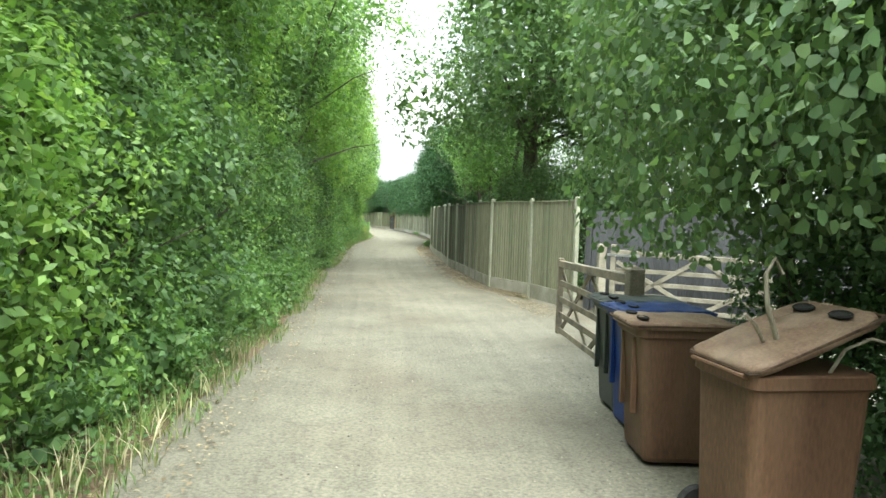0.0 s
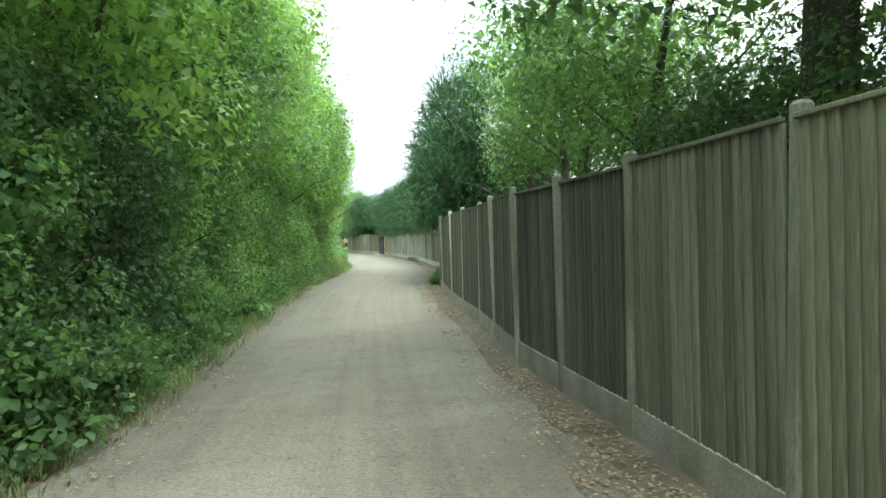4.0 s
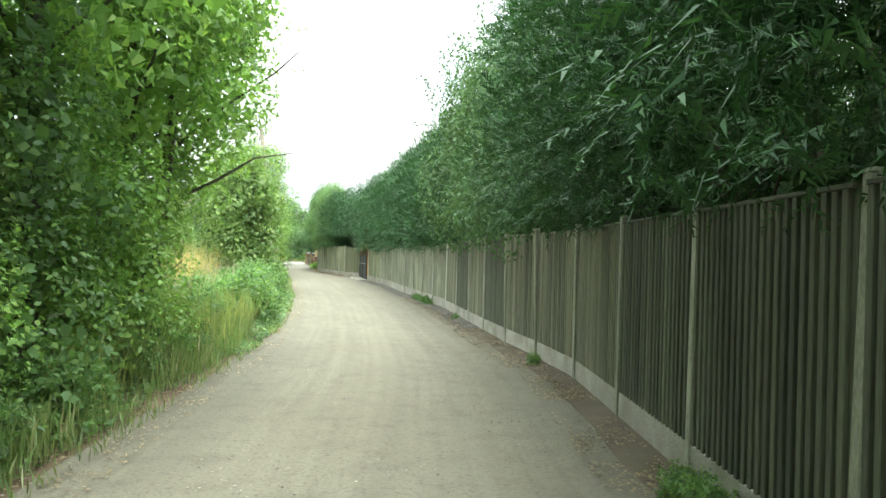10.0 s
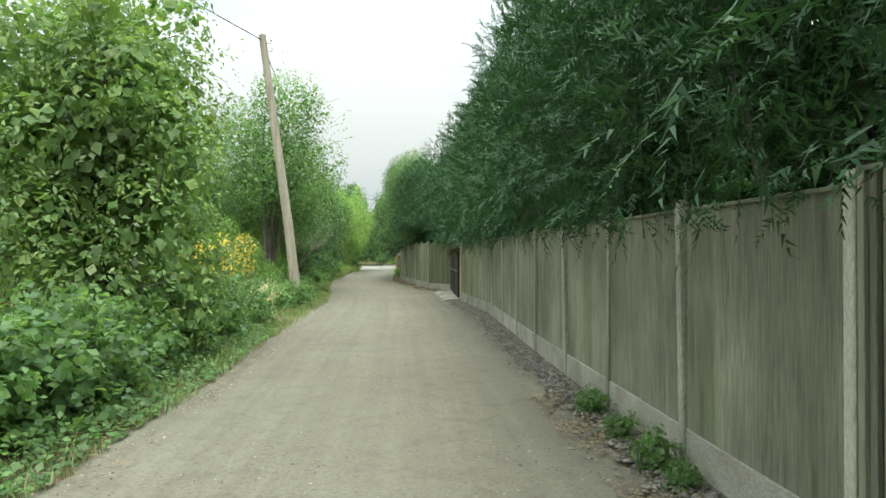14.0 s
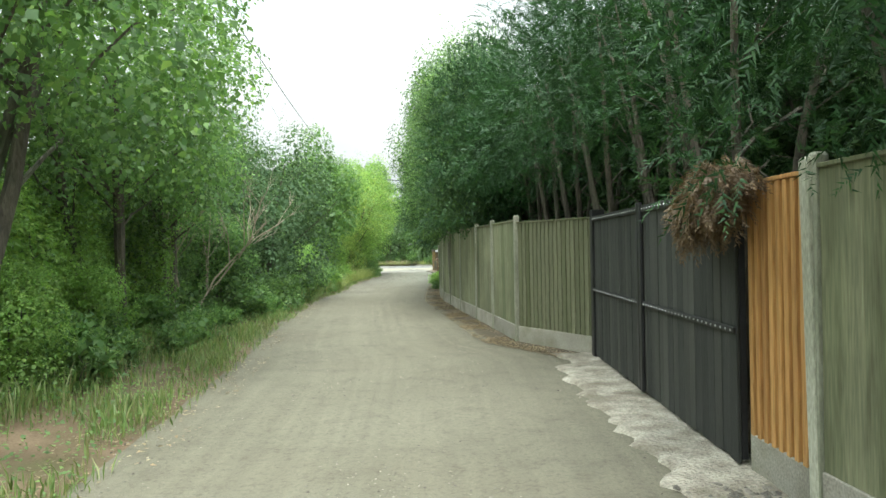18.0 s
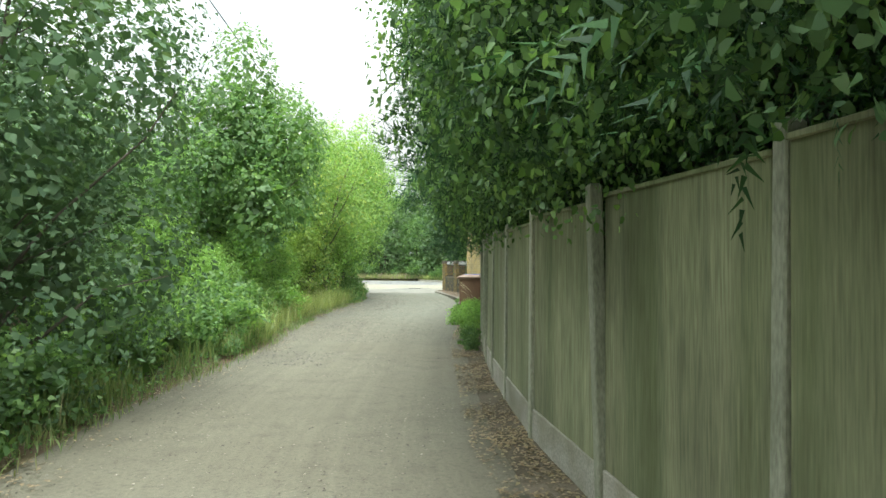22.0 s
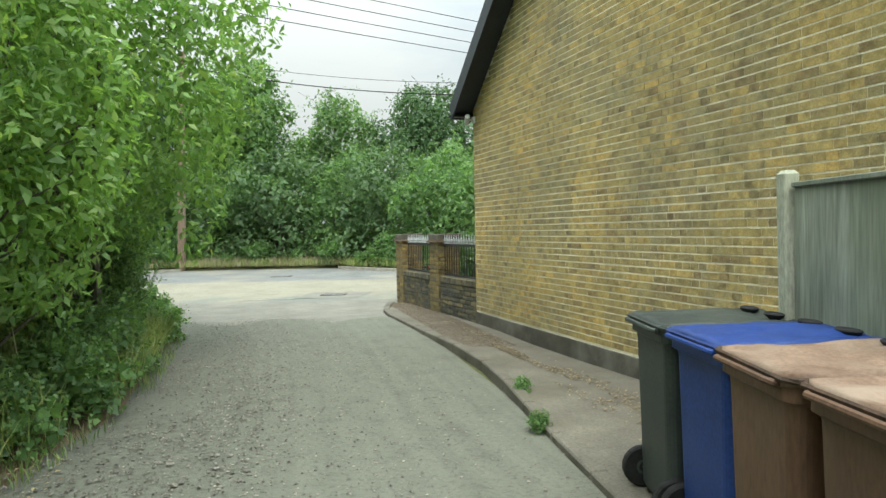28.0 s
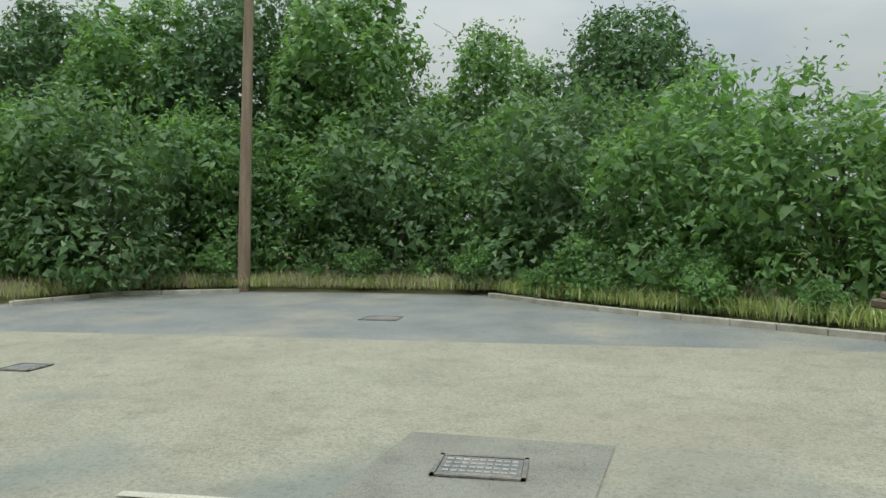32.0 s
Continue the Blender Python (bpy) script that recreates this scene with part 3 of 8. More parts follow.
L_["hay"] = leaf_material("dry_grass_blade", [(0.28, 0.223, 0.15), (0.38, 0.307, 0.225), (0.2, 0.186, 0.1), (0.42, 0.326, 0.25)], 0.3)
L_["litter"] = leaf_material("fallen_leaf", [(0.2, 0.13, 0.07), (0.3, 0.21, 0.11), (0.14, 0.095, 0.055), (0.34, 0.27, 0.14)], 0.1)
L_["yellow"] = leaf_material("yellow_flower", [(0.75, 0.52, 0.02), (0.85, 0.65, 0.04), (0.7, 0.45, 0.02)], 0.25)
L_["pink"] = leaf_material("crimson_flower", [(0.6, 0.02, 0.05), (0.75, 0.05, 0.1), (0.5, 0.015, 0.03)], 0.25)
L_["meadow"] = leaf_material("meadow_blade", [(0.17, 0.24, 0.06), (0.25, 0.3, 0.08), (0.28, 0.33, 0.095), (0.36, 0.35, 0.13)], 0.35)
L_["gold"] = leaf_material("golden_grass_blade", [(0.36, 0.28, 0.09), (0.46, 0.36, 0.12), (0.3, 0.27, 0.1), (0.52, 0.42, 0.16)], 0.35)
L_["straw"] = leaf_material("straw_seed_head", [(0.5, 0.43, 0.27), (0.6, 0.52, 0.34), (0.4, 0.33, 0.19)], 0.25)


# ---- mesh helpers ----
def put(me, name, mat, parent=None, label=""):
    me.materials.append(mat) if not me.materials else None
    ob = new(name, me)
    if parent is not None:
        ob.parent = parent
    return tagged(ob, label)


def part(name, bm, mat, parent=None, label=""):
    me = bpy.data.meshes.new(name)
    bm.to_mesh(me)
    bm.free()
    return put(me, name, mat, parent, label)


def thing(name, m, label, category, group="", kind=""):
    ob = new(name)
    ob.empty_display_size = 0.2
    ob.matrix_basis = m
    return tagged(ob, label, category, group, kind)


def box(bm, x0, x1, y0, y1, z0, z1, m=None, bevel=0.0):
    made = bmesh.ops.create_cube(bm, size=1.0)
    vs = made["verts"]
    for v in vs:
        v.co = Vector(((x0 + x1) / 2 + v.co.x * (x1 - x0), (y0 + y1) / 2 + v.co.y * (y1 - y0), (z0 + z1) / 2 + v.co.z * (z1 - z0)))
    if bevel:
        edges = list({e for v in vs for e in v.link_edges})
        vs = list({v for f in bmesh.ops.bevel(bm, geom=edges, offset=bevel, segments=1, affect="EDGES")["faces"] for v in f.verts} | {v for v in vs if v.is_valid})
    if m is not None:
        bmesh.ops.transform(bm, matrix=m, verts=[v for v in vs if v.is_valid])
    return bm


def boxes(*rows, bevel=0.0):
    bm = bmesh.new()
    for r in rows:
        box(bm, *r[:6], m=r[6] if len(r) > 6 else None, bevel=bevel)
    return bm


def bar(bm, a, b, w, h, bevel=0.0, up=(0, 0, 1)):
    """A squared bar from a to b, w wide and h high."""
    a, b = Vector(a), Vector(b)
    d = (b - a).normalized()
    side = d.cross(Vector(up))
    side = side.normalized() if side.length > 1e-4 else Vector((1, 0, 0))
    top = side.cross(d)
    rot = Matrix((side, d, top)).transposed().to_4x4()
    box(bm, -w / 2, w / 2, 0, (b - a).length, -h / 2, h / 2, Matrix.Translation(a) @ rot, bevel)


def lathe(bm, profile, n=16, m=None, caps=True):
    """A turned shape about z, from rows of (radius, height)."""
    rings = []
    for r, z in profile:
        rings.append([bm.verts.new((r * math.cos(2 * math.pi * k / n), r * math.sin(2 * math.pi * k / n), z)) for k in range(n)])
    for lo, hi in zip(rings, rings[1:]):
        for k in range(n):
            bm.faces.new((lo[k], lo[(k + 1) % n], hi[(k + 1) % n], hi[k]))
    if caps:
        bm.faces.new(rings[0][::-1])
        bm.faces.new(rings[-1])
    if m is not None:
        bmesh.ops.transform(bm, matrix=m, verts=[v for ring in rings for v in ring])


def tube(bm, pts, radii, n=7):
    """A tapered limb along a line of points."""
    pts = [Vector(p) for p in pts]
    rings = []
    for k, p in enumerate(pts):
        d = (pts[min(k + 1, len(pts) - 1)] - pts[max(k - 1, 0)]).normalized()
        a = d.orthogonal().normalized()
        if k:
            a = (prev - d * prev.dot(d)).normalized()
        prev = a
        b = d.cross(a)
        rings.append([bm.verts.new(p + radii[k] * (math.cos(2 * math.pi * j / n) * a + math.sin(2 * math.pi * j / n) * b)) for j in range(n)])
    for lo, hi in zip(rings, rings[1:]):
        for j in range(n):
            bm.faces.new((lo[j], lo[(j + 1) % n], hi[(j + 1) % n], hi[j]))
    bm.faces.new(rings[0][::-1])
    bm.faces.new(rings[-1])
    return rings


def raw_mesh(name, verts, faces, flat=False):
    """A mesh from numpy arrays; all faces have the same number of corners."""
    verts, faces = np.asarray(verts, np.float32), np.asarray(faces, np.int32)
    me = bpy.data.meshes.new(name)
    me.vertices.add(len(verts))
    me.vertices.foreach_set("co", verts.ravel())
    me.loops.add(faces.size)
    me.loops.foreach_set("vertex_index", faces.ravel())
    me.polygons.add(len(faces))
    me.polygons.foreach_set("loop_start", np.arange(0, faces.size, faces.shape[1], dtype=np.int32))
    me.update(calc_edges=True)
    if flat:
        me.shade_flat()
    return me


def unit(a):
    return a / np.maximum(np.linalg.norm(a, axis=-1, keepdims=True), 1e-9)


def leaves_mesh(name, pts, out, size, rng, aspect=0.55, lift=0.5, loose=0.8, fold=0.18, droop=0.25, tri=False, broad=False):
    """Pointed, folded leaf blades at pts, that face roughly along out and upwards."""
    n = len(pts)
    normal = unit(out * 0.7 + np.array([0, 0, lift]) + rng.normal(size=(n, 3)) * loose * 0.6)
    way = rng.normal(size=(n, 3)) + out * 0.6 - np.array([0, 0, droop])
    way = unit(way - normal * (way * normal).sum(-1, keepdims=True))
    side = np.cross(normal, way)
    s = (size * rng.uniform(0.65, 1.3, n))[:, None]
    base, tip = pts - way * s * 0.5, pts + way * s * 0.5 - normal * s * 0.08
    belly = pts - way * s * 0.08 + normal * s * fold * 0.5
    left, right = belly + side * s * aspect * 0.5, belly - side * s * aspect * 0.5
    if broad:
        mid = pts + way * s * 0.22 + normal * s * fold * 0.35
        v = np.stack([base, left - way * s * 0.2, mid + side * s * aspect * 0.34, tip, mid - side * s * aspect * 0.34, right - way * s * 0.2], 1).reshape(-1, 3)
        return raw_mesh(name, v, np.arange(6 * n).reshape(-1, 6))
    if tri:
        v = np.stack([base + side * s * aspect * 0.45, tip, base - side * s * aspect * 0.45 + way * s * 0.2], 1).reshape(-1, 3)
        return raw_mesh(name, v, np.arange(3 * n).reshape(-1, 3))
    v = np.stack([base, left, tip, right], 1).reshape(-1, 3)
    return raw_mesh(name, v, np.arange(4 * n).reshape(-1, 4))


def fronds_mesh(name, pts, out, size, rng, leaflets=10, up=0.4, loose=0.5, slim=0.2):
    """Feathery conifer fronds: small scale leaves in two ranks along a drooping axis."""
    n = len(pts)
    d = unit(out + np.array([0, 0, up]) + rng.normal(size=(n, 3)) * loose)
    side = unit(np.cross(d, unit(np.array([0, 0, 1.0]) + rng.normal(size=(n, 3)) * 0.6)))
    flat = np.cross(side, d)
    ln = (size * rng.uniform(0.6, 1.4, n))[:, None]
    vs = []
    for k in range(leaflets):
        t = (k + 0.5) / leaflets
        hand = 1 if k % 2 else -1
        o = pts + d * ln * t - np.array([0, 0, 1.0]) * ln * 0.2 * t * t
        w = unit(d * 0.75 + side * hand * (0.85 - 0.5 * t) + rng.normal(size=(n, 3)) * 0.18)
        q = unit(np.cross(w, flat) + rng.normal(size=(n, 3)) * 0.25)
        reach = ln * (0.33 - 0.15 * t)
        vs.append(np.stack([o - q * reach * slim, o + w * reach, o + q * reach * slim], 1))
    v = np.stack(vs, 1).reshape(-1, 3)
    return raw_mesh(name, v, np.arange(len(v)).reshape(-1, 3))


def lump_points(lumps, n, rng, shell=(0.72, 1.06), floor=0.05):
    """Points on the outer shells of a cluster of ellipsoid lumps, with the way outwards at each."""
    c = np.array([l[0] for l in lumps], float)
    r = np.array([l[1] if hasattr(l[1], "__len__") else (l[1],) * 3 for l in lumps], float)
    area = (r[:, 0] * r[:, 1] + r[:, 1] * r[:, 2] + r[:, 0] * r[:, 2])
    pick = rng.choice(len(lumps), int(n * 1.7), p=area / area.sum())
    d = unit(rng.normal(size=(len(pick), 3)))
    p = c[pick] + d * r[pick] * rng.uniform(*shell, (len(pick), 1))
    depth = (((p[:, None] - c[None]) / r[None]) ** 2).sum(-1)
    depth[np.arange(len(pick)), pick] = 9
    keep = (depth.min(1) > 0.5) & (p[:, 2] > floor)
    return p[keep][:n], unit(d / r[pick])[keep][:n]


def join_raw(name, *meshes):
    """Joins meshes of one kind of face into one."""
    vs, fs, k = [], [], 0
    for me in meshes:
        v = np.empty(len(me.vertices) * 3, np.float32)
        me.vertices.foreach_get("co", v)
        f = np.empty(len(me.loops), np.int32)
        me.loops.foreach_get("vertex_index", f)
        vs.append(v.reshape(-1, 3))
        fs.append(f.reshape(-1, me.polygons[0].loop_total) + k)
        k += len(me.vertices)
        bpy.data.meshes.remove(me)
    return raw_mesh(name, np.concatenate(vs), np.concatenate(fs))


# ---- the lines of the lane ----
LEFT = [(-30, -1.2), (1, -1.2), (6, -1.0), (12, -1.02), (17, -1.2), (21, -1.1), (26, -1.2), (33, -1.25), (38, -1.0), (41, -0.8), (47, -0.4), (51, -0.4), (55, -0.65),
        (60.6, -1.06), (65, -1.64), (71, -2.2), (74, -2.5), (78.5, -3.3), (82.5, -4.2), (88, -5.2), (91, -5.7), (96, -6.0), (99.6, -6.6), (104, -7.0),
        (109.5, -7.1), (113, -8.0), (115.8, -9.2), (118.2, -10.3)]
FENCE = [(-30, 3.9), (8, 3.9), (12.5, 3.75), (14.0, 3.1), (15.8, 3.0), (17.6, 2.93), (20.9, 2.74), (24.2, 2.82), (28, 2.81), (32.2, 2.96), (34.1, 3.05), (39, 3.75), (44.3, 4.3),
         (46.1, 4.27), (48.05, 4.16), (49.95, 4.09), (55.6, 3.98), (59.4, 3.6), (63.1, 3.24), (69.8, 2.7), (71.5, 2.42), (74.5, 1.9), (80.1, 1.45),
         (81.55, 0.38), (83.25, 0.0), (85.07, -0.42), (88.6, -1.22), (90.2, -1.58), (97.0, -2.3), (103.8, -2.49), (106.8, -2.52), (109, -3.3), (119, -5.2)]


def left_x(y):
    return float(np.interp(y, [p[0] for p in LEFT], [p[1] for p in LEFT]))


def fence_x(y):
    return float(np.interp(y, [p[0] for p in FENCE], [p[1] for p in FENCE]))


# ---- ground, lane, road ----
def strip(name, ys, inner, outer, cols, height, mat, kind="structure", label="", category=""):
    """A sheet along the lane between two lines x = inner(y), outer(y)."""
    v, f = [], []
    for y in ys:
        a, b = inner(y), outer(y)
        for c in range(cols + 1):
            u = c / cols
            x = a + (b - a) * u
            v.append((x, y, height(x, y, u)))
    w = cols + 1
    for i in range(len(ys) - 1):
        for c in range(cols):
            k = i * w + c
            f.append((k, k + 1, k + w + 1, k + w) if inner(ys[0]) < outer(ys[0]) else (k, k + w, k + w + 1, k + 1))
    me = raw_mesh(name, v, f)
    for p in me.polygons:
        p.use_smooth = True
    uv = me.uv_layers.new(name="UVMap")
    at = np.array([(u / cols * 4.0, y) for y in ys for u in range(w)], np.float32)
    uv.data.foreach_set("uv", at[np.asarray(f).ravel()].ravel())
    return tagged(put(me, name, mat), label, category, "", kind)


def bumps(x, y, size, height):
    return noise.noise(Vector((x / size, y / size, 0.3))) * height


def sheet(name, corners, z, mat, label, category, step=0.6, kind="structure", rough=0.004):
    """A flat, slightly uneven surface within a four-cornered outline."""
    a, b, c, d = [Vector(p) for p in corners]
    nu, nv = max(2, int((b - a).length / step)), max(2, int((d - a).length / step))
    v, f = [], []
    for i in range(nv + 1):
        for j in range(nu + 1):
            p = (a.lerp(b, j / nu)).lerp(d.lerp(c, j / nu), i / nv)
            v.append((p.x, p.y, z + bumps(p.x, p.y, 0.9, rough)))
    for i in range(nv):
        for j in range(nu):
            k = i * (nu + 1) + j
            f.append((k, k + 1, k + nu + 2, k + nu + 1))
    return tagged(put(raw_mesh(name, v, f), name, mat), label, category, "", kind)


gv, gf = [], []
gx = [-900, -400, -180, -90, -50, -30, -20, -14, -10, -6, -2, 2, 6, 10, 16, 24, 40, 70, 140, 300, 900]
gy = [-900, -300, -100, -40, -20, -8, 0, 20, 40, 60, 80, 100, 112, 120, 126, 133, 140, 155, 190, 260, 420, 900]
for y in gy:
    for x in gx:
        gv.append((x, y, -0.07))
for i in range(len(gy) - 1):
    for j in range(len(gx) - 1):
        k = i * len(gx) + j
        gf.append((k, k + 1, k + len(gx) + 1, k + len(gx)))
tagged(put(raw_mesh("ground", gv, gf), "ground", M["ground"]), "rough green and brown grassy ground", "ground", "", "structure")


def lane_z(x, y, u):
    rut = -0.012 * (math.exp(-((u - 0.3) / 0.09) ** 2) + math.exp(-((u - 0.7) / 0.09) ** 2))
    edge = -0.05 * (max(0, 0.06 - u) + max(0, u - 0.94)) / 0.06
    return rut + edge + bumps(x, y, 0.7, 0.012) + bumps(x, y, 0.25, 0.006) + bumps(x, y, 3.0, 0.02) - 0.06 * max(0, y - 115.2) ** 1.3 / 2


lane_ys = list(np.arange(-14, 116.9, 0.3))
strip("lane_road", lane_ys, lambda y: left_x(y) - 0.25, lambda y: fence_x(y) - 0.2, 20, lane_z, M["lane"], label="pale dusty grit lane with worn wheel tracks", category="lane")
strip("verge_earth_left", list(np.arange(-14, 113, 0.5)), lambda y: left_x(y) - 7.0, lambda y: left_x(y) + 0.14 + 0.28 * noise.noise(Vector((3.0, y * 0.55, 2.0))) + 0.12 * noise.noise(Vector((7.0, y * 2.1, 2.0))), 16,
      lambda x, y, u: -0.02 + 0.3 * (1 - u) ** 1.3 + bumps(x, y, 0.6, 0.05) * (1.02 - u), M["earth"], label="brown earth verge under the hedgerow", category="verge")
sheet("yard", ((3.2, -14), (14, -14), (14, 12.4), (3.2, 12.0)), -0.034, M["lane"], "pale grit yard inside the field gates", "yard", 0.5, rough=0.02)
strip("verge_earth_right", list(np.arange(12.6, 107, 0.4)), lambda y: fence_x(y) - 0.55 + 0.12 * noise.noise(Vector((0, y * 0.8, 5))), lambda y: fence_x(y) + 3.5, 16,
      lambda x, y, u: -0.05 + 0.075 * min(1, u * 12) + bumps(x, y, 0.35, 0.016), M["foot"], label="brown earth strip along the fence foot", category="verge")
strip("meadow_earth", list(np.arange(40, 113, 1.5)), lambda y: left_x(y) - 60.0, lambda y: left_x(y) - 6.8, 14,
      lambda x, y, u: 0.25 + bumps(x, y, 6, 0.1), M["ground"], label="overgrown meadow ground", category="meadow")

# the road across the end of the lane
sheet("road_grey_near", ((-30, 114.8), (20, 113.6), (20, 119.03), (-30, 118.53)), -0.008, M["patch"], "worn grey asphalt at the lane mouth", "road")
sheet("road_sandy", ((-60, 118.2), (40, 119.2), (40, 126.0), (-60, 124.6)), -0.008, M["tan"], "sandy coloured worn road surface", "road", 1.2)
sheet("road_grey_far", ((-60, 124.5), (40, 125.9), (40, 133.5), (-60, 133.5)), -0.011, M["asphalt"], "grey asphalt lay-by across the road", "road", 1.2)
sheet("road_patch", ((-7.5, 119.4), (-6.0, 119.3), (-5.75, 120.75), (-7.3, 120.85)), 0.002, M["patch"], "asphalt patch round the drain cover", "road", 0.3)

rng = random.Random(12)
x = -24.0
while x < 6:
    w = rng.uniform(0.5, 1.9)
    sheet("road_line", ((x, 119.35 + x * 0.01), (x + w, 119.35 + (x + w) * 0.01), (x + w, 119.43 + (x + w) * 0.01), (x, 119.43 + x * 0.01)), 0.003, M["line"], "worn white line on the road", "road line", 0.3, rough=0.002)
    x += w + rng.uniform(0.3, 3.5)


def far_bank(name, line, width, mat, label):
    v, f = [], []
    for x, y in line:
        for c in range(7):
            u = c / 6
            v.append((x, y + width * u, -0.02 + 0.14 * min(1, u * 8) + 0.25 * u))
    for i in range(len(line) - 1):
        for c in range(6):
            k = i * 7 + c
            f.append((k, k + 7, k + 8, k + 1))
    return tagged(put(raw_mesh(name, v, f), name, mat), label, "verge", "", "structure")


FAR = [(-60, 124.0), (-30, 126.2), (-18.2, 128.6), (-17.4, 131.3), (-14.7, 132.4), (-11.2, 132.4), (-8.0, 132.2), (-6.2, 130.2), (-4.8, 128.9), (-3.4, 127.8), (-1.6, 126.4), (4, 125.9), (40, 126.4)]
far_bank("verge_far", FAR, 60, M["ground"], "rough grass bank beyond the road")


def kerb_line(line, width, height, label, group, gap=0.012, length=0.9, mat=None):
    """Kerb stones laid end to end; each is a thing part of one kerb."""
    base = thing("kerb", Matrix.Translation((line[0][0], line[0][1], 0)), label, "kerb", group, "structure")
    pts = [Vector((x, y, 0)) for x, y in line]
    for a, b in zip(pts, pts[1:]):
        k = max(1, round((b - a).length / length))
        for i in range(k):
            p, q = a.lerp(b, i / k), a.lerp(b, (i + 1) / k)
            bm = bmesh.new()
            d = (q - p).normalized()
            bar(bm, p + d * gap / 2 - pts[0] + Vector((0, 0, height - 0.1)), q - d * gap / 2 - pts[0] + Vector((0, 0, height - 0.1)), width, 0.2, 0.012)
            part("kerb_stone", bm, mat or M["concrete"], base)
    return base


kerb_line([p for p in FAR if -19 < p[0] < -14] , 0.13, 0.1, "weathered concrete kerb half sunk in grass", "far kerbs")
kerb_line([(x, y) for x, y in FAR if -8.1 < x < 6], 0.13, 0.1, "weathered concrete kerb along the far verge", "far kerbs")
NEAR_KERB = [(-3.3, 106.6), (-3.48, 108.2), (-3.62, 110.0), (-3.75, 111.0), (-4.02, 112.2), (-4.4, 113.4), (-4.72, 114.5), (-5.03, 115.6), (-5.16, 116.3), (-5.18, 117.0), (-5.12, 117.7)]
kerb_line(NEAR_KERB, 0.12, 0.055, "low concrete edging kerb beside the brick house", "lane kerbs", length=0.75, mat=M["apron"])


def pavement():
    v, f = [], []
    inner = [(-1.7, 106.6), (-1.9, 108.2), (-2.4, 110.0), (-2.75, 111.0), (-3.1, 112.2), (-3.4, 113.4), (-3.75, 114.5), (-4.1, 115.6), (-4.3, 116.3), (-4.55, 117.0), (-4.8, 117.7)]
    for (a, b), (c, d) in zip(NEAR_KERB, inner):
        for k in range(5):
            u = k / 4
            x, y = a + 0.05 + (c - a) * u, b + (d - b) * u
            v.append((x, y, 0.028 + bumps(x, y, 0.4, 0.01)))
    for i in range(len(inner) - 1):
        for k in range(4):
            j = i * 5 + k
            f.append((j, j + 1, j + 6, j + 5))
    return tagged(put(raw_mesh("pavement", v, f), "pavement", M["apron"]), "stained concrete strip at the foot of the house wall", "pavement", "", "structure")


pavement()
# concrete apron before the black gate
av, af = [], []
for i in range(57):
    y = 74.7 + i * 0.1
    for k in range(10):
        u = k / 9
        x = fence_x(min(max(y, 75.2), 79.9)) + 0.1 - u * (0.62 + 0.3 * noise.noise(Vector((y * 1.7, 0, 2))) + 0.16 * noise.noise(Vector((y * 5.0, 3, 2))) + 0.2 * math.sin((y - 74.7) / 5.6 * math.pi))
        av.append((x, y, 0.03 + 0.018 * (1 - u) + bumps(x, y, 0.3, 0.014) + bumps(x, y, 0.12, 0.012) - (0.045 if u == 1 else 0)))
for i in range(56):
    for k in range(9):
        j = i * 10 + k
        af.append((j, j + 10, j + 11, j + 1))
tagged(put(raw_mesh("apron", av, af), "concrete_apron", M["broken"]), "rough cracked concrete apron before the black gate", "concrete", "", "structure")


# ---- fences ----
def wedge(depth, width=0.128, thin=0.006):
    """A feather-edged pale of unit height: thick at one edge, thin at the other."""
    bm = bmesh.new()
    vs = [bm.verts.new(c) for c in ((0, 0, 0), (width, 0, 0), (width, -depth, 0), (width - 0.022, -depth, 0), (0, -thin, 0),
                                    (0, 0, 1), (width, 0, 1), (width, -depth, 1), (width - 0.022, -depth, 1), (0, -thin, 1))]
    bm.faces.new(vs[4::-1])
    bm.faces.new(vs[5:])
    for k in range(5):
        bm.faces.new((vs[k], vs[(k + 1) % 5], vs[5 + (k + 1) % 5], vs[5 + k]))
    me = bpy.data.meshes.new("pale")
    bm.to_mesh(me)
    bm.free()
    return me


def post_mesh(height, size=0.084):
    bm = bmesh.new()
    s = size / 2
    box(bm, -s, s, -s, s, -0.3, height, bevel=0.008)
    top = [v for v in bm.verts if v.co.z > height - 0.001]
    for v in top:
        v.co.x *= 0.7
        v.co.y *= 0.7
        v.co.z += 0.012
    me = bpy.data.meshes.new("post")
    bm.to_mesh(me)
    bm.free()
    me.materials.append(M["post"])
    return me


PALES = {}


def ribbed():
    """A narrow pale standing proud of the board behind it."""
    bm = boxes((0, 0.092, 0.0, 0.008, 0, 1))
    box(bm, 0.002, 0.05, -0.03, 0.0, 0, 1, bevel=0.004)
    me = bpy.data.meshes.new("pale")
    bm.to_mesh(me)
    bm.free()
    return me


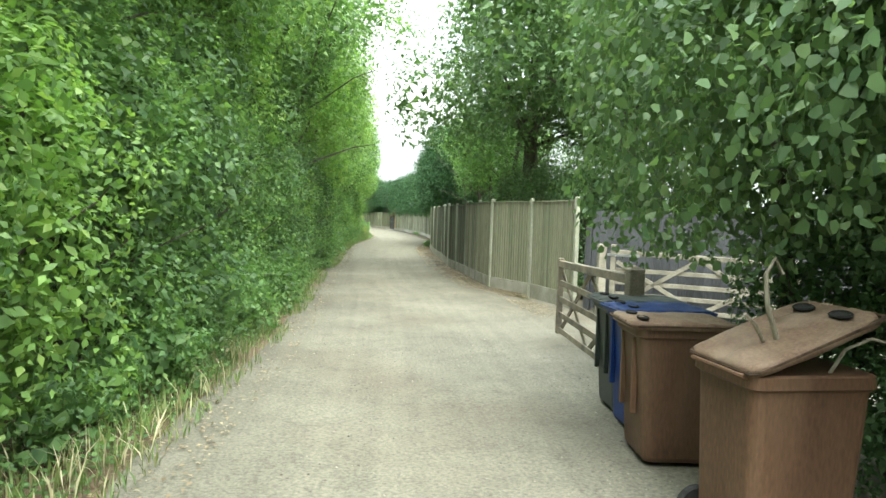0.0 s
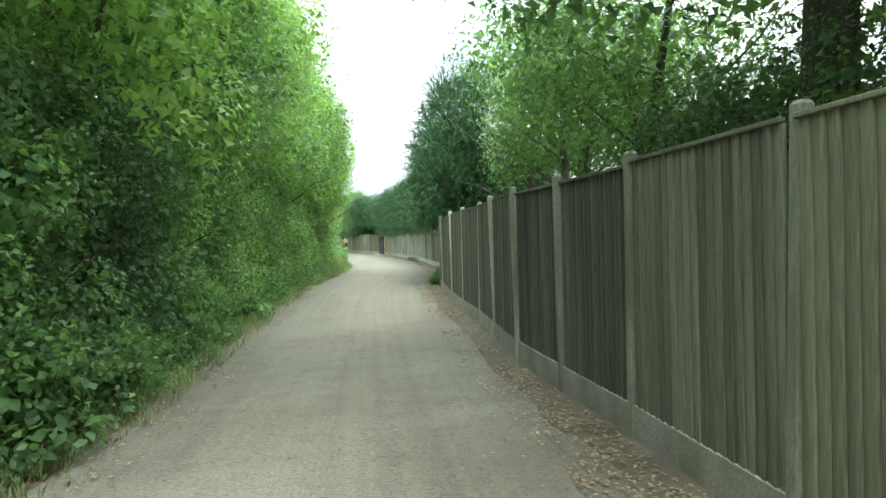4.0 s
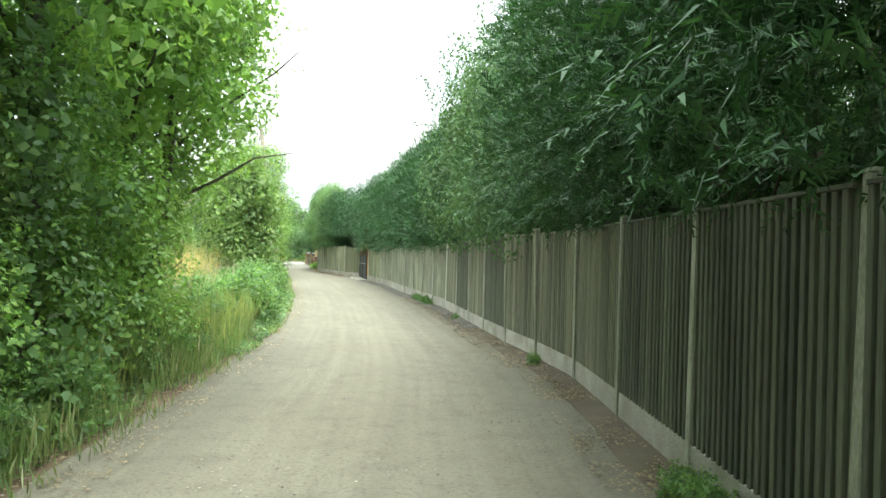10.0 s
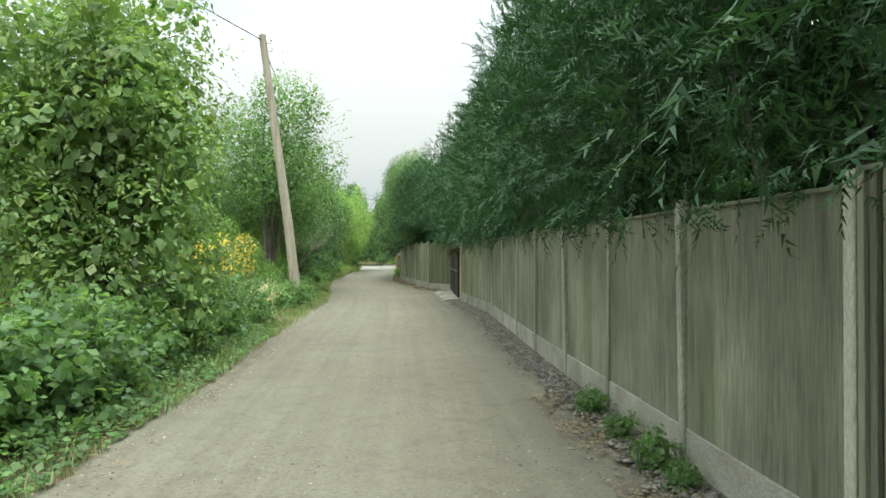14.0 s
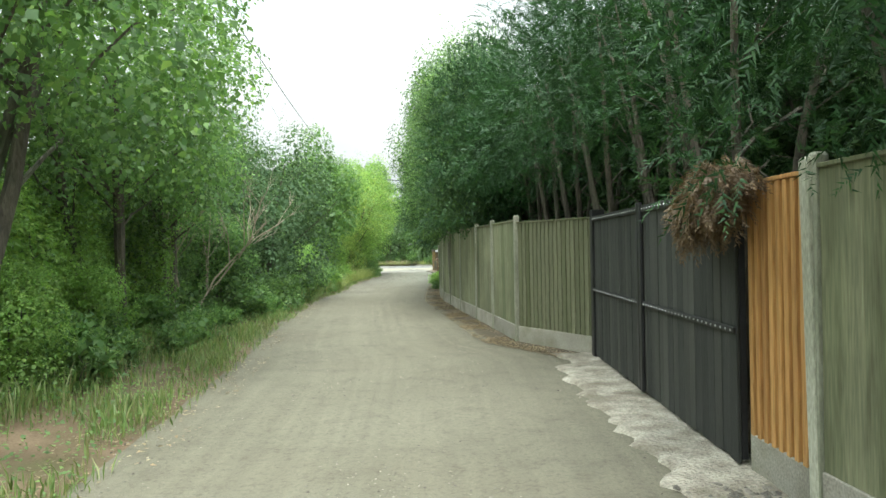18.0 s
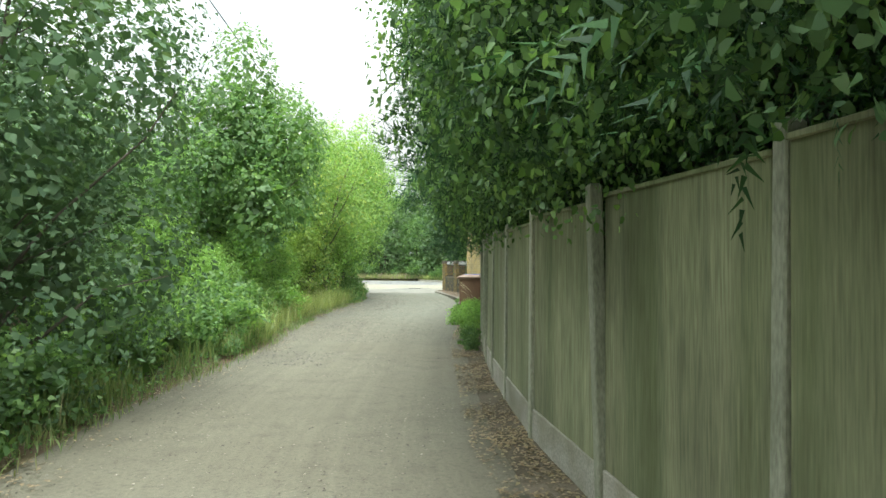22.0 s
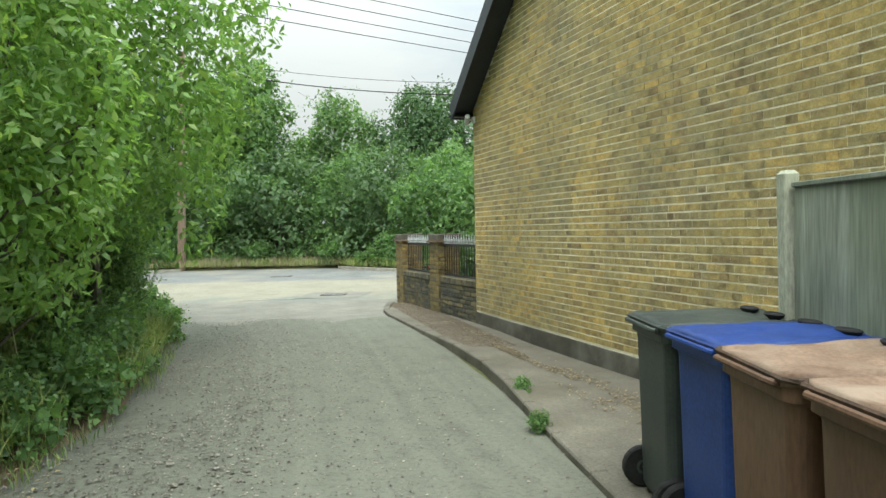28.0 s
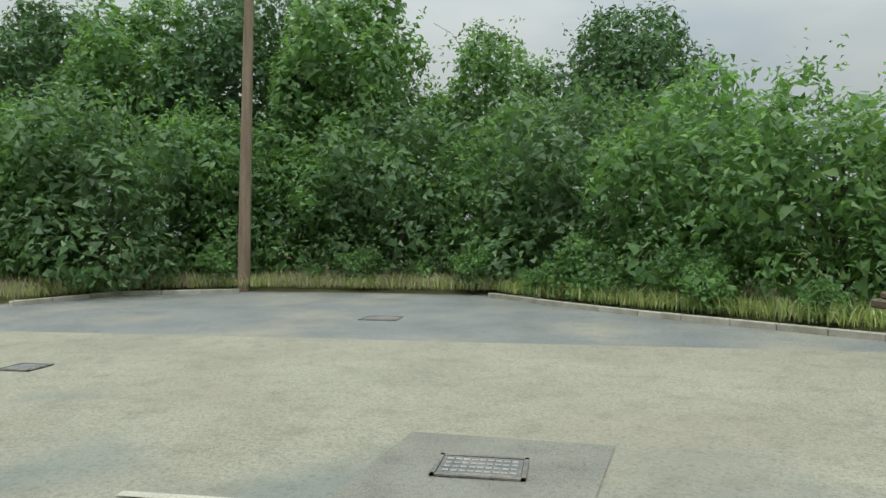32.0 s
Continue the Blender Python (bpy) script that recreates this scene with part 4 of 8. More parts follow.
def panel_mesh(width, z0, z1, seed):
    """One smooth boarded panel, faintly rippled from board to board; its lower edge is a little uneven."""
    cols, rows, v, f = 28, 8, [], []
    for side in (1, -1):
        for i in range(rows + 1):
            for j in range(cols + 1):
                x, t = width * j / cols, i / rows
                low = z0 + 0.006 + 0.006 * noise.noise(Vector((x * 5, seed, 1.0)))
                wave = 0.0022 * noise.noise(Vector((x * 9, t * 0.6, seed))) + 0.006 * noise.noise(Vector((x * 1.1, t * 1.3, seed + 9)))
                v.append((x, 0.011 * side + wave, low + (z1 - low) * t))
    half = (rows + 1) * (cols + 1)
    for i in range(rows):
        for j in range(cols):
            k = i * (cols + 1) + j
            f += [(k, k + cols + 1, k + cols + 2, k + 1), (half + k, half + k + 1, half + k + cols + 2, half + k + cols + 1)]
    for j in range(cols):
        f += [(j, j + 1, half + j + 1, half + j)]
        k = rows * (cols + 1) + j
        f += [(k, half + k, half + k + 1, k + 1)]
    for i in range(rows):
        k, q = i * (cols + 1), (i + 1) * (cols + 1)
        f += [(k, half + k, half + q, q), (k + cols, q + cols, half + q + cols, half + k + cols)]
    return raw_mesh("panel", v, f, True)


def pale_data(kind, mat):
    if (kind, mat) not in PALES:
        me = ribbed() if kind == "deep" else wedge(0.024, 0.104)
        me.materials.append(M[mat])
        PALES[kind, mat] = me
    return PALES[kind, mat]


fence_rng = random.Random(4)


def fence(stops, rows, label, group, last_post=True, board=0.28):
    """Bays between concrete posts. stops: post places (x, y); rows: for each bay its pale kind, material and top height."""
    base = thing("fence", Matrix.Translation((stops[0][0], stops[0][1], 0)), label, "fence", group)
    o = Vector((stops[0][0], stops[0][1], 0))
    posts = {}
    for k, (x, y) in enumerate(stops):
        h = round(max(rows[min(k, len(rows) - 1)][2], rows[max(k - 1, 0)][2]) + 0.05, 2)
        if k == len(stops) - 1 and not last_post:
            continue
        if h not in posts:
            posts[h] = post_mesh(h)
        p = put(posts[h], "post", M["post"], base)
        q = stops[min(k + 1, len(stops) - 1)]
        r = stops[max(k - 1, 0)]
        p.matrix_basis = Matrix.Translation(Vector((x, y, 0)) - o) @ Euler((radians(fence_rng.gauss(0, 0.7)), radians(fence_rng.gauss(0, 0.8)), math.atan2(q[1] - r[1], q[0] - r[0]))).to_matrix().to_4x4()
    for k, (kind, mat, top) in enumerate(rows):
        a, b = Vector((*stops[k], 0)), Vector((*stops[k + 1], 0))
        d = (b - a).normalized()
        length = (b - a).length
        turn = math.atan2(d.y, d.x)
        m = Matrix.Translation(a - o) @ Matrix.Rotation(turn, 4, "Z")
        bm = boxes((0.045, length - 0.045, -0.025, 0.025, -0.15, board), bevel=0.006)
        g = part("gravel_board", bm, M["concrete"], base)
        g.matrix_basis = m
        bm = boxes((0.05, length - 0.05, -0.012, 0.03, top - 0.03, top - 0.004), bevel=0.004)
        c = part("capping_rail", bm, M[mat], base)
        c.matrix_basis = m
        if kind == "panel":
            pn = put(panel_mesh(length - 0.1, board - 0.004, top - 0.03, 3.1 * a.y), "panel", M[mat], base)
            pn.matrix_basis = m @ Matrix.Translation((0.05, 0.0, 0.0))
            continue
        pitch = 0.092
        count = max(1, int((length - 0.09) / pitch))
        step = (length - 0.1) / count
        for i in range(count):
            pl = put(pale_data(kind, mat), "pale", M[mat], base)
            jig = fence_rng.uniform(-0.006, 0.006)
            # the face looks to the lane: local y points away from it
            pl.matrix_basis = m @ Matrix.Translation((0.05 + i * step, -0.004 + fence_rng.uniform(-0.002, 0.002), board - 0.01)) @ Matrix.Rotation(math.pi, 4, "Z") @ Matrix.Translation((-step, 0, 0)) @ Matrix.Diagonal((step / pitch, 1, top - 0.02 - board + jig, 1))
        for z in (board + 0.25, top - 0.3):
            rl = part("back_rail", boxes((0.05, length - 0.05, -0.05, -0.012, z, z + 0.06)), M[mat], base)
            rl.matrix_basis = m
    return base


fence([(4.2, 10.42), (3.77, 12.47), (3.1, 13.97), (3.0, 15.75), (2.93, 17.65), (2.83, 19.25), (2.74, 20.95)],
      [("feather", "board_pale", 2.13)] * 3 + [("feather", "board_mid", 2.13)] + [("feather", "board_dark", 2.1)] * 2, "closeboard fence weathered pale to dark with concrete posts", "lane fences", False)
fence([(2.74, 20.95), (2.79, 22.78), (2.83, 24.5), (2.81, 26.6), (2.82, 28.7), (2.97, 32.4)],
      [("deep", "board_dark", 2.12)] * 5, "dark stained closeboard fence with concrete posts", "lane fences")
fence([(fence_x(y), y) for y in (32.4, 34.3, 36.05, 38.1, 40.15, 42.1, 44.2, 46.15)],
      [("deep", "board_dark", 2.06)] * 5 + [("deep", "board_mid", 2.06)] * 2, "dark brown closeboard fence with tall concrete posts", "lane fences", False)
fence([(fence_x(y), y) for y in (46.15, 48.02, 49.93, 51.8, 53.7, 55.6)],
      [("deep", "board_mid", 2.06), ("deep", "board_dark", 2.04), ("deep", "board_mid", 2.04), ("deep", "board_dark", 2.02), ("deep", "board_mid", 2.0)], "brown grey closeboard fence with pale concrete posts", "lane fences", False)
fence([(fence_x(y), y) for y in (55.6, 57.5, 59.35, 61.15, 63.15, 65.2, 67.2, 69.25, 71.25, 72.85)] + [(1.92, 74.46)],
      [("panel", "panel_grey", 1.93)] * 7 + [("panel", "panel_grey", 1.97), ("panel", "panel_olive", 1.97), ("panel", "panel_olive", 1.97)], "smooth grey green panel fence with concrete posts", "lane fences", board=0.3)
fence([(1.92, 74.46), (1.84, 75.3)], [("deep", "board_new", 1.95)], "short new orange larch fence panel", "lane fences", False)
fence([(1.45, 80.15), (0.38, 81.6)], [("feather", "board_green", 1.95)], "green stained closeboard panel beside the black gate", "lane fences", False)
fence([(0.38, 81.6), (-0.03, 83.38), (-0.42, 85.1), (-0.9, 87.1), (-1.28, 88.83), (-1.64, 90.47), (-1.86, 92.05), (-2.03, 93.4), (-2.14, 94.65), (-2.24, 95.98), (-2.31, 97.27)],
      [("panel", "panel_olive", 1.99)] * 3 + [("panel", "panel_olive", 1.95), ("panel", "panel_olive", 1.92)] + [("panel", "panel_olive", 1.87)] * 5, "algae stained olive panel fence with concrete posts", "lane fences", False)
fence([(-2.31, 97.27), (-2.36, 98.6), (-2.42, 100.4), (-2.46, 102.1), (-2.49, 103.75), (-2.51, 105.25), (-2.52, 106.8)],
      [("panel", "panel_silver", 1.76)] * 2 + [("panel", "panel_silver", 1.81)] * 2 + [("panel", "panel_silver", 1.76)] * 2, "silver grey weathered panel fence with concrete posts", "lane fences", board=0.22)


# ---- black double gate ----
def black_gate():
    a, b = Vector((1.83, 75.32, 0)), Vector((1.45, 80.1, 0))
    g = thing("double_gate", Matrix.Translation(a), "black painted boarded double gate with studded rails", "gate")
    d = (b - a).normalized()
    turn = Matrix.Rotation(math.atan2(d.y, d.x), 4, "Z")
    length = (b - a).length
    p = part("gate_post", boxes((length - 0.19, length - 0.02, -0.085, 0.085, -0.3, 2.03), bevel=0.008), M["steel_black"], g, "thick black square gate post")
    p.matrix_basis = turn
    rng = random.Random(15)
    leaf = (length - 0.22) / 2
    for k in range(2):
        x0 = 0.01 + k * (leaf + 0.012)
        bm = boxes((x0, x0 + leaf, 0.0, 0.04, 0.08, 0.14), (x0, x0 + leaf, 0.0, 0.04, 1.8, 1.87), (x0, x0 + 0.05, 0.0, 0.04, 0.14, 1.8),
                   (x0 + leaf - 0.05, x0 + leaf, 0.0, 0.04, 0.14, 1.8))
        part("gate_frame", bm, M["steel_black"], g).matrix_basis = turn
        n = 17
        for i in range(n):
            w = leaf / n
            q = x0 + i * w
            bm = boxes((q + 0.002, q + w - 0.002, 0.042, 0.058 + rng.uniform(0, 0.008), 0.06 + rng.uniform(-0.008, 0.008), 1.9 + rng.uniform(-0.006, 0.006)), bevel=0.004)
            part("gate_board", bm, M["gate_black"], g).matrix_basis = turn
        meet = x0 + leaf - 0.075 if k == 0 else x0
        part("meeting_stile", boxes((meet, meet + 0.075, 0.069, 0.1, 0.07, 1.97), bevel=0.005), M["steel_black"], g).matrix_basis = turn
        bm = boxes((x0, x0 + leaf, 0.07, 0.088, 0.93, 0.975), (x0, x0 + leaf, 0.07, 0.088, 1.87, 1.935), bevel=0.003)
        rail = part("studded_rail", bm, M["steel_black"], g)
        rail.matrix_basis = turn
        bm = bmesh.new()
        for i in range(26):
            for z in (0.952, 1.9):
                lathe(bm, [(0.01, 0.0), (0.008, 0.006), (0.003, 0.009)], 6, Matrix.Translation((x0 + 0.04 + i * (leaf - 0.08) / 25, 0.088, z)) @ Matrix.Rotation(-math.pi / 2, 4, "X"))
        tagged(part("rail_studs", bm, M["galv"], rail), "", "", "", "stuff")
    return g


black_gate()


# ---- five-bar field gates and the entry ----
def field_gate(m, length, wood, label, hinge_strap=True):
    g = thing("field_gate", m, label, "gate", "entry gates")
    part("heel_post", boxes((0, 0.09, -0.04, 0.04, 0.1, 1.3), bevel=0.008), M[wood], g)
    part("head_post", boxes((length - 0.08, length, -0.04, 0.04, 0.1, 1.18), bevel=0.008), M[wood], g)
    for z in (0.16, 0.38, 0.6, 0.83):
        part("bar", boxes((0.09, length - 0.08, -0.012, 0.012, z - 0.04, z + 0.04), bevel=0.006), M[wood], g)
    bm = bmesh.new()
    bar(bm, (0.0, 0, 1.16), (length, 0, 1.1), 0.075, 0.095, 0.008)
    part("top_rail", bm, M[wood], g)
    for a, b in (((0.1, -0.022, 0.14), (length * 0.5, -0.022, 1.1)), ((length * 0.5, -0.022, 0.16), (0.12, -0.022, 0.98)),
                 ((length * 0.5, -0.022, 1.1), (length - 0.1, -0.022, 0.16)), ((length * 0.52, -0.022, 0.16), (length - 0.1, -0.022, 0.98))):
        bm = bmesh.new()
        bar(bm, a, b, 0.02, 0.075, 0.004)
        part("brace", bm, M[wood], g)
    if hinge_strap:
        part("hinge_strap", boxes((-0.06, 0.55, -0.046, -0.04, 1.08, 1.13), (-0.06, 0.0, -0.02, 0.02, 1.09, 1.12)), M["galv"], g, "galvanised hinge strap")
        part("lower_hinge", boxes((-0.06, 0.25, -0.046, -0.04, 0.3, 0.34), (-0.06, 0.0, -0.02, 0.02, 0.31, 0.33)), M["galv"], g, "galvanised hinge strap")
    return g


def upright(x, y, h, s, mat, label, name="gate_post"):
    base = thing(name, Matrix.Translation((x, y, 0)), label, "post", "entry posts")
    part("shaft", boxes((-s / 2, s / 2, -s / 2, s / 2, -0.3, h), bevel=0.012), M[mat], base)
    bm = bmesh.new()
    lathe(bm, [(s * 0.68, h - 0.002), (s * 0.66, h + 0.02), (s * 0.2, h + 0.05)], 4, Matrix.Rotation(math.pi / 4, 4, "Z"))
    part("post_top", bm, M[mat], base)
    return base


upright(4.58, 9.98, 1.26, 0.15, "gate_wood", "pale timber gate post with galvanised hinges")
field_gate(Matrix.Translation((4.72, 9.86, 0)) @ Matrix.Rotation(radians(-36), 4, "Z"), 3.2, "gate_wood", "pale five-bar timber gate against the dark boards")
upright(2.84, 3.72, 1.25, 0.15, "gate_dark", "dark timber hinge post beside the bins")
field_gate(Matrix.Translation((2.86, 3.84, 0)) @ Matrix.Rotation(radians(88), 4, "Z"), 3.1, "gate_dark", "dark weathered five-bar gate standing open", False)


def dark_board_wall():
    w = thing("board_wall", Matrix.Translation((4.52, 10.42, 0)) @ Matrix.Rotation(radians(-36), 4, "Z"), "slate blue boarded yard wall", "wall")
    for k in range(48):
        bm = boxes((k * 0.15 + 0.0005, k * 0.15 + 0.1495, 0, 0.022, 0.02, 1.92 + 0.01 * math.sin(k * 2.3)), bevel=0.004)
        part("wall_board", bm, M["slate_board"], w)
    part("wall_backing", boxes((0, 7.2, 0.024, 0.05, 0.05, 1.88)), M["slate_board"], w)
    part("wall_post", boxes((-0.13, -0.01, -0.03, 0.09, -0.2, 1.6), bevel=0.006), M["slate_board"], w)


dark_board_wall()


# ---- wheeled bins ----
def rounded_box_ring(w, d, z, y0=0.0, r=0.06, n=3):
    pts = []
    for cx, cy, a0 in ((w / 2 - r, d / 2 - r, 0), (-w / 2 + r, d / 2 - r, 90), (-w / 2 + r, -d / 2 + r, 180), (w / 2 - r, -d / 2 + r, 270)):
        for k in range(n + 1):
            a = radians(a0 + 90 * k / n)
            pts.append((cx + r * math.cos(a), y0 + cy + r * math.sin(a), z))
    return pts


def loft(bm, rings, cap_low=True, cap_high=True):
    rows = [[bm.verts.new(p) for p in ring] for ring in rings]
    n = len(rows[0])
    for lo, hi in zip(rows, rows[1:]):
        for k in range(n):
            bm.faces.new((lo[k], lo[(k + 1) % n], hi[(k + 1) % n], hi[k]))
    if cap_low:
        bm.faces.new(rows[0][::-1])
    if cap_high:
        bm.faces.new(rows[-1])


def lid_mesh(dent, seed):
    """A domed, buckled lid with two raised ribs and a turned-down skirt."""
    bm = bmesh.new()
    n = 19
    rows = []
    for i in range(n):
        row = []
        for j in range(n):
            u, v = j / (n - 1), i / (n - 1)
            e = min(1.0, 11 * min(u, 1 - u, v, 1 - v))
            x, y = (u - 0.5) * 0.62, v * 0.76 - 0.005
            corner = max(0.0, abs(u - 0.5) + abs(v - 0.5) - 0.86)
            x -= math.copysign(corner * 0.2, u - 0.5)
            y -= math.copysign(corner * 0.2, v - 0.5)
            z = 0.022 + 0.014 * e * e * (3 - 2 * e) * (0.75 + 0.25 * math.sin(math.pi * v)) + 0.005 * e * math.copysign(abs(math.cos(u * 6 * math.pi)) ** 0.5, math.cos(u * 6 * math.pi))
            z -= 0.016 * e * max(0.0, 1 - 7 * abs(noise.noise(Vector((u * 2.2, v * 2.2, seed + 8)))))
            z += 0.02 * e * noise.noise(Vector((u * 3, v * 3, seed))) - dent * 1.6 * math.sin(math.pi * u) * math.sin(math.pi * v)
            z += 0.012 * noise.noise(Vector((u * 5, v * 5, seed + 4)))
            row.append(bm.verts.new((x, y, z)))
        rows.append(row)
    for i in range(n - 1):
        for j in range(n - 1):
            bm.faces.new((rows[i][j], rows[i][j + 1], rows[i + 1][j + 1], rows[i + 1][j]))
    rim = rows[0] + [r[-1] for r in rows[1:]] + rows[-1][-2::-1] + [r[0] for r in rows[-2:0:-1]]
    low = [bm.verts.new((v.co.x * 1.01, v.co.y, v.co.z - 0.045)) for v in rim]
    for k in range(len(rim)):
        q = (k + 1) % len(rim)
        bm.faces.new((rim[k], low[k], low[q], rim[q]))
    bm.faces.new(low[::-1])
    for f in bm.faces:
        f.smooth = True
    return bm


def wheeled_bin(m, body, lid, label, open_lid=0.0, group="bins by the brick house", dent=0.0):
    b = thing("wheeled_bin", m, label, "wheelie bin", group)
    bm = bmesh.new()
    loft(bm, [rounded_box_ring(0.48, 0.55, 0.03, -0.02, 0.05, 5), rounded_box_ring(0.5, 0.58, 0.06, -0.02, 0.06, 5), rounded_box_ring(0.51, 0.6, 0.3, -0.015, 0.06, 5),
              rounded_box_ring(0.545, 0.655, 0.88, 0.0, 0.06, 5), rounded_box_ring(0.55, 0.66, 0.91, 0.0, 0.06, 5), rounded_box_ring(0.585, 0.705, 0.925, 0.0, 0.06, 5),
              rounded_box_ring(0.585, 0.705, 0.985, 0.0, 0.07, 5), rounded_box_ring(0.56, 0.68, 0.995, 0.0, 0.06, 5)])
    part("body", bm, M[body], b)
    for x in (-0.14, 0.14):
        part("moulded_rib", boxes((x - 0.012, x + 0.012, 0.3, 0.345, 0.35, 0.9), bevel=0.006), M[body], b)
    bm = lid_mesh(dent, m.translation.y)
    ld = part("lid", bm, M[lid], b)
    bm = bmesh.new()
    corners = [(-0.285, 0.03), (-0.26, 0.0), (0.26, 0.0), (0.285, 0.03), (0.29, 0.72), (0.265, 0.752), (-0.265, 0.752), (-0.29, 0.72)]
    tube(bm, [(1.055 * x, y * 1.012, 0.004 + 0.007 * noise.noise(Vector((x * 6, y * 6, m.translation.y)))) for x, y in corners + corners[:2]], [0.012] * 10, 6)
    part("lid_rim", bm, M["bin_rim"] if lid == "bin_lid" else M[lid], ld, "dirty turned-down rim" if lid == "bin_lid" else "")
    ld.matrix_basis = Matrix.Translation((0, -0.36, 1.0)) @ Matrix.Rotation(radians(open_lid), 4, "X")
    bm = bmesh.new()
    tube(bm, [(-0.23, -0.34, 0.97), (-0.23, -0.375, 0.985), (-0.2, -0.395, 0.99), (0.2, -0.395, 0.99), (0.23, -0.375, 0.985), (0.23, -0.34, 0.97)], [0.013] * 6, 8)
    part("handle", bm, M[body], b)
    for x in (-0.14, 0.14):
        bm = bmesh.new()
        lathe(bm, [(0.03, -0.02), (0.062, 0.0), (0.07, 0.012), (0.06, 0.018), (0.045, 0.01)], 14, Matrix.Translation((x, 0.64, 0.034)) @ Matrix.Diagonal((1.15, 0.6, 1, 1)))
        part("grip_slot", bm, M["rubber"], ld, "dark oval grip slot")
    for x in (-0.1, 0.1):
        part("lid_grip", boxes((x - 0.035, x + 0.035, 0.735, 0.765, 0.0, 0.025), bevel=0.005), M[lid], ld)
    bm = bmesh.new()
    lathe(bm, [(0.011, -0.29), (0.011, 0.29)], 8, Matrix.Translation((0, -0.29, 0.12)) @ Matrix.Rotation(math.pi / 2, 4, "Y"))
    part("axle", bm, M["galv"], b)
    for x in (-0.27, 0.27):
        bm = bmesh.new()
        lathe(bm, [(0.066, -0.024), (0.11, -0.026), (0.12, -0.015), (0.12, 0.015), (0.11, 0.026), (0.066, 0.024)], 18, Matrix.Translation((x, -0.29, 0.12)) @ Matrix.Rotation(math.pi / 2, 4, "Y"))
        w = part("wheel", bm, M["rubber"], b)
        bm = bmesh.new()
        lathe(bm, [(0.067, -0.018), (0.03, -0.028), (0.03, 0.028), (0.067, 0.018)], 14, Matrix.Translation((x, -0.29, 0.12)) @ Matrix.Rotation(math.pi / 2, 4, "Y"))
        part("hub", bm, M["bin_grey"], w)
    return b


for k, (y, col, lid, lab, dent) in enumerate((
        (103.9, "bin_brown", "bin_lid", "brown wheelie bin with a scuffed bleached lid", 0.0), (104.55, "bin_brown", "bin_lid", "brown wheelie bin with a faded lid", 0.012),
        (105.15, "bin_brown", "bin_lid", "brown wheelie bin with a buckled lid", 0.02), (105.75, "bin_brown", "bin_lid", "brown wheelie bin with a worn lid", 0.008),
        (106.34, "bin_blue", "bin_blue", "bright blue wheelie bin with a blue lid", 0.0), (106.93, "bin_grey", "bin_grey", "grey green wheelie bin beside the blue one", 0.0))):
    wheeled_bin(Matrix.Translation((-2.88 - 0.02 * (k % 2), y, 0.03)) @ Matrix.Rotation(radians(-90 + (2, -3, 1, -2, 2, -1)[k]), 4, "Z"), col, lid, lab, 0, dent=dent)
for k, (x, y, col, lid, lab, up) in enumerate((
        (2.54, 0.8, "bin_brown", "bin_lid", "brown wheelie bin with its lid pushed up by branches", 22), (2.57, 2.2, "bin_brown", "bin_lid", "brown wheelie bin with a dusty lid", 0),
        (2.72, 2.85, "bin_blue", "bin_blue", "blue wheelie bin with a blue lid", 0), (2.78, 3.45, "bin_grey", "bin_grey", "grey green wheelie bin by the field gate", 0))):
    wheeled_bin(Matrix.Translation((x, y, 0.0)) @ Matrix.Rotation(radians((-86, 86, 92, 88)[k]), 4, "Z"), col, lid, lab, up, "bins by the field gate")

# ---- the brick house ----
HOUSE = Matrix.Translation((-3.6, 114.24, 0)) @ Matrix.Rotation(math.atan2(-0.9551, 0.2964), 4, "Z")
WIDE, EAVE, PITCH, DEEP = 7.64, 3.5, 0.77, 11.0
APEX = EAVE + WIDE / 2 * PITCH
house = thing("house", HOUSE, "yellow stock brick house with a tiled gable roof", "house")


def prism(bm, outline, y0, y1):
    lo = [bm.verts.new((x, y0, z)) for x, z in outline]
    hi = [bm.verts.new((x, y1, z)) for x, z in outline]
    n = len(outline)
    bm.faces.new(lo)
    bm.faces.new(hi[::-1])
    for k in range(n):
        bm.faces.new((lo[k], hi[k], hi[(k + 1) % n], lo[(k + 1) % n]))


bm = bmesh.new()
prism(bm, [(0.012, -0.2), (WIDE - 0.012, -0.2), (WIDE - 0.012, EAVE), (WIDE / 2, APEX), (0.012, EAVE)], 0.002, 0.3)
gable = part("gable_wall", bm, M["mortar"], house, "yellow stock brick gable wall with pale mortar")
bm = boxes((WIDE - 0.3, WIDE - 0.012, 0.3, 2.3, -0.2, EAVE), (WIDE - 0.3, WIDE - 0.012, 2.3, 3.4, -0.2, 1.1), (WIDE - 0.3, WIDE - 0.012, 2.3, 3.4, 2.45, EAVE), (WIDE - 0.3, WIDE - 0.012, 3.4, DEEP, -0.2, EAVE))
side = part("side_wall", bm, M["mortar"], house)
bm = boxes((0.012, 0.3, 0.3, DEEP, -0.2, EAVE))
front = part("front_wall", bm, M["mortar"], house)
bm = bmesh.new()
prism(bm, [(0, -0.2), (WIDE, -0.2), (WIDE, EAVE), (WIDE / 2, APEX), (0, EAVE)], DEEP, DEEP + 0.3)
part("back_wall", bm, M["brick"], house)
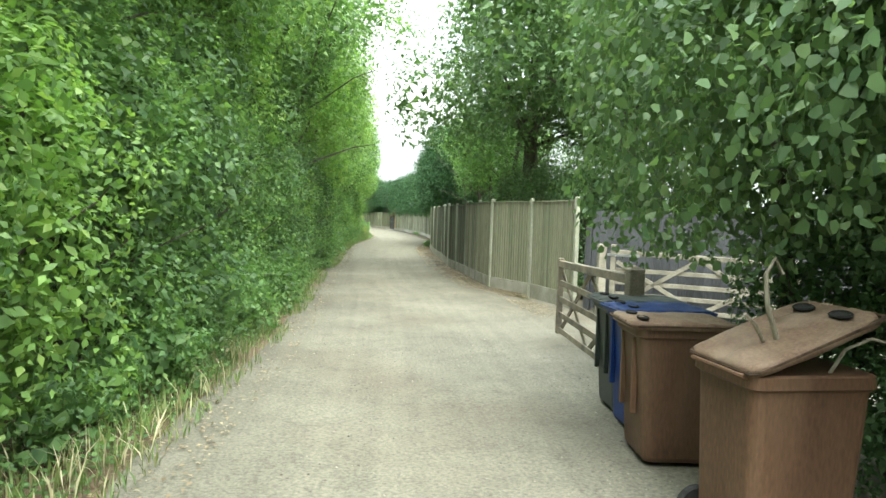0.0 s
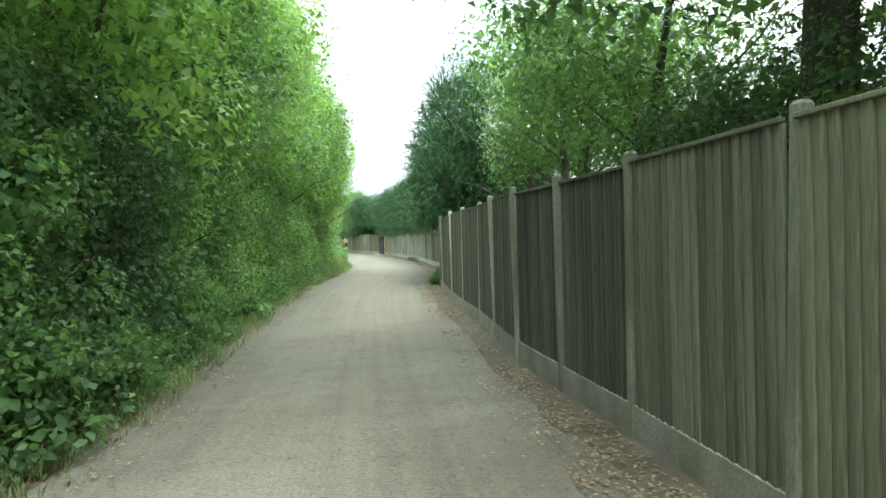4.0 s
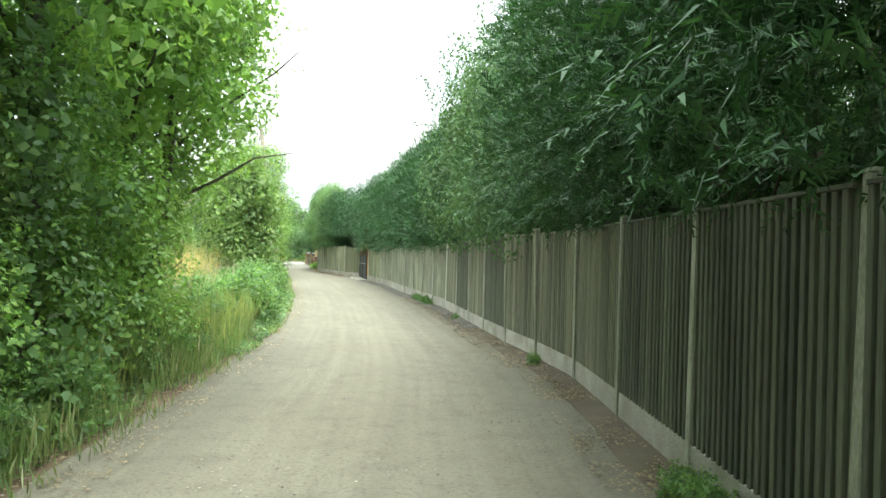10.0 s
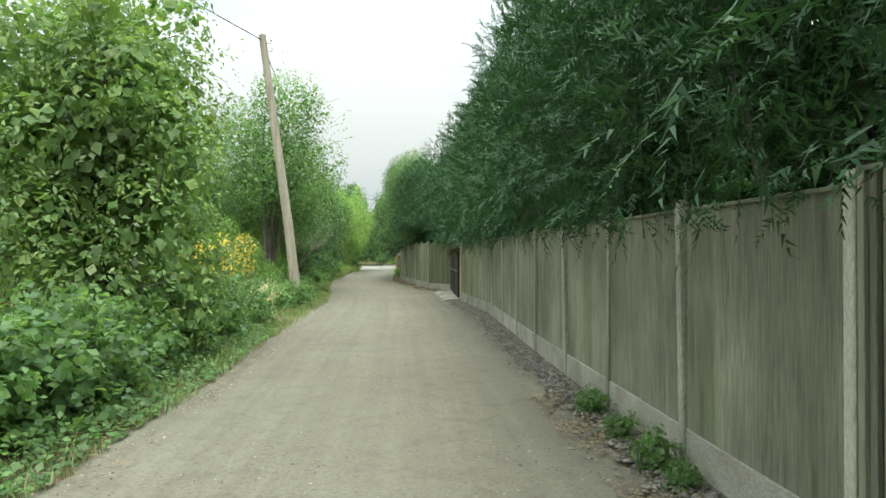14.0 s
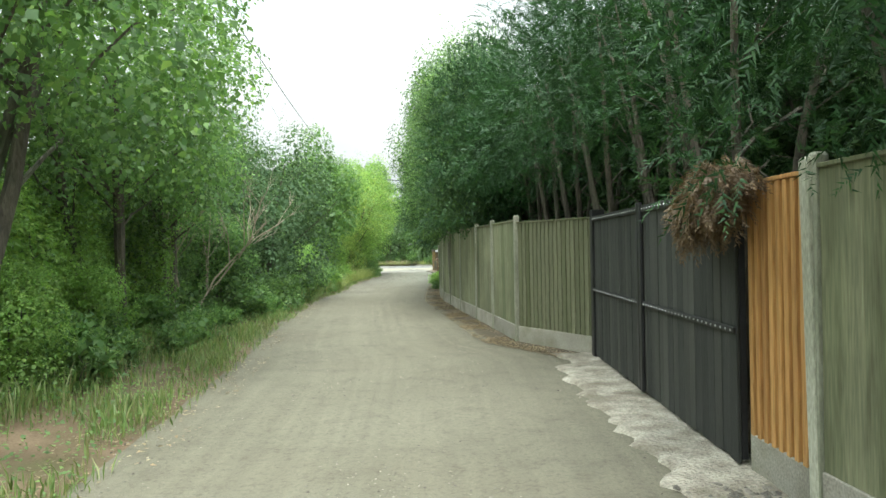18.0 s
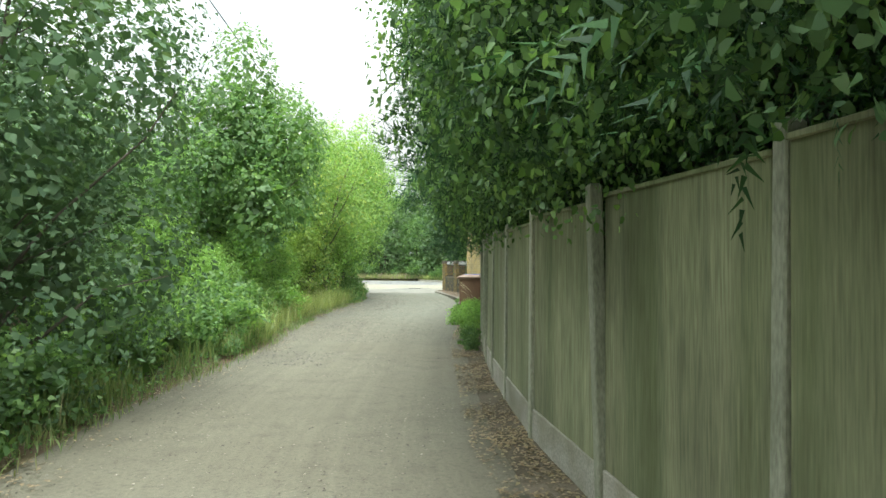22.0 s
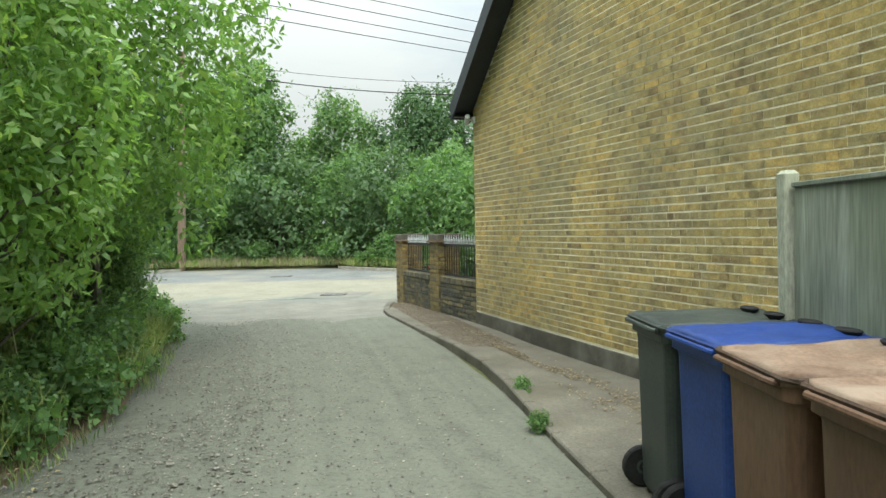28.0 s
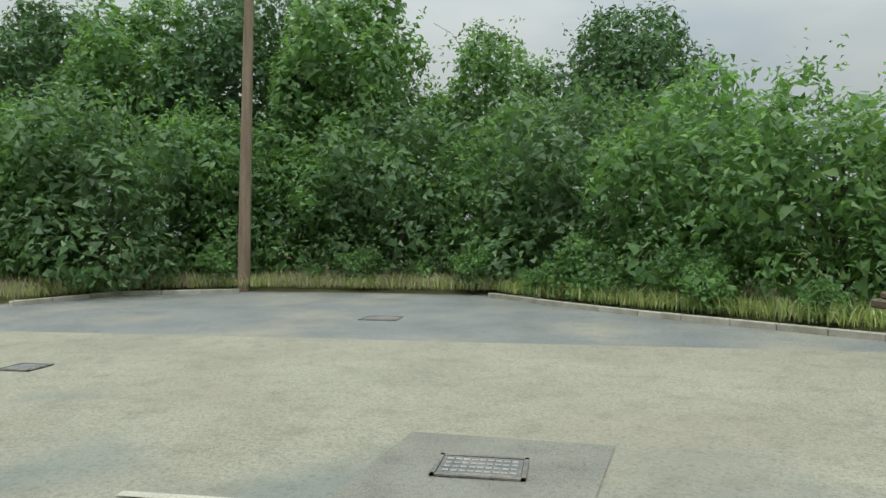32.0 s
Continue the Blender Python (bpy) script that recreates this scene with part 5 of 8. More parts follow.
win = part("side_window", boxes((WIDE - 0.12, WIDE - 0.06, 2.32, 2.38, 1.1, 2.45), (WIDE - 0.12, WIDE - 0.06, 3.32, 3.38, 1.1, 2.45), (WIDE - 0.12, WIDE - 0.06, 2.38, 3.32, 1.1, 1.17),
                               (WIDE - 0.12, WIDE - 0.06, 2.38, 3.32, 2.38, 2.45)), M["pole_red"], house, "brown window frame")
part("pane", boxes((WIDE - 0.1, WIDE - 0.09, 2.38, 3.32, 1.17, 2.38)), M["window_glass"], win)
part("sill", boxes((WIDE - 0.1, WIDE + 0.05, 2.25, 3.45, 1.04, 1.1), bevel=0.006), M["concrete"], win)

BRICK_RNG = np.random.default_rng(11)


def brick_rows(x0, x1, z0, z1, inside, flemish=True):
    """Bricks of a bonded wall face: rows of (x, width, z)."""
    rows = []
    z, r = z0, 0
    while z + 0.065 <= z1 + 1e-6:
        x = x0 - BRICK_RNG.uniform(0, 0.2)
        k = r
        while x < x1:
            w = 0.215
            if flemish and BRICK_RNG.random() < 0.45:
                w = 0.1025
            a, b = max(x, x0), min(x + w, x1)
            if b - a > 0.04 and inside((a + b) / 2, z + 0.065):
                rows.append((a, b - a, z))
            x += w + 0.005
        z += 0.075
        r += 1
    return rows


def brick_boxes(rows, face, depth, axis="y", seed=3):
    """All bricks of rows as one array mesh: each stands a little proud or shy of its neighbours."""
    rng = np.random.default_rng(seed)
    v, f = [], []
    for n, (x, w, z) in enumerate(rows):
        d = face + float(np.clip(rng.normal(-0.0008, 0.0012), -0.004, 0.0004))
        jz = rng.normal(0, 0.0012)
        c = [(x, d, z + jz), (x + w, d, z + jz), (x + w, d, z + 0.061 + jz), (x, d, z + 0.061 + jz)]
        e = [(p[0], face + depth, p[2]) for p in c]
        if axis == "x":
            c, e = [(-q[1], q[0], q[2]) for q in c], [(-q[1], q[0], q[2]) for q in e]
        k = len(v)
        v += c + e
        f += [(k, k + 1, k + 2, k + 3), (k, k + 4, k + 5, k + 1), (k + 1, k + 5, k + 6, k + 2), (k + 2, k + 6, k + 7, k + 3), (k + 3, k + 7, k + 4, k)]
    return v, f


def under_roof(x, z):
    return z < EAVE + min(x, WIDE - x) * PITCH - 0.04


gable_rows = brick_rows(0, WIDE, 0.25, APEX, under_roof)
near_rows = [r for r in gable_rows if 1.6 < r[0] < 5.4 and 0.95 < r[2] < 2.05][:300]
taken = set(near_rows)
far_rows = [r for r in gable_rows if r not in taken]
v, f = brick_boxes(far_rows, 0.0, 0.02)
tagged(put(raw_mesh("brickwork", v, f, True), "brickwork", M["brick"], gable), "", "", "", "stuff")
BRICK_DATA = {}


def single_brick(w, mat):
    key = (round(w, 3), mat)
    if key not in BRICK_DATA:
        bm = boxes((0, w, 0, 0.025, 0, 0.061))
        bmesh.ops.bevel(bm, geom=[e for e in bm.edges if all(v.co.y < 0.001 for v in e.verts)], offset=0.003, segments=1, affect="EDGES")
        me = bpy.data.meshes.new("brick")
        bm.to_mesh(me)
        bm.free()
        me.materials.append(M[mat])
        BRICK_DATA[key] = me
    return BRICK_DATA[key]


pick = np.random.default_rng(8)
# added band, no separate plinth: wall-foot grime and shading put into its colour
bm = boxes((-0.012, WIDE + 0.012, -0.014, 0.2, -0.2, 0.22), bevel=0.006)
part("plinth", bm, M["plinth"], house, "added dark strip for the grime and shading at the wall foot")
side_rows = [r for r in brick_rows(0.0, 5.0, 0.25, EAVE - 0.2, lambda x, z: not (2.2 < x < 3.5 and 1.0 < z < 2.55))]
v, f = brick_boxes([(a, b, c) for a, b, c in side_rows], 0.0, 0.02, "x", 5)
v = [(WIDE + x, y, z) for x, y, z in v]
tagged(put(raw_mesh("side_brickwork", v, f, True), "side_brickwork", M["brick"], side), "", "", "", "stuff")
for k in range(36):
    part("dentil", boxes((WIDE - 0.02, WIDE + 0.05, 0.02 + k * 0.225, 0.125 + k * 0.225, EAVE - 0.17, EAVE - 0.08), bevel=0.004), M["brick_one"], side)
v, f = brick_boxes(brick_rows(0.0, 6.0, 0.25, EAVE, lambda x, z: True), 0.0, 0.02, "x", 6)
tagged(put(raw_mesh("front_brickwork", [(-x, y, z) for x, y, z in v], [q[::-1] for q in f], True), "front_brickwork", M["brick"], front), "", "", "", "stuff")


def roof():
    verge, th = 0.32, 0.1
    slope = math.atan(PITCH)
    for s, over in ((-1, 0.16), (1, 0.44)):
        x_eave, z_eave = (WIDE / 2 + s * (WIDE / 2 + over)), EAVE - over * PITCH
        run = math.hypot(WIDE / 2 + over, (WIDE / 2 + over) * PITCH)
        bm = bmesh.new()
        o = Vector((x_eave, 0, z_eave + 0.12))
        up = Vector((-s * math.cos(slope), 0, math.sin(slope)))
        nrm = Vector((s * math.sin(slope), 0, math.cos(slope)))
        vs = []
        for y in (-verge, DEEP + 0.4):
            for t, h in ((0, 0), (run, 0), (run, -th), (0, -th)):
                q = o + up * t + nrm * h
                vs.append(bm.verts.new((q.x, y, q.z)))
        for idx in ((0, 1, 2, 3), (7, 6, 5, 4), (0, 4, 5, 1), (1, 5, 6, 2), (2, 6, 7, 3), (3, 7, 4, 0)):
            bm.faces.new([vs[i] for i in idx])
        bmesh.ops.recalc_face_normals(bm, faces=bm.faces)
        rf = part("roof_slope", bm, M["fascia"], house)
        tv, tf = [], []
        n_rows, w = int(run / 0.1), 0.165
        for r in range(n_rows):
            y = -verge + (0.08 if r % 2 else 0)
            while y < DEEP + 0.3:
                a, b = y + 0.002, min(y + w - 0.002, DEEP + 0.4)
                lo = o + up * (r * 0.1 - 0.02) + nrm * 0.026
                hi = o + up * (r * 0.1 + 0.125) + nrm * 0.008
                k = len(tv)
                lo2 = lo - nrm * 0.014
                tv += [(lo.x, a, lo.z), (lo.x, b, lo.z), (hi.x, b, hi.z), (hi.x, a, hi.z), (lo2.x, a, lo2.z), (lo2.x, b, lo2.z)]
                tf += [(k, k + 1, k + 2, k + 3), (k + 4, k + 5, k + 1, k)]
                y += w
        tagged(put(raw_mesh("roof_tiles", tv, tf, True), "roof_tiles", M["tile"], rf, "small brown plain tiles"), "", "", "", "stuff")
        # barge board along the verge and gutter along the eaves
        bm = bmesh.new()
        p0, p1 = o + nrm * -0.1, o + up * run + nrm * -0.1
        bar(bm, (p0.x, -verge - 0.012, p0.z), (p1.x, -verge - 0.012, p1.z), 0.025, 0.24, 0.004)
        part("barge_board", bm, M["fascia"], house, "dark slate painted barge board")
        bm = bmesh.new()
        bar(bm, (p0.x + up.x * 0.1, -verge / 2, p0.z + up.z * 0.1 - 0.06), (p1.x, -verge / 2, p1.z - 0.06), verge - 0.02, 0.02)
        part("soffit", bm, M["fascia"], house)
        bm = bmesh.new()
        gx_, gz_ = x_eave + s * 0.05, z_eave + 0.03
        rings = []
        for y in (-verge, DEEP + 0.4):
            rings.append([bm.verts.new((gx_ + 0.065 * math.cos(a), y, gz_ + 0.065 * math.sin(a))) for a in [math.pi + math.pi * i / 8 for i in range(9)]])
        for i in range(8):
            bm.faces.new((rings[0][i], rings[0][i + 1], rings[1][i + 1], rings[1][i]))
        bmesh.ops.solidify(bm, geom=bm.faces[:], thickness=0.006)
        part("gutter", bm, M["fascia"], house, "black half-round gutter")
        bm = boxes((x_eave - s * 0.02 - 0.012, x_eave - s * 0.02 + 0.012, -verge, DEEP + 0.4, z_eave - 0.06, z_eave + 0.1))
        part("fascia_board", bm, M["fascia"], house)
        bm = boxes((min(WIDE / 2 + s * WIDE / 2, x_eave), max(WIDE / 2 + s * WIDE / 2, x_eave), -verge, DEEP, z_eave - 0.04, z_eave - 0.02))
        part("eave_soffit", bm, M["fascia"], house)


roof()
alarm = thing("alarm_box", HOUSE @ Matrix.Translation((7.35, -0.05, 3.13)), "white alarm box with a navy base on the gable", "alarm box")
part("cover", boxes((-0.1, 0.1, -0.06, 0.046, -0.1, 0.22), bevel=0.012), M["white"], alarm)
part("base", boxes((-0.09, 0.09, -0.055, 0.046, -0.17, -0.103), bevel=0.01), M["blue_plastic"], alarm)


def security_camera(m, label):
    c = thing("security_camera", m, label, "camera", "house cameras")
    part("mount", boxes((-0.05, 0.05, -0.04, 0.0, -0.05, 0.05), (-0.015, 0.015, -0.12, -0.035, -0.015, 0.015), bevel=0.006), M["white"], c)
    bm = bmesh.new()
    lathe(bm, [(0.03, -0.12), (0.04, -0.11), (0.042, 0.1), (0.036, 0.12)], 12, Matrix.Translation((0, -0.13, 0.0)) @ Matrix.Rotation(radians(70), 4, "Y") @ Matrix.Rotation(0.3, 4, "X"))
    part("housing", bm, M["white"], c)
    return c


security_camera(HOUSE @ Matrix.Translation((2.16, -0.003, 4.62)), "small white security camera high on the gable")
security_camera(HOUSE @ Matrix.Translation((0.08, -0.003, 3.28)), "white security camera tucked under the gable corner")
security_camera(HOUSE @ Matrix.Translation((WIDE + 0.003, 0.45, 3.05)) @ Matrix.Rotation(math.pi / 2, 4, "Z"), "white bullet security camera under the eaves")

# ---- garden wall with piers and railings ----
GW = Matrix.Translation((-3.6, 114.24, 0)) @ Matrix.Rotation(math.atan2(0.9408, -0.3387), 4, "Z")
# local x runs from the house corner to the road, local y points to the lane
garden_wall = thing("garden_wall", GW, "low grimy brick garden wall with brick-on-edge coping", "wall")
FW = GW @ Matrix.Translation((4.2, -0.3, 0)) @ Matrix.Rotation(-math.pi / 2, 4, "Z")
PIERS = [(GW @ Matrix.Translation((1.83, -0.19, 0))), (GW @ Matrix.Translation((3.92, -0.19, 0))), FW @ Matrix.Translation((3.2, -0.05, 0)), FW @ Matrix.Translation((6.6, -0.05, 0))]


def wall_run(base, m, x0, x1, seed):
    part("core", boxes((x0, x1, -0.2, -0.012, -0.2, 0.6)), M["mortar_dark"], base).matrix_basis = m
    rng = random.Random(seed)
    z, r = 0.0, 0
    while z < 0.55:
        x = x0 - (0.11 if r % 2 else 0)
        while x < x1 - 0.03:
            a, b = max(x, x0), min(x + 0.215, x1)
            if b - a > 0.05:
                br = put(single_brick(b - a, "brick_grey"), "brick", M["brick_grey"], base)
                br.matrix_basis = m @ Matrix.Translation((b, 0.004 + rng.gauss(0, 0.002), z)) @ Matrix.Rotation(math.pi, 4, "Z")
            x += 0.225
        z += 0.075
        r += 1
    x = x0
    while x < x1 - 0.05:
        cb = part("coping_brick", boxes((x + 0.004, x + 0.069, -0.225, 0.018, 0.602, 0.7 + rng.uniform(-0.004, 0.004)), bevel=0.005), M["brick_grey"], base)
        cb.matrix_basis = m
        x += 0.075


wall_run(garden_wall, Matrix.Identity(4), 0.0, 1.62, 1)
wall_run(garden_wall, Matrix.Identity(4), 2.05, 3.7, 2)
front_wall = thing("garden_wall", FW, "low brick garden wall along the road", "wall")
wall_run(front_wall, Matrix.Translation((0, -0.05, 0)), 0.25, 2.98, 3)
wall_run(front_wall, Matrix.Translation((0, -0.05, 0)), 3.42, 6.4, 4)


def pier(m, seed, wide=0.44):
    p = thing("brick_pier", m, "square yellow brick pier with a stone cap", "pier", "garden piers")
    rng = random.Random(seed)
    h = wide / 2
    part("core", boxes((-h + 0.01, h - 0.01, -h + 0.01, h - 0.01, -0.2, 1.31)), M["mortar_dark"], p)
    z, r = 0.0, 0
    while z < 1.28:
        for s in range(4):
            turn = Matrix.Rotation(s * math.pi / 2, 4, "Z")
            x = -h
            cuts = (0.215, 0.2125) if (r + s) % 2 else (0.1025, 0.215, 0.1025)
            for w in cuts:
                b = put(single_brick(w, "brick_pier"), "brick", M["brick_pier"], p)
                b.matrix_basis = turn @ Matrix.Translation((x + 0.003, -h - 0.002 + rng.gauss(0, 0.0015), z))
                x += w + 0.005
        z += 0.075
        r += 1
    part("moulded_course", boxes((-h - 0.045, h + 0.045, -h - 0.045, h + 0.045, 1.315, 1.345), (-h - 0.025, h + 0.025, -h - 0.025, h + 0.025, 1.345, 1.37), bevel=0.006), M["tile_course"], p, "weathered brown moulded tile course")
    part("cap", boxes((-h - 0.015, h + 0.015, -h - 0.015, h + 0.015, 1.37, 1.47), bevel=0.008), M["cap"], p, "weathered grey brick cap")
    return p


for k, m in enumerate(PIERS):
    pier(m, k)


def railing(m, x0, x1):
    r = thing("railing", m, "black iron railing with silver spear finials", "railing", "garden railings")
    for z in (0.735, 1.27):
        part("rail", boxes((x0, x1, -0.008, 0.008, z - 0.02, z + 0.02), bevel=0.003), M["steel_black"], r)
    n = max(2, round((x1 - x0) / 0.11))
    for k in range(n + 1):
        x = x0 + 0.02 + (x1 - x0 - 0.04) * k / n
        bm = bmesh.new()
        lathe(bm, [(0.008, 0.715), (0.008, 1.29)], 6, Matrix.Translation((x, 0, 0)))
        part("bar", bm, M["steel_black"], r)
        bm = bmesh.new()
        lathe(bm, [(0.009, 1.29), (0.02, 1.295), (0.021, 1.318), (0.012, 1.326), (0.024, 1.34), (0.02, 1.36), (0.009, 1.41), (0.004, 1.43), (0.009, 1.438), (0.006, 1.452)], 6, Matrix.Translation((x, 0, 0)))
        part("finial", bm, M["silver"], r, "silver painted spear finial")
    return r


railing(GW @ Matrix.Translation((0, -0.1, 0)), 0.02, 1.6)
railing(GW @ Matrix.Translation((0, -0.1, 0)), 2.06, 3.69)
railing(FW @ Matrix.Translation((0, -0.15, 0)), 0.25, 2.97)
railing(FW @ Matrix.Translation((0, -0.15, 0)), 3.43, 6.37)


# ---- telegraph poles and cables ----
def telegraph_pole(foot, head, mat, label, r=0.13):
    foot, head = Vector(foot), Vector(head)
    p = thing("telegraph_pole", Matrix.Translation(foot), label, "pole", "telegraph poles")
    top = head - foot
    bm = bmesh.new()
    tube(bm, [Vector((0, 0, -0.5)) - top.normalized() * 0.1, top * 0.3, top * 0.65, top], [r * 1.08, r, r * 0.86, r * 0.74], 14)
    part("shaft", bm, M[mat], p)
    for k, z in enumerate((0.97, 0.94)):
        q = top * z
        bm = bmesh.new()
        tube(bm, [q + Vector((r * 0.6, 0, 0)), q + Vector((r + 0.09, 0, -0.02)), q + Vector((r + 0.1, 0, 0.06))], [0.012, 0.012, 0.012], 6)
        ins = part("bracket", bm, M["galv"], p)
        bm = bmesh.new()
        lathe(bm, [(0.02, 0), (0.038, 0.02), (0.03, 0.05), (0.035, 0.07), (0.012, 0.1)], 10, Matrix.Translation(q + Vector((r + 0.1, 0, 0.05))))
        part("insulator", bm, M["white"], ins)
    return p


telegraph_pole((-2.98, 72.7, 0.1), (-4.1, 72.75, 8.2), "pole", "grey leaning wooden telegraph pole", 0.14)
telegraph_pole((-14.85, 132.9, 0.1), (-14.55, 132.9, 9.35), "pole_red", "reddish brown wooden telegraph pole", 0.16)


def cable(a, b, sag, r=0.012, n=24):
    a, b = Vector(a), Vector(b)
    mid = (a + b) / 2
    c = thing("cable", Matrix.Translation(a), "thin black overhead cable", "cable", "overhead cables")
    bm = bmesh.new()
    tube(bm, [a.lerp(b, t / n) - a - Vector((0, 0, sag * 4 * (t / n) * (1 - t / n))) for t in range(n + 1)], [r] * (n + 1), 5)
    part("strand", bm, M["wire"], c)


cable((-4.1, 72.75, 8.05), (-11.0, 38.0, 9.3), 0.6, 0.014)
cable((-4.1, 72.75, 8.0), (-14.55, 132.9, 9.0), 0.9, 0.014)
cable((-14.55, 132.9, 9.15), (14.0, 131.5, 9.2), 1.45, 0.01)
cable((-14.55, 132.9, 8.75), (14.0, 131.5, 8.9), 1.6, 0.022)
cable((-14.55, 132.9, 9.0), (-46.0, 126.0, 9.6), 1.2, 0.014)
telegraph_pole((14.0, 131.5, 0.0), (14.0, 131.5, 9.5), "pole_red", "brown wooden telegraph pole down the road", 0.15)
# four wires slanting over the end of the lane
telegraph_pole((-27.0, 103.0, 0.0), (-27.0, 103.0, 7.4), "pole", "grey wooden telegraph pole among trees", 0.13)
telegraph_pole((24.0, 135.8, 0.0), (24.0, 135.8, 7.4), "pole", "grey wooden telegraph pole behind the houses", 0.13)
for k in range(4):
    cable((-27.0, 103.0, 6.2 + 0.24 * k), (24.0, 135.8, 6.25 + 0.24 * k), 0.85, 0.008)


# ---- covers in the road ----
def drain_cover(m, w, d, label):
    c = thing("drain_cover", m, label, "drain cover", "road covers")
    part("rim", boxes((-w / 2, w / 2, -d / 2, -d / 2 + 0.03, 0, 0.012), (-w / 2, w / 2, d / 2 - 0.03, d / 2, 0, 0.012), (-w / 2, -w / 2 + 0.03, -d / 2, d / 2, 0, 0.012), (w / 2 - 0.03, w / 2, -d / 2, d / 2, 0, 0.012)), M["iron"], c)
    lid = part("lid", boxes((-w / 2 + 0.035, w / 2 - 0.035, -d / 2 + 0.035, d / 2 - 0.035, 0, 0.006)), M["iron"], c)
    bm = bmesh.new()
    for i in range(9):
        for j in range(4):
            x, y = (i - 4) * (w - 0.12) / 9, (j - 1.5) * (d - 0.12) / 4
            box(bm, x - 0.02, x + 0.02, y - 0.016, y + 0.016, 0.006, 0.011)
    tagged(part("tread", bm, M["galv"], lid), "", "", "", "stuff")
    return c


drain_cover(Matrix.Translation((-6.66, 120.12, 0.006)), 0.62, 0.42, "rectangular cast iron cover in a grey patch")
drain_cover(Matrix.Translation((-9.5, 127.75, -0.006)), 0.7, 0.6, "cast iron cover in the grey lay-by")
drain_cover(Matrix.Translation((-12.4, 122.6, 0.0)), 0.45, 0.4, "small cast iron road grating")


# ---- parked red car beyond the garden ----
def car(m):
    c = thing("car", m, "bright red parked hatchback car", "car")
    bm = bmesh.new()
    prof = [(-1.95, 0.35), (-2.0, 0.6), (-1.9, 0.85), (-1.05, 0.95), (-0.45, 1.4), (1.2, 1.43), (1.75, 1.0), (1.95, 0.9), (1.97, 0.4), (1.5, 0.25), (-1.5, 0.25)]
    lo = [bm.verts.new((x, -0.82 + (0.14 if z > 1.2 else 0), z)) for x, z in prof]
    hi = [bm.verts.new((x, 0.82 - (0.14 if z > 1.2 else 0), z)) for x, z in prof]
    bm.faces.new(lo[::-1])
    bm.faces.new(hi)
    for k in range(len(prof)):
        bm.faces.new((lo[k], lo[(k + 1) % len(prof)], hi[(k + 1) % len(prof)], hi[k]))
    bmesh.ops.bevel(bm, geom=bm.edges[:], offset=0.05, segments=2, affect="EDGES")
    part("body", bm, M["car_red"], c)
    for s in (-1, 1):
        for x0, x1 in ((-0.8, 0.15), (0.22, 1.3)):
            bm = bmesh.new()
            ring = [(x0 + 0.12, 0.98), (x1, 0.98), (x1 - 0.08 * (x0 > 0), 1.36), (x0 + (0.42 if x0 < 0 else 0), 1.36)]
            a = [bm.verts.new((x, s * (0.822 - 0.14 * (z - 0.95) / 0.45), z)) for x, z in ring]
            b = [bm.verts.new((x, s * (0.835 - 0.14 * (z - 0.95) / 0.45), z)) for x, z in ring]
            bm.faces.new(b)
            bm.faces.new(a[::-1])
            for k in range(4):
                bm.faces.new((a[k], a[(k + 1) % 4], b[(k + 1) % 4], b[k]))
            part("side_window", bm, M["glass_dark"], c)
        part("headlight", boxes((-1.98, -1.9, s * 0.6 - 0.15, s * 0.6 + 0.15, 0.66, 0.8), bevel=0.02), M["white"], c, "clear headlight")
        part("tail_light", boxes((1.9, 1.98, s * 0.68 - 0.1, s * 0.68 + 0.1, 0.75, 0.95), bevel=0.02), M["car_red"], c)
        for x in (-1.25, 1.25):
            bm = bmesh.new()
            lathe(bm, [(0.2, -0.1), (0.3, -0.1), (0.315, -0.05), (0.315, 0.05), (0.3, 0.1), (0.2, 0.1)], 20, Matrix.Translation((x, s * 0.75, 0.315)) @ Matrix.Rotation(math.pi / 2, 4, "X"))
            w = part("wheel", bm, M["rubber"], c)
            bm = bmesh.new()
            lathe(bm, [(0.2, -0.09), (0.05, -0.11), (0.05, 0.11), (0.2, 0.09)], 16, Matrix.Translation((x, s * 0.75, 0.315)) @ Matrix.Rotation(math.pi / 2, 4, "X"))
            part("rim", bm, M["galv"], w)
    bm = bmesh.new()
    bar(bm, (-0.98, 0, 1.01), (-0.5, 0, 1.38), 1.3, 0.012)
    part("windscreen", bm, M["glass_dark"], c)
    bm = bmesh.new()
    bar(bm, (1.3, 0, 1.38), (1.72, 0, 1.04), 1.3, 0.012)
    part("rear_window", bm, M["glass_dark"], c)
    return c


car(Matrix.Translation((-0.6, 122.6, -0.004)) @ Matrix.Rotation(radians(4), 4, "Z"))


# ---- plants ----
def over_fence_lumps(rng, count, low, high, reach=0.6):
    """A solid hedge-like mass that hangs over a fence towards the lane (local -x)."""
    rows = []
    for k in range(count):
        u = (k + 0.5) / count
        z = low + (high - low) * u
        x = rng.uniform(-reach, 0.75) * (0.7 + 0.5 * math.sin(math.pi * min(1, u * 1.25 + 0.1)))
        rows.append((np.array([x, rng.uniform(-0.95, 0.95), z]), np.array([0.68, 0.72, 0.62]) * rng.uniform(0.8, 1.25)))
    rows.append((np.array([0.1, 0, (low + high) / 2]), np.array([0.85, 1.05, (high - low) / 2])))
    return rows


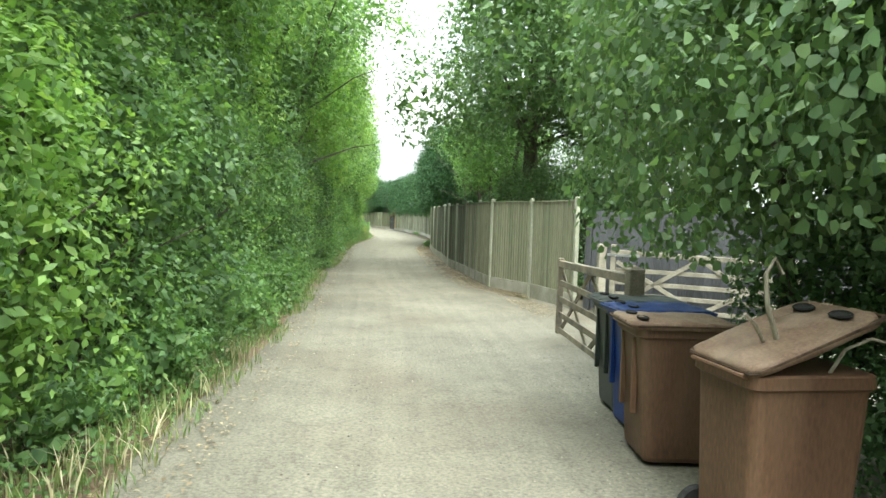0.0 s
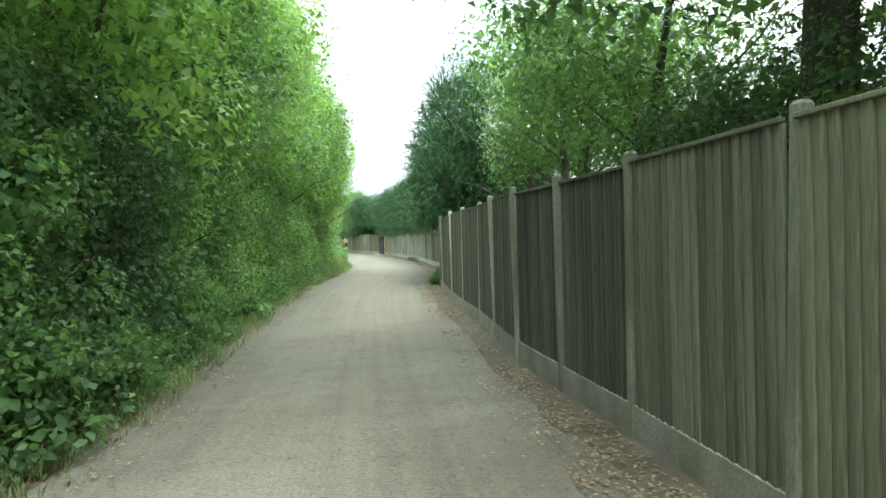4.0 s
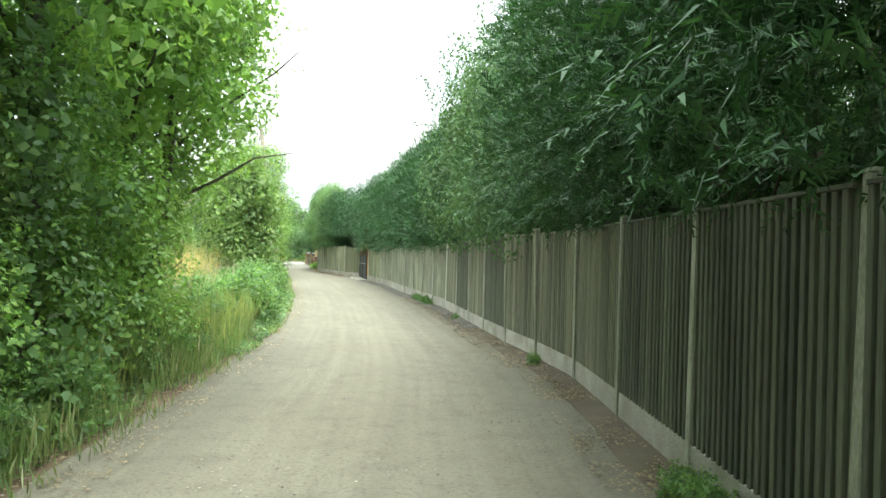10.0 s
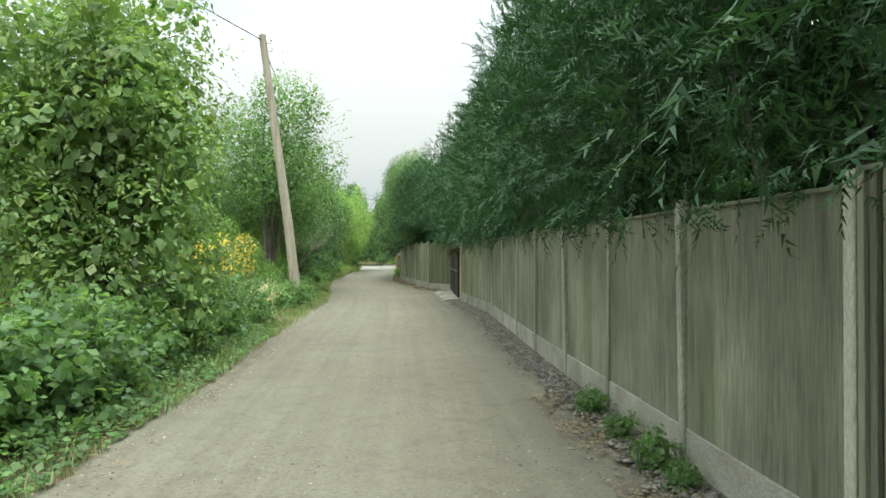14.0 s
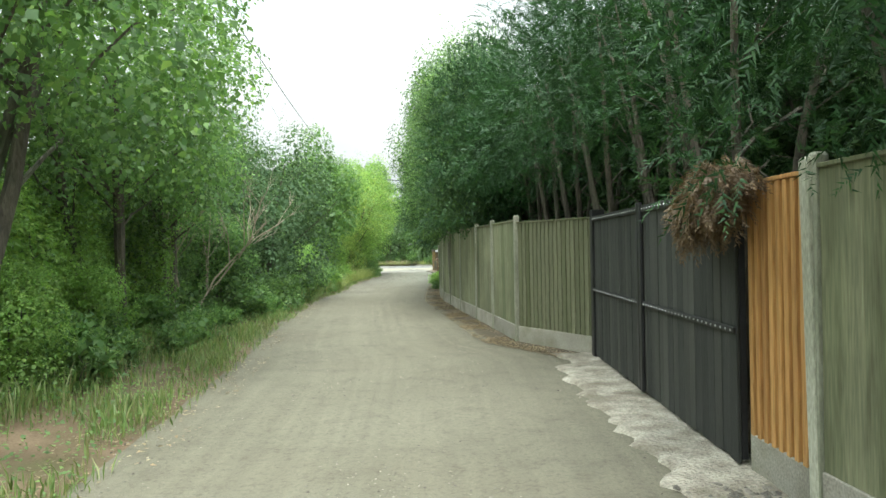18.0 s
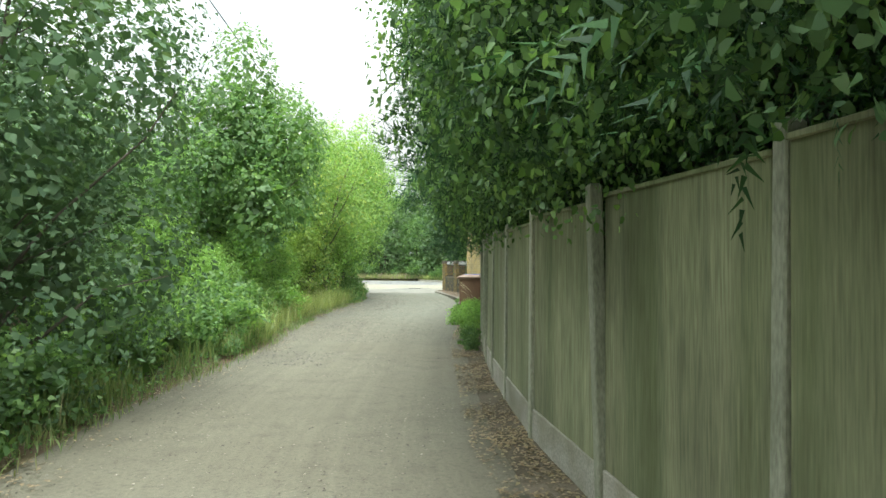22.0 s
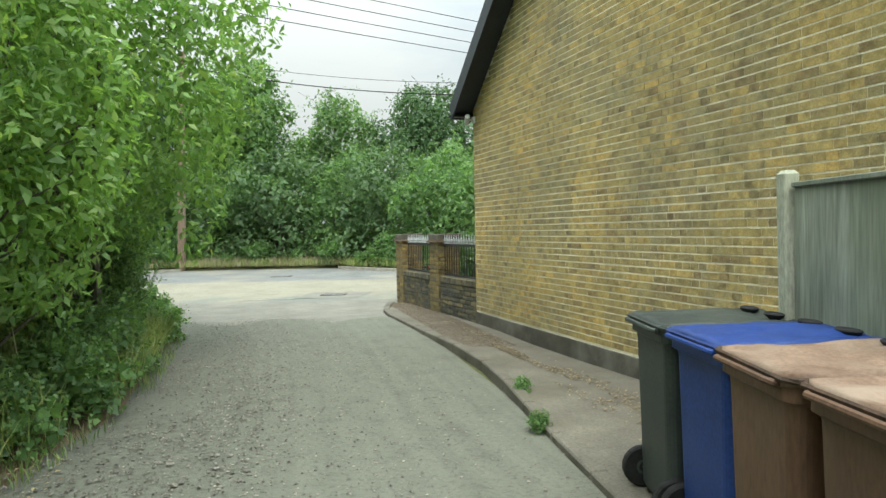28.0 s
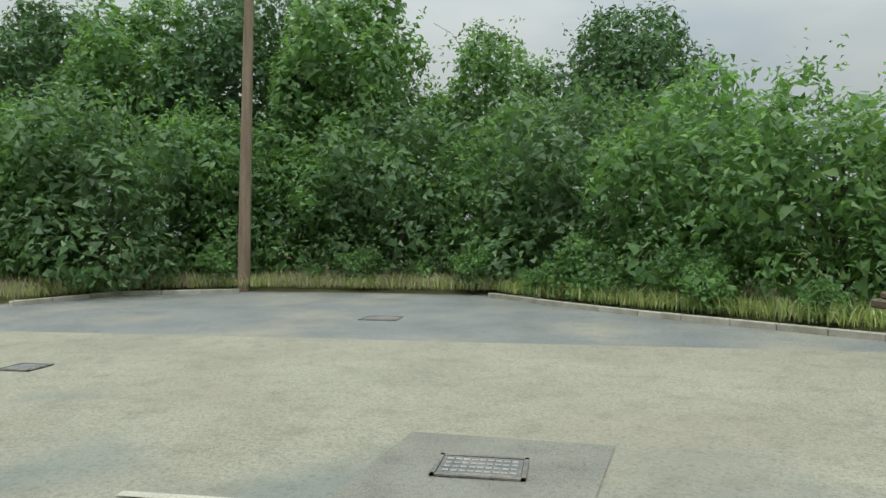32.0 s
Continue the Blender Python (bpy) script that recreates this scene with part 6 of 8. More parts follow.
def crown_lumps(rng, w, d, h, z0, count, size=0.28, low=-0.75):
    """An uneven cluster of lumps inside a w x d x h crown that starts at z0."""
    c = np.array([0, 0, z0 + h / 2])
    half = np.array([w, d, h]) / 2
    rows = [(c, half * 0.68)]
    while len(rows) < count * 1.6:
        v = unit(rng.normal(size=3))
        if v[2] < low:
            continue
        r = size * rng.uniform(0.7, 1.25)
        rows.append((c + v * half * rng.uniform(0.6, 0.86), np.array([w, d, min(h, 1.4 * w)]) / 2 * r))
    if z0 < 0.3:
        for k in range(7):
            a = 2 * math.pi * k / 7 + rng.uniform(-0.3, 0.3)
            rows.append((np.array([math.cos(a) * w * 0.3, math.sin(a) * d * 0.3, z0 + h * rng.uniform(0.12, 0.24)]), np.array([w, d, h * 0.8]) * rng.uniform(0.17, 0.24)))
    return rows


def trunk_mesh(rng, height, r, limbs, spread, start=0.35, stems=1, back=0.0):
    """Stems and limbs; back sets the foot behind the crown, which then leans forward over it."""
    bm = bmesh.new()
    for s in range(stems):
        off = Vector((rng.uniform(-1, 1), rng.uniform(-1, 1), 0)) * (0.25 if stems > 1 else 0)
        lean = Vector((rng.uniform(-0.12, 0.12), rng.uniform(-0.12, 0.12), 0)) * (2.0 if stems > 1 else 1)
        pts = [off + Vector((lean.x * t * height + back * (1 - 0.6 * t) + rng.uniform(-0.05, 0.05), lean.y * t * height + rng.uniform(-0.05, 0.05), t * height - 0.15 * (t == 0))) for t in (0, 0.12, 0.35, 0.6, 0.85, 1)]
        stem = tube(bm, pts, [r * 1.25, r, r * 0.82, r * 0.6, r * 0.38, r * 0.16], 7)
        if s:
            bm.faces.new((first[0][0], stem[0][0], stem[0][1]))
        else:
            first = stem
        for k in range(limbs):
            t = rng.uniform(start, 0.95)
            p = pts[0].lerp(pts[-1], t)
            a = rng.uniform(0, 2 * math.pi)
            out = Vector((math.cos(a), math.sin(a), rng.uniform(0.3, 0.9))) * spread * rng.uniform(0.5, 1)
            limb = tube(bm, [p, p + out * 0.4 + Vector((0, 0, 0.05)), p + out * 0.75 + Vector((rng.uniform(-.15, .15), rng.uniform(-.15, .15), 0.1)), p + out], [r * 0.42 * (1.1 - t), r * 0.32 * (1.1 - t), r * 0.2 * (1.1 - t), r * 0.07], 4)
            near = min((v for ring in stem for v in ring), key=lambda v: (v.co - p).length)
            bm.faces.new((near, limb[0][0], limb[0][1]))
    me = bpy.data.meshes.new("trunk")
    bm.to_mesh(me)
    bm.free()
    return me


PLANTS = {}
# kind: width, depth, height, crown start, lumps, leaves, leaf size, blade width, leaf colour, trunk height, trunk radius, limbs, stems
KINDS = {
    "hedge": (2.7, 2.7, 4.0, 0.05, 16, 10500, 0.066, 0.6, "hedge", 2.6, 0.05, 5, 3),
    "hedge_b": (2.5, 2.6, 3.4, 0.05, 15, 10000, 0.068, 0.58, "bright", 2.2, 0.05, 5, 3),
    "hedge_c": (2.6, 2.6, 4.3, 0.05, 15, 8500, 0.066, 0.55, "dark", 2.6, 0.05, 5, 3),
    "tree": (5.0, 4.6, 6.6, 2.2, 22, 14000, 0.105, 0.6, "hedge", 7.0, 0.13, 9, 1),
    "tree_b": (4.6, 4.4, 6.2, 2.0, 22, 13500, 0.1, 0.58, "bright", 6.6, 0.12, 9, 1),
    "oak": (6.4, 6.0, 7.0, 1.75, 26, 19000, 0.115, 0.66, "oak", 7.0, 0.2, 12, 1),
    "open_tree": (5.4, 5.0, 5.0, 2.3, 18, 10000, 0.105, 0.6, "hedge", 6.2, 0.13, 11, 2),
    "canopy": (8.0, 5.6, 3.2, 5.1, 18, 6500, 0.105, 0.62, "hedge", 6.9, 0.16, 14, 1),
    "bigleaf": (3.0, 3.0, 3.7, 1.7, 15, 13000, 0.058, 0.78, "dark", 4.2, 0.07, 7, 2),
    "ivy_hedge": (3.0, 3.0, 3.7, 1.7, 15, 19000, 0.044, 0.66, "hedge", 4.2, 0.07, 7, 2),
    "bramble": (1.5, 1.3, 0.95, 0.0, 9, 950, 0.08, 0.68, "hedge", 0.4, 0.01, 3, 2),
    "nettle": (1.0, 0.9, 0.8, 0.0, 8, 430, 0.092, 0.42, "hedge", 0.5, 0.008, 3, 3),
    "elder": (4.0, 3.8, 5.1, 0.25, 30, 21000, 0.1, 0.4, "elder", 4.0, 0.08, 8, 3),
    "blackthorn": (4.6, 4.2, 4.6, 0.1, 22, 22000, 0.06, 0.5, "blue", 3.4, 0.05, 8, 4),
    "hawthorn": (4.4, 4.2, 5.6, 0.2, 24, 21000, 0.064, 0.6, "hedge", 4.2, 0.09, 8, 2),
    "bank_tree": (4.7, 4.4, 5.0, 1.35, 26, 17000, 0.062, 0.62, "hedge", 4.9, 0.085, 9, 4),
    "ivytree": (4.6, 4.4, 6.0, 0.3, 18, 14000, 0.11, 0.5, "hedge", 4.4, 0.09, 8, 2),
    "willow": (5.6, 4.8, 4.9, 1.05, 28, 13000, 0.085, 0.36, "willow", 4.6, 0.08, 8, 3),
    "laurel": (3.7, 3.7, 5.4, 0.35, 26, 15000, 0.1, 0.4, "hedge", 3.6, 0.05, 6, 3),
    "limebush": (3.2, 3.2, 3.6, 0.2, 16, 12000, 0.07, 0.45, "lime", 3.0, 0.06, 6, 3),
    "far_hedge": (4.6, 4.0, 5.0, 0.05, 16, 5200, 0.19, 0.62, "hedge", 3.0, 0.08, 5, 3),
    "far_hedge_b": (4.4, 4.0, 4.6, 0.05, 16, 6200, 0.17, 0.5, "hedge", 3.0, 0.08, 5, 3),
    "far_tree": (5.4, 5.2, 7.2, 1.8, 22, 9000, 0.21, 0.62, "hedge", 7.6, 0.16, 9, 1),
    "far_tree_b": (5.8, 5.4, 6.8, 1.9, 24, 10000, 0.19, 0.62, "dark", 7.2, 0.16, 9, 1),
    "shrub": (1.4, 1.3, 1.0, 0.05, 9, 1500, 0.07, 0.5, "core", 0.6, 0.02, 4, 3),
}
LABELS = {
    "hedge": "dense green hedgerow bush with small leaves", "hedge_b": "bright green hedgerow bush", "hedge_c": "dark green hedgerow bush with fine leaves",
    "tree": "tall leafy green hedgerow tree", "tree_b": "tall bright green hedgerow tree", "oak": "broad dark green spreading tree", "open_tree": "open green tree with sky showing through", "canopy": "tall tree with a spreading crown reaching over the lane", "bigleaf": "broad-leaved climber hanging over the fence", "ivy_hedge": "dense small-leaved hedge bulging over the fence",
    "bramble": "low bramble clump with broad leaves", "nettle": "clump of green nettles and weeds", "elder": "rounded elder bush in pale green leaf",
    "blackthorn": "dense blue green blackthorn bush", "hawthorn": "bushy green hawthorn tree", "bank_tree": "green hawthorn tree on several bare trunks", "ivytree": "conical tree smothered in drooping green climber leaves", "willow": "large bright green narrow-leaved shrub", "laurel": "broad laurel tree in glossy deep green leaf", "limebush": "yellow green leafy shrub",
    "far_hedge": "tall green hedge bush beyond the road", "far_hedge_b": "pale green hedge bush beyond the road", "far_tree": "tall green tree beyond the road",
    "far_tree_b": "tall dark green tree beyond the road", "shrub": "low green garden shrub"}
NAMES = {"nettle": "weed_clump", "bramble": "bramble", "bigleaf": "climber", "ivy_hedge": "climber", "shrub": "shrub", "far_hedge": "hedge_bush", "far_hedge_b": "hedge_bush"}
THIN = {"open_tree", "canopy", "tree", "tree_b", "oak", "far_hedge", "far_hedge_b", "far_tree", "far_tree_b"}
CATEGORY = {"tree": "tree", "open_tree": "tree", "canopy": "tree", "tree_b": "tree", "oak": "tree", "hawthorn": "tree", "bank_tree": "tree", "ivytree": "tree", "far_tree": "tree", "far_tree_b": "tree", "bramble": "bramble", "nettle": "weeds", "bigleaf": "climber", "ivy_hedge": "climber", "shrub": "shrub", "far_hedge": "hedge", "far_hedge_b": "hedge"}


def plant(kind, x, y, z=0.0, s=1.0, turn=None, tall=1.0, group="", leaf=None):
    """Places one plant; those of a kind share three meshes."""
    k = (kind, leaf)
    serial = PLANTS.setdefault(k, [])
    if turn is None:
        turn = plant_rng.uniform(-0.15, 0.15) if kind in ("bigleaf", "ivy_hedge") else plant_rng.uniform(0, 2 * math.pi)
    m = Matrix.Translation((x, y, z)) @ Matrix.Rotation(turn, 4, "Z") @ Matrix.Diagonal((s, s, s * tall, 1))
    limit = 2
    if len(serial) < limit:
        w, d, h, z0, lumps, count, size, blade, colour, th, tr, limbs, stems = KINDS[kind]
        rng = np.random.default_rng(sum(map(ord, kind)) * 7 + len(serial))
        ls = over_fence_lumps(rng, 24, 2.25, 4.75, 0.85 if kind == "ivy_hedge" else 0.6) if kind in ("bigleaf", "ivy_hedge") else crown_lumps(rng, w, d, h, z0, lumps)
        tri, broad = kind in THIN, kind in ("bigleaf", "ivy_hedge")
        p, o = lump_points(ls, int(count * 0.82), rng, (0.84, 1.1))
        q, qo = lump_points(ls, int(count * 0.19), rng, (0.5, 0.8))
        if kind not in ("bigleaf", "ivy_hedge"):
            heart = unit(rng.normal(size=(int(count * (0.06 if tri else 0.2)), 3)))
            core = np.array([0, 0, z0 + h / 2]) + heart * np.array([w, d, h]) / 2 * rng.uniform(0.3, 0.72, (len(heart), 1))
            keep = core[:, 2] > 0.1
            q, qo = np.concatenate([q, np.repeat(core[keep], 1, 0)]), np.concatenate([qo, heart[keep]])
        tips = unit(rng.normal(size=(30, 3)) + np.array([0, 0, 0.5]))
        tips = tips[tips[:, 2] > {"ivy_hedge": 0.25, "willow": 0.3, "laurel": 0.1}.get(kind, -0.2)]
        reach = np.linspace(0.84, 1.14, 16)[None, :, None]
        e = np.array([0, 0, z0 + h / 2]) + tips[:, None] * reach * np.array([w, d, h]) / 2 * rng.uniform(0.92, 1.05, (len(tips), 1, 1))
        e = (e + rng.normal(size=e.shape) * size * 0.55).reshape(-1, 3)
        e = e[e[:, 2] > 0.05]
        me = join_raw("crown", leaves_mesh("a", p, o, size, rng, blade, tri=tri, broad=broad), leaves_mesh("b", q, qo, size * {"laurel": 1.2, "bigleaf": 1.25, "ivy_hedge": 1.25}.get(kind, 1.65), rng, {"willow": 0.45, "hedge_b": 0.6, "laurel": 0.5}.get(kind, 0.85), tri=tri, broad=broad),
                      leaves_mesh("c", e, unit(rng.normal(size=e.shape)), size * 0.9, rng, blade, tri=tri, broad=broad))
        ob = thing("tree" if CATEGORY.get(kind) == "tree" else NAMES.get(kind, "bush"), m, LABELS[kind], CATEGORY.get(kind, "bush"), group or "plants along the lane")
        put(trunk_mesh(random.Random(len(serial) + 5), th, tr, limbs, w * 0.42, 0.35 if z0 > 1 else 0.1, stems, 0.95 if kind in ("bigleaf", "ivy_hedge") else 0.0), "trunk", M["bark"], ob)
        put(me, "crown", L_[leaf or colour], ob)
        serial.append(ob)
        return ob
    ob = copy_thing(plant_rng.choice(serial[:limit]), Matrix.Identity(4))
    ob.matrix_basis = m
    if group:
        ob["group"] = group
    return ob


plant_rng = random.Random(21)
CONIFERS, OPEN_CONIFERS = [], []


def conifer(x, y, s=1.0, tall=1.0, z=0.0, bare=False):
    """A clipped leylandii: feathery sprays above the fence; a bare one shows its forked stems under a raised crown."""
    kept = OPEN_CONIFERS if bare else CONIFERS
    label = "leylandii conifer with bare forked stems under its crown" if bare else "dense dark green leylandii conifer overhanging the fence"
    m = Matrix.Translation((x, y, z)) @ Matrix.Rotation(plant_rng.uniform(-0.12, 0.12), 4, "Z") @ Matrix.Diagonal((s, s, tall, 1))
    if len(kept) < (1 if bare else 3):
        rng = np.random.default_rng(90 + len(kept) + 20 * bare)
        rows = over_fence_lumps(rng, 26, 3.05 if bare else 2.3, 5.6 if bare else 4.55, 1.5 if bare else 0.75)
        low = 2.6 if bare else 2.1
        p, o = lump_points(rows, 3200, rng, (0.82, 1.05), low)
        q, qo = lump_points(rows, 450, rng, (0.5, 0.84), low + 0.05)
        crest = 5.6 if bare else 4.6
        mid = (rows[-1][0], rows[-1][1] * np.array([0.7, 0.95, 0.95]))
        deep = mid[0] + unit(rng.normal(size=(950, 3))) * mid[1] * rng.uniform(0, 1, (950, 1)) ** 0.4
        deep = deep[deep[:, 2] > low + 0.25]
        top = np.stack([rng.uniform(-0.55, 0.6, 150), rng.uniform(-0.7, 0.7, 150), rng.uniform(crest - 0.35, crest + 0.12, 150)], 1)
        me = join_raw("crown", fronds_mesh("a", p, o, 0.18, rng, 12, 0.25, 0.45, 0.13), fronds_mesh("b", q, qo, 0.2, rng, 11, 0.4, 0.5, 0.14),
                      fronds_mesh("d", deep, unit(rng.normal(size=deep.shape)), 0.25, rng, 11, 0.4, 0.5, 0.16), fronds_mesh("c", top, np.tile([0, 0, 1.0], (150, 1)), 0.2, rng, 11, 1.0, 0.3))
        ob = thing("conifer", m, label, "conifer", "conifer hedge")
        if bare:
            put(trunk_mesh(random.Random(61), 4.6, 0.055, 4, 0.7, 0.45, 4, 0.0), "trunk", M["bark"], ob)
        else:
            put(trunk_mesh(random.Random(len(kept) + 50), 3.8, 0.09, 7, 0.8, 0.4, 3, 0.95), "trunk", M["bark"], ob)
        put(me, "crown", L_["conifer"], ob)
        kept.append(ob)
        return ob
    ob = copy_thing(plant_rng.choice(kept), Matrix.Identity(4))
    ob.matrix_basis = m
    return ob


U = plant_rng.uniform
# left hedgerow from behind the start to the meadow
y = -9.0
n = 0
while y < 45.5:
    kind = ("hedge", "hedge_c", "hedge", "hedge_b", "hedge")[n % 5] if y < 24 else ("hedge_b", "hedge", "hedge_b", "hedge_b", "hedge")[n % 5]
    plant(kind, left_x(y) - 1.38 - U(0, 0.3), y, 0.08, U(0.92, 1.12))
    y += U(1.25, 1.6)
    n += 1
y, n = -8.0, 0
while y < 45:
    plant(("tree", "tree_b", "tree")[n % 3] if y < 19 else ("tree_b", "tree", "tree_b")[n % 3], left_x(y) - (2.3 if y < 18 else 1.3) - U(0, 0.3), y, 0.1, U(1.0, 1.16))
    y += U(2.3, 2.9)
    n += 1
# low growth at the foot of the hedge
y = -4.0
while y < 46:
    plant(plant_rng.choice(("nettle", "bramble", "nettle")), left_x(y) - 0.5 - U(0, 0.25), y, 0.02, U(0.6, 1.05))
    y += U(0.7, 1.3)

# right side at the entry: broad-leaved mass over the bins
for x, y, s in ((3.7, -1.6, 1.0), (3.2, 0.3, 1.05), (3.05, 1.7, 1.05), (3.0, 2.9, 0.95), (3.9, -4.2, 1.1), (4.7, 3.0, 1.0), (3.9, 1.0, 1.1)):
    plant("bigleaf", x, y, -0.85, s, tall=1.32, leaf="oak")
for x, y, s in ((4.0, -0.8, 0.8), (4.0, 1.6, 0.75), (3.8, -2.6, 0.85), (3.5, 0.7, 0.62), (3.55, 2.2, 0.58), (4.5, 0.2, 0.85)):
    plant("hedge_c", x + 0.3, y, 0, s)
for x, y, s in ((5.8, 0.5, 1.15), (6.1, 13.6, 1.4), (4.9, 18.2, 1.35), (9.5, 10.5, 1.2), (9.0, 19.0, 1.15)):
    plant("oak", x, y, 0.0, s)
for x, y, s in ((5.1, 23.6, 0.95), (5.3, 26.4, 0.9), (5.7, 29.0, 0.95)):
    plant("open_tree", x, y, 0.0, s)
plant("canopy", -2.4, 16.4, 0.1, 1.1, 0.4)
plant("tree_b", left_x(45.4) - 1.25, 45.4, 0.1, 0.95)
for x, y, s in ((left_x(9) - 2.6, 9.0, 1.35), (left_x(15) - 2.5, 15.0, 1.4), (left_x(22) - 2.1, 22.5, 1.35)):
    plant("tree", x, y, 0.1, s)
for k in range(8):
    plant("hedge", 4.95 + U(-0.2, 0.5), 12.6 + k * 1.35, 0, U(0.85, 1.02), leaf="oak")
for x, y in ((6.6, 13.2), (8.0, 13.9)):
    plant("hedge", x, y, 0.0, 0.8, leaf="oak")
plant("hedge_b", 8.5, 13.6, 0.6, 0.9)

# conifers along the right
conifer(3.75, 32.3, 1.1, 1.5, -1.15)
conifer(3.6, 33.6, 1.2, 1.6, -1.25)
conifer(3.75, 35.5, 1.15, 1.5, -1.0)
y = 37.2
while y < 46.3:
    conifer(fence_x(y) + 0.15, y, 1.12, U(1.3, 1.38), -0.8)
    y += 1.35
for y, s in ((47.6, 1.0), (49.1, 1.05), (50.6, 1.0), (52.1, 1.05)):
    plant("bigleaf", fence_x(y) + 0.2, y, -0.55, s * 1.05, tall=1.24, leaf="dark")
    plant("hedge_c", fence_x(y) + 1.5, y + 0.4, 0, 1.0, tall=1.15)
y = 53.7
while y < 74.6:
    conifer(fence_x(y) + 0.25 + U(-0.1, 0.1), y, U(0.98, 1.08), U(1.3, 1.38), -1.02)
    y += 1.45
for x, y in ((2.4, 76.9), (2.3, 78.6), (1.9, 80.2), (1.65, 81.9), (1.4, 83.5), (1.2, 85.0)):
    conifer(x, y, 1.1, 0.95, 0.0, True)
for x, y in ((5.0, 77.4), (4.6, 80.0), (4.1, 82.6), (3.3, 85.5)):
    conifer(x, y, 1.3, 1.12, -0.9)
for y in (85.4, 86.9, 88.6, 90.3, 92.0, 93.4, 94.7, 96.0, 97.2, 98.4, 99.6, 100.7):
    conifer(fence_x(y) + (0.45 if y < 93 else 0.3), y, 1.05, U(1.32, 1.45), -0.85 if y < 94 else -1.2)
y, n = 86.6, 0
while y < 98.9:
    plant("ivy_hedge", fence_x(y) + (0.25 if y < 93 else 0.5), y, -0.22, U(1.0, 1.1), tall=1.24, leaf="hedge" if n % 3 else "dark")
    y += 0.95
    n += 1
for y in np.arange(86.0, 99.5, 1.4):
    plant("hedge_c", fence_x(y) + 1.8, y + 0.4, 0, 1.1, tall=1.3)
# darker growth behind the conifers
for y in list(np.arange(33.0, 47, 1.9)) + list(np.arange(54.0, 75, 2.0)):
    plant("far_hedge", fence_x(y) + 2.35, y, 0.0, 0.9, leaf="dark", group="plants along the lane")

for y in np.arange(75.0, 90, 1.3):
    plant("hedge_c", fence_x(y) + 3.0 + U(-0.3, 0.3), y, 0.0, 1.3, group="plants along the lane")

# meadow side of the lane
for x, y, s in ((-3.2, 62.0, 1.0), (-6.4, 64.5, 0.55)):
    plant("elder", x, y, 0.05, s, tall=1.12)
for k in range(24):
    y = 50.5 + k * 0.72
    plant("bramble", left_x(y) - 0.85 - U(0, 0.5), y, 0.0, U(0.95, 1.3), leaf="hedge" if k % 3 else None)
for k in range(26):
    y = U(46.5, 58)
    plant(("bramble", "nettle")[k % 2], left_x(y) - 0.6 - U(0, 2.2), y, 0.05, U(0.7, 1.1))
for x, y, s in ((-5.7, 86.6, 1.0), (-5.9, 87.8, 1.1), (-6.1, 89.2, 1.0), (-5.5, 85.6, 0.8), (-6.2, 90.4, 0.9), (-2.9, 71.9, 0.8), (-3.1, 72.9, 0.7), (-4.3, 67.0, 0.9), (-4.2, 69.3, 0.9), (-3.3, 70.8, 0.8), (-3.4, 73.6, 0.95), (-4.5, 73.0, 1.0)):
    plant("bramble", x, y, 0.0, s)
for x, y, s in ((-5.0, 76.5, 1.2), (-5.9, 80.6, 1.0), (-6.6, 83.4, 0.85)):
    plant("bank_tree", x, y, 0.05, s, tall=1.08)
for x, y, s in ((-8.3, 79.0, 0.95), (-8.0, 82.6, 0.85), (-8.5, 75.0, 1.0)):
    plant("hawthorn", x, y, 0.1, s, tall=1.05, leaf="oak")
for x, y, s in ((-5.3, 74.7, 0.55), (-6.0, 75.4, 0.6), (-4.6, 74.9, 0.36), (-5.9, 77.6, 0.72), (-6.7, 80.2, 0.75), (-7.0, 82.8, 0.75), (-6.4, 75.4, 0.8), (-5.4, 79.4, 0.42), (-4.9, 77.2, 0.4)):
    plant("hedge", x, y, 0.0, s, leaf="bright")
for x, y, s in ((-4.75, 77.9, 0.75), (-5.3, 79.3, 0.7), (-6.2, 82.2, 0.8), (-5.0, 75.6, 0.8), (-6.7, 84.6, 0.9)):
    plant("nettle", x, y, 0.0, s * 1.4)
    plant("bramble", x - 0.5, y + 0.3, 0.0, s)
for x, y, s in ((-7.35, 90.9, 1.2), (-7.3, 87.5, 1.0), (-9.6, 94.5, 0.9)):
    plant("blackthorn", x, y, 0.05, s)
plant("hedge", -6.4, 85.6, 0.05, 0.72)
for x, y, s in ((-11.2, 97.0, 1.0), (-13.0, 103.0, 1.0)):
    plant("hawthorn", x, y, 0.1, s, tall=1.02)
for x, y, s in ((-8.5, 106.2, 1.0), (-10.0, 110.6, 0.9)):
    plant("willow", x, y, 0.05, s)
for x, y, s in ((-13.5, 109.0, 1.1), (-14.5, 114.0, 1.1)):
    plant("far_hedge", x, y, 0.0, s)
for x, y, s in ((-8.5, 106.3, 1.1), (-9.6, 110.6, 0.95)):
    plant("hedge_b", x, y, 0.2, s, leaf="willow", tall=1.15)
for x, y, s, z in ((-8.55, 108.7, 1.0, 0.0), (-8.45, 111.5, 1.15, 0.0), (-10.2, 113.0, 1.0, 0.0)):
    plant("laurel", x, y, z, s, tall=1.1, leaf="bright")
for x, y, s in ((-9.0, 113.3, 0.6), (-9.6, 114.4, 0.45), (-8.8, 112.3, 0.6)):
    plant("hedge_b", x, y, 0.0, s, leaf="hedge")
plant("ivytree", -8.6, 100.9, 0.1, 1.0, tall=1.08)
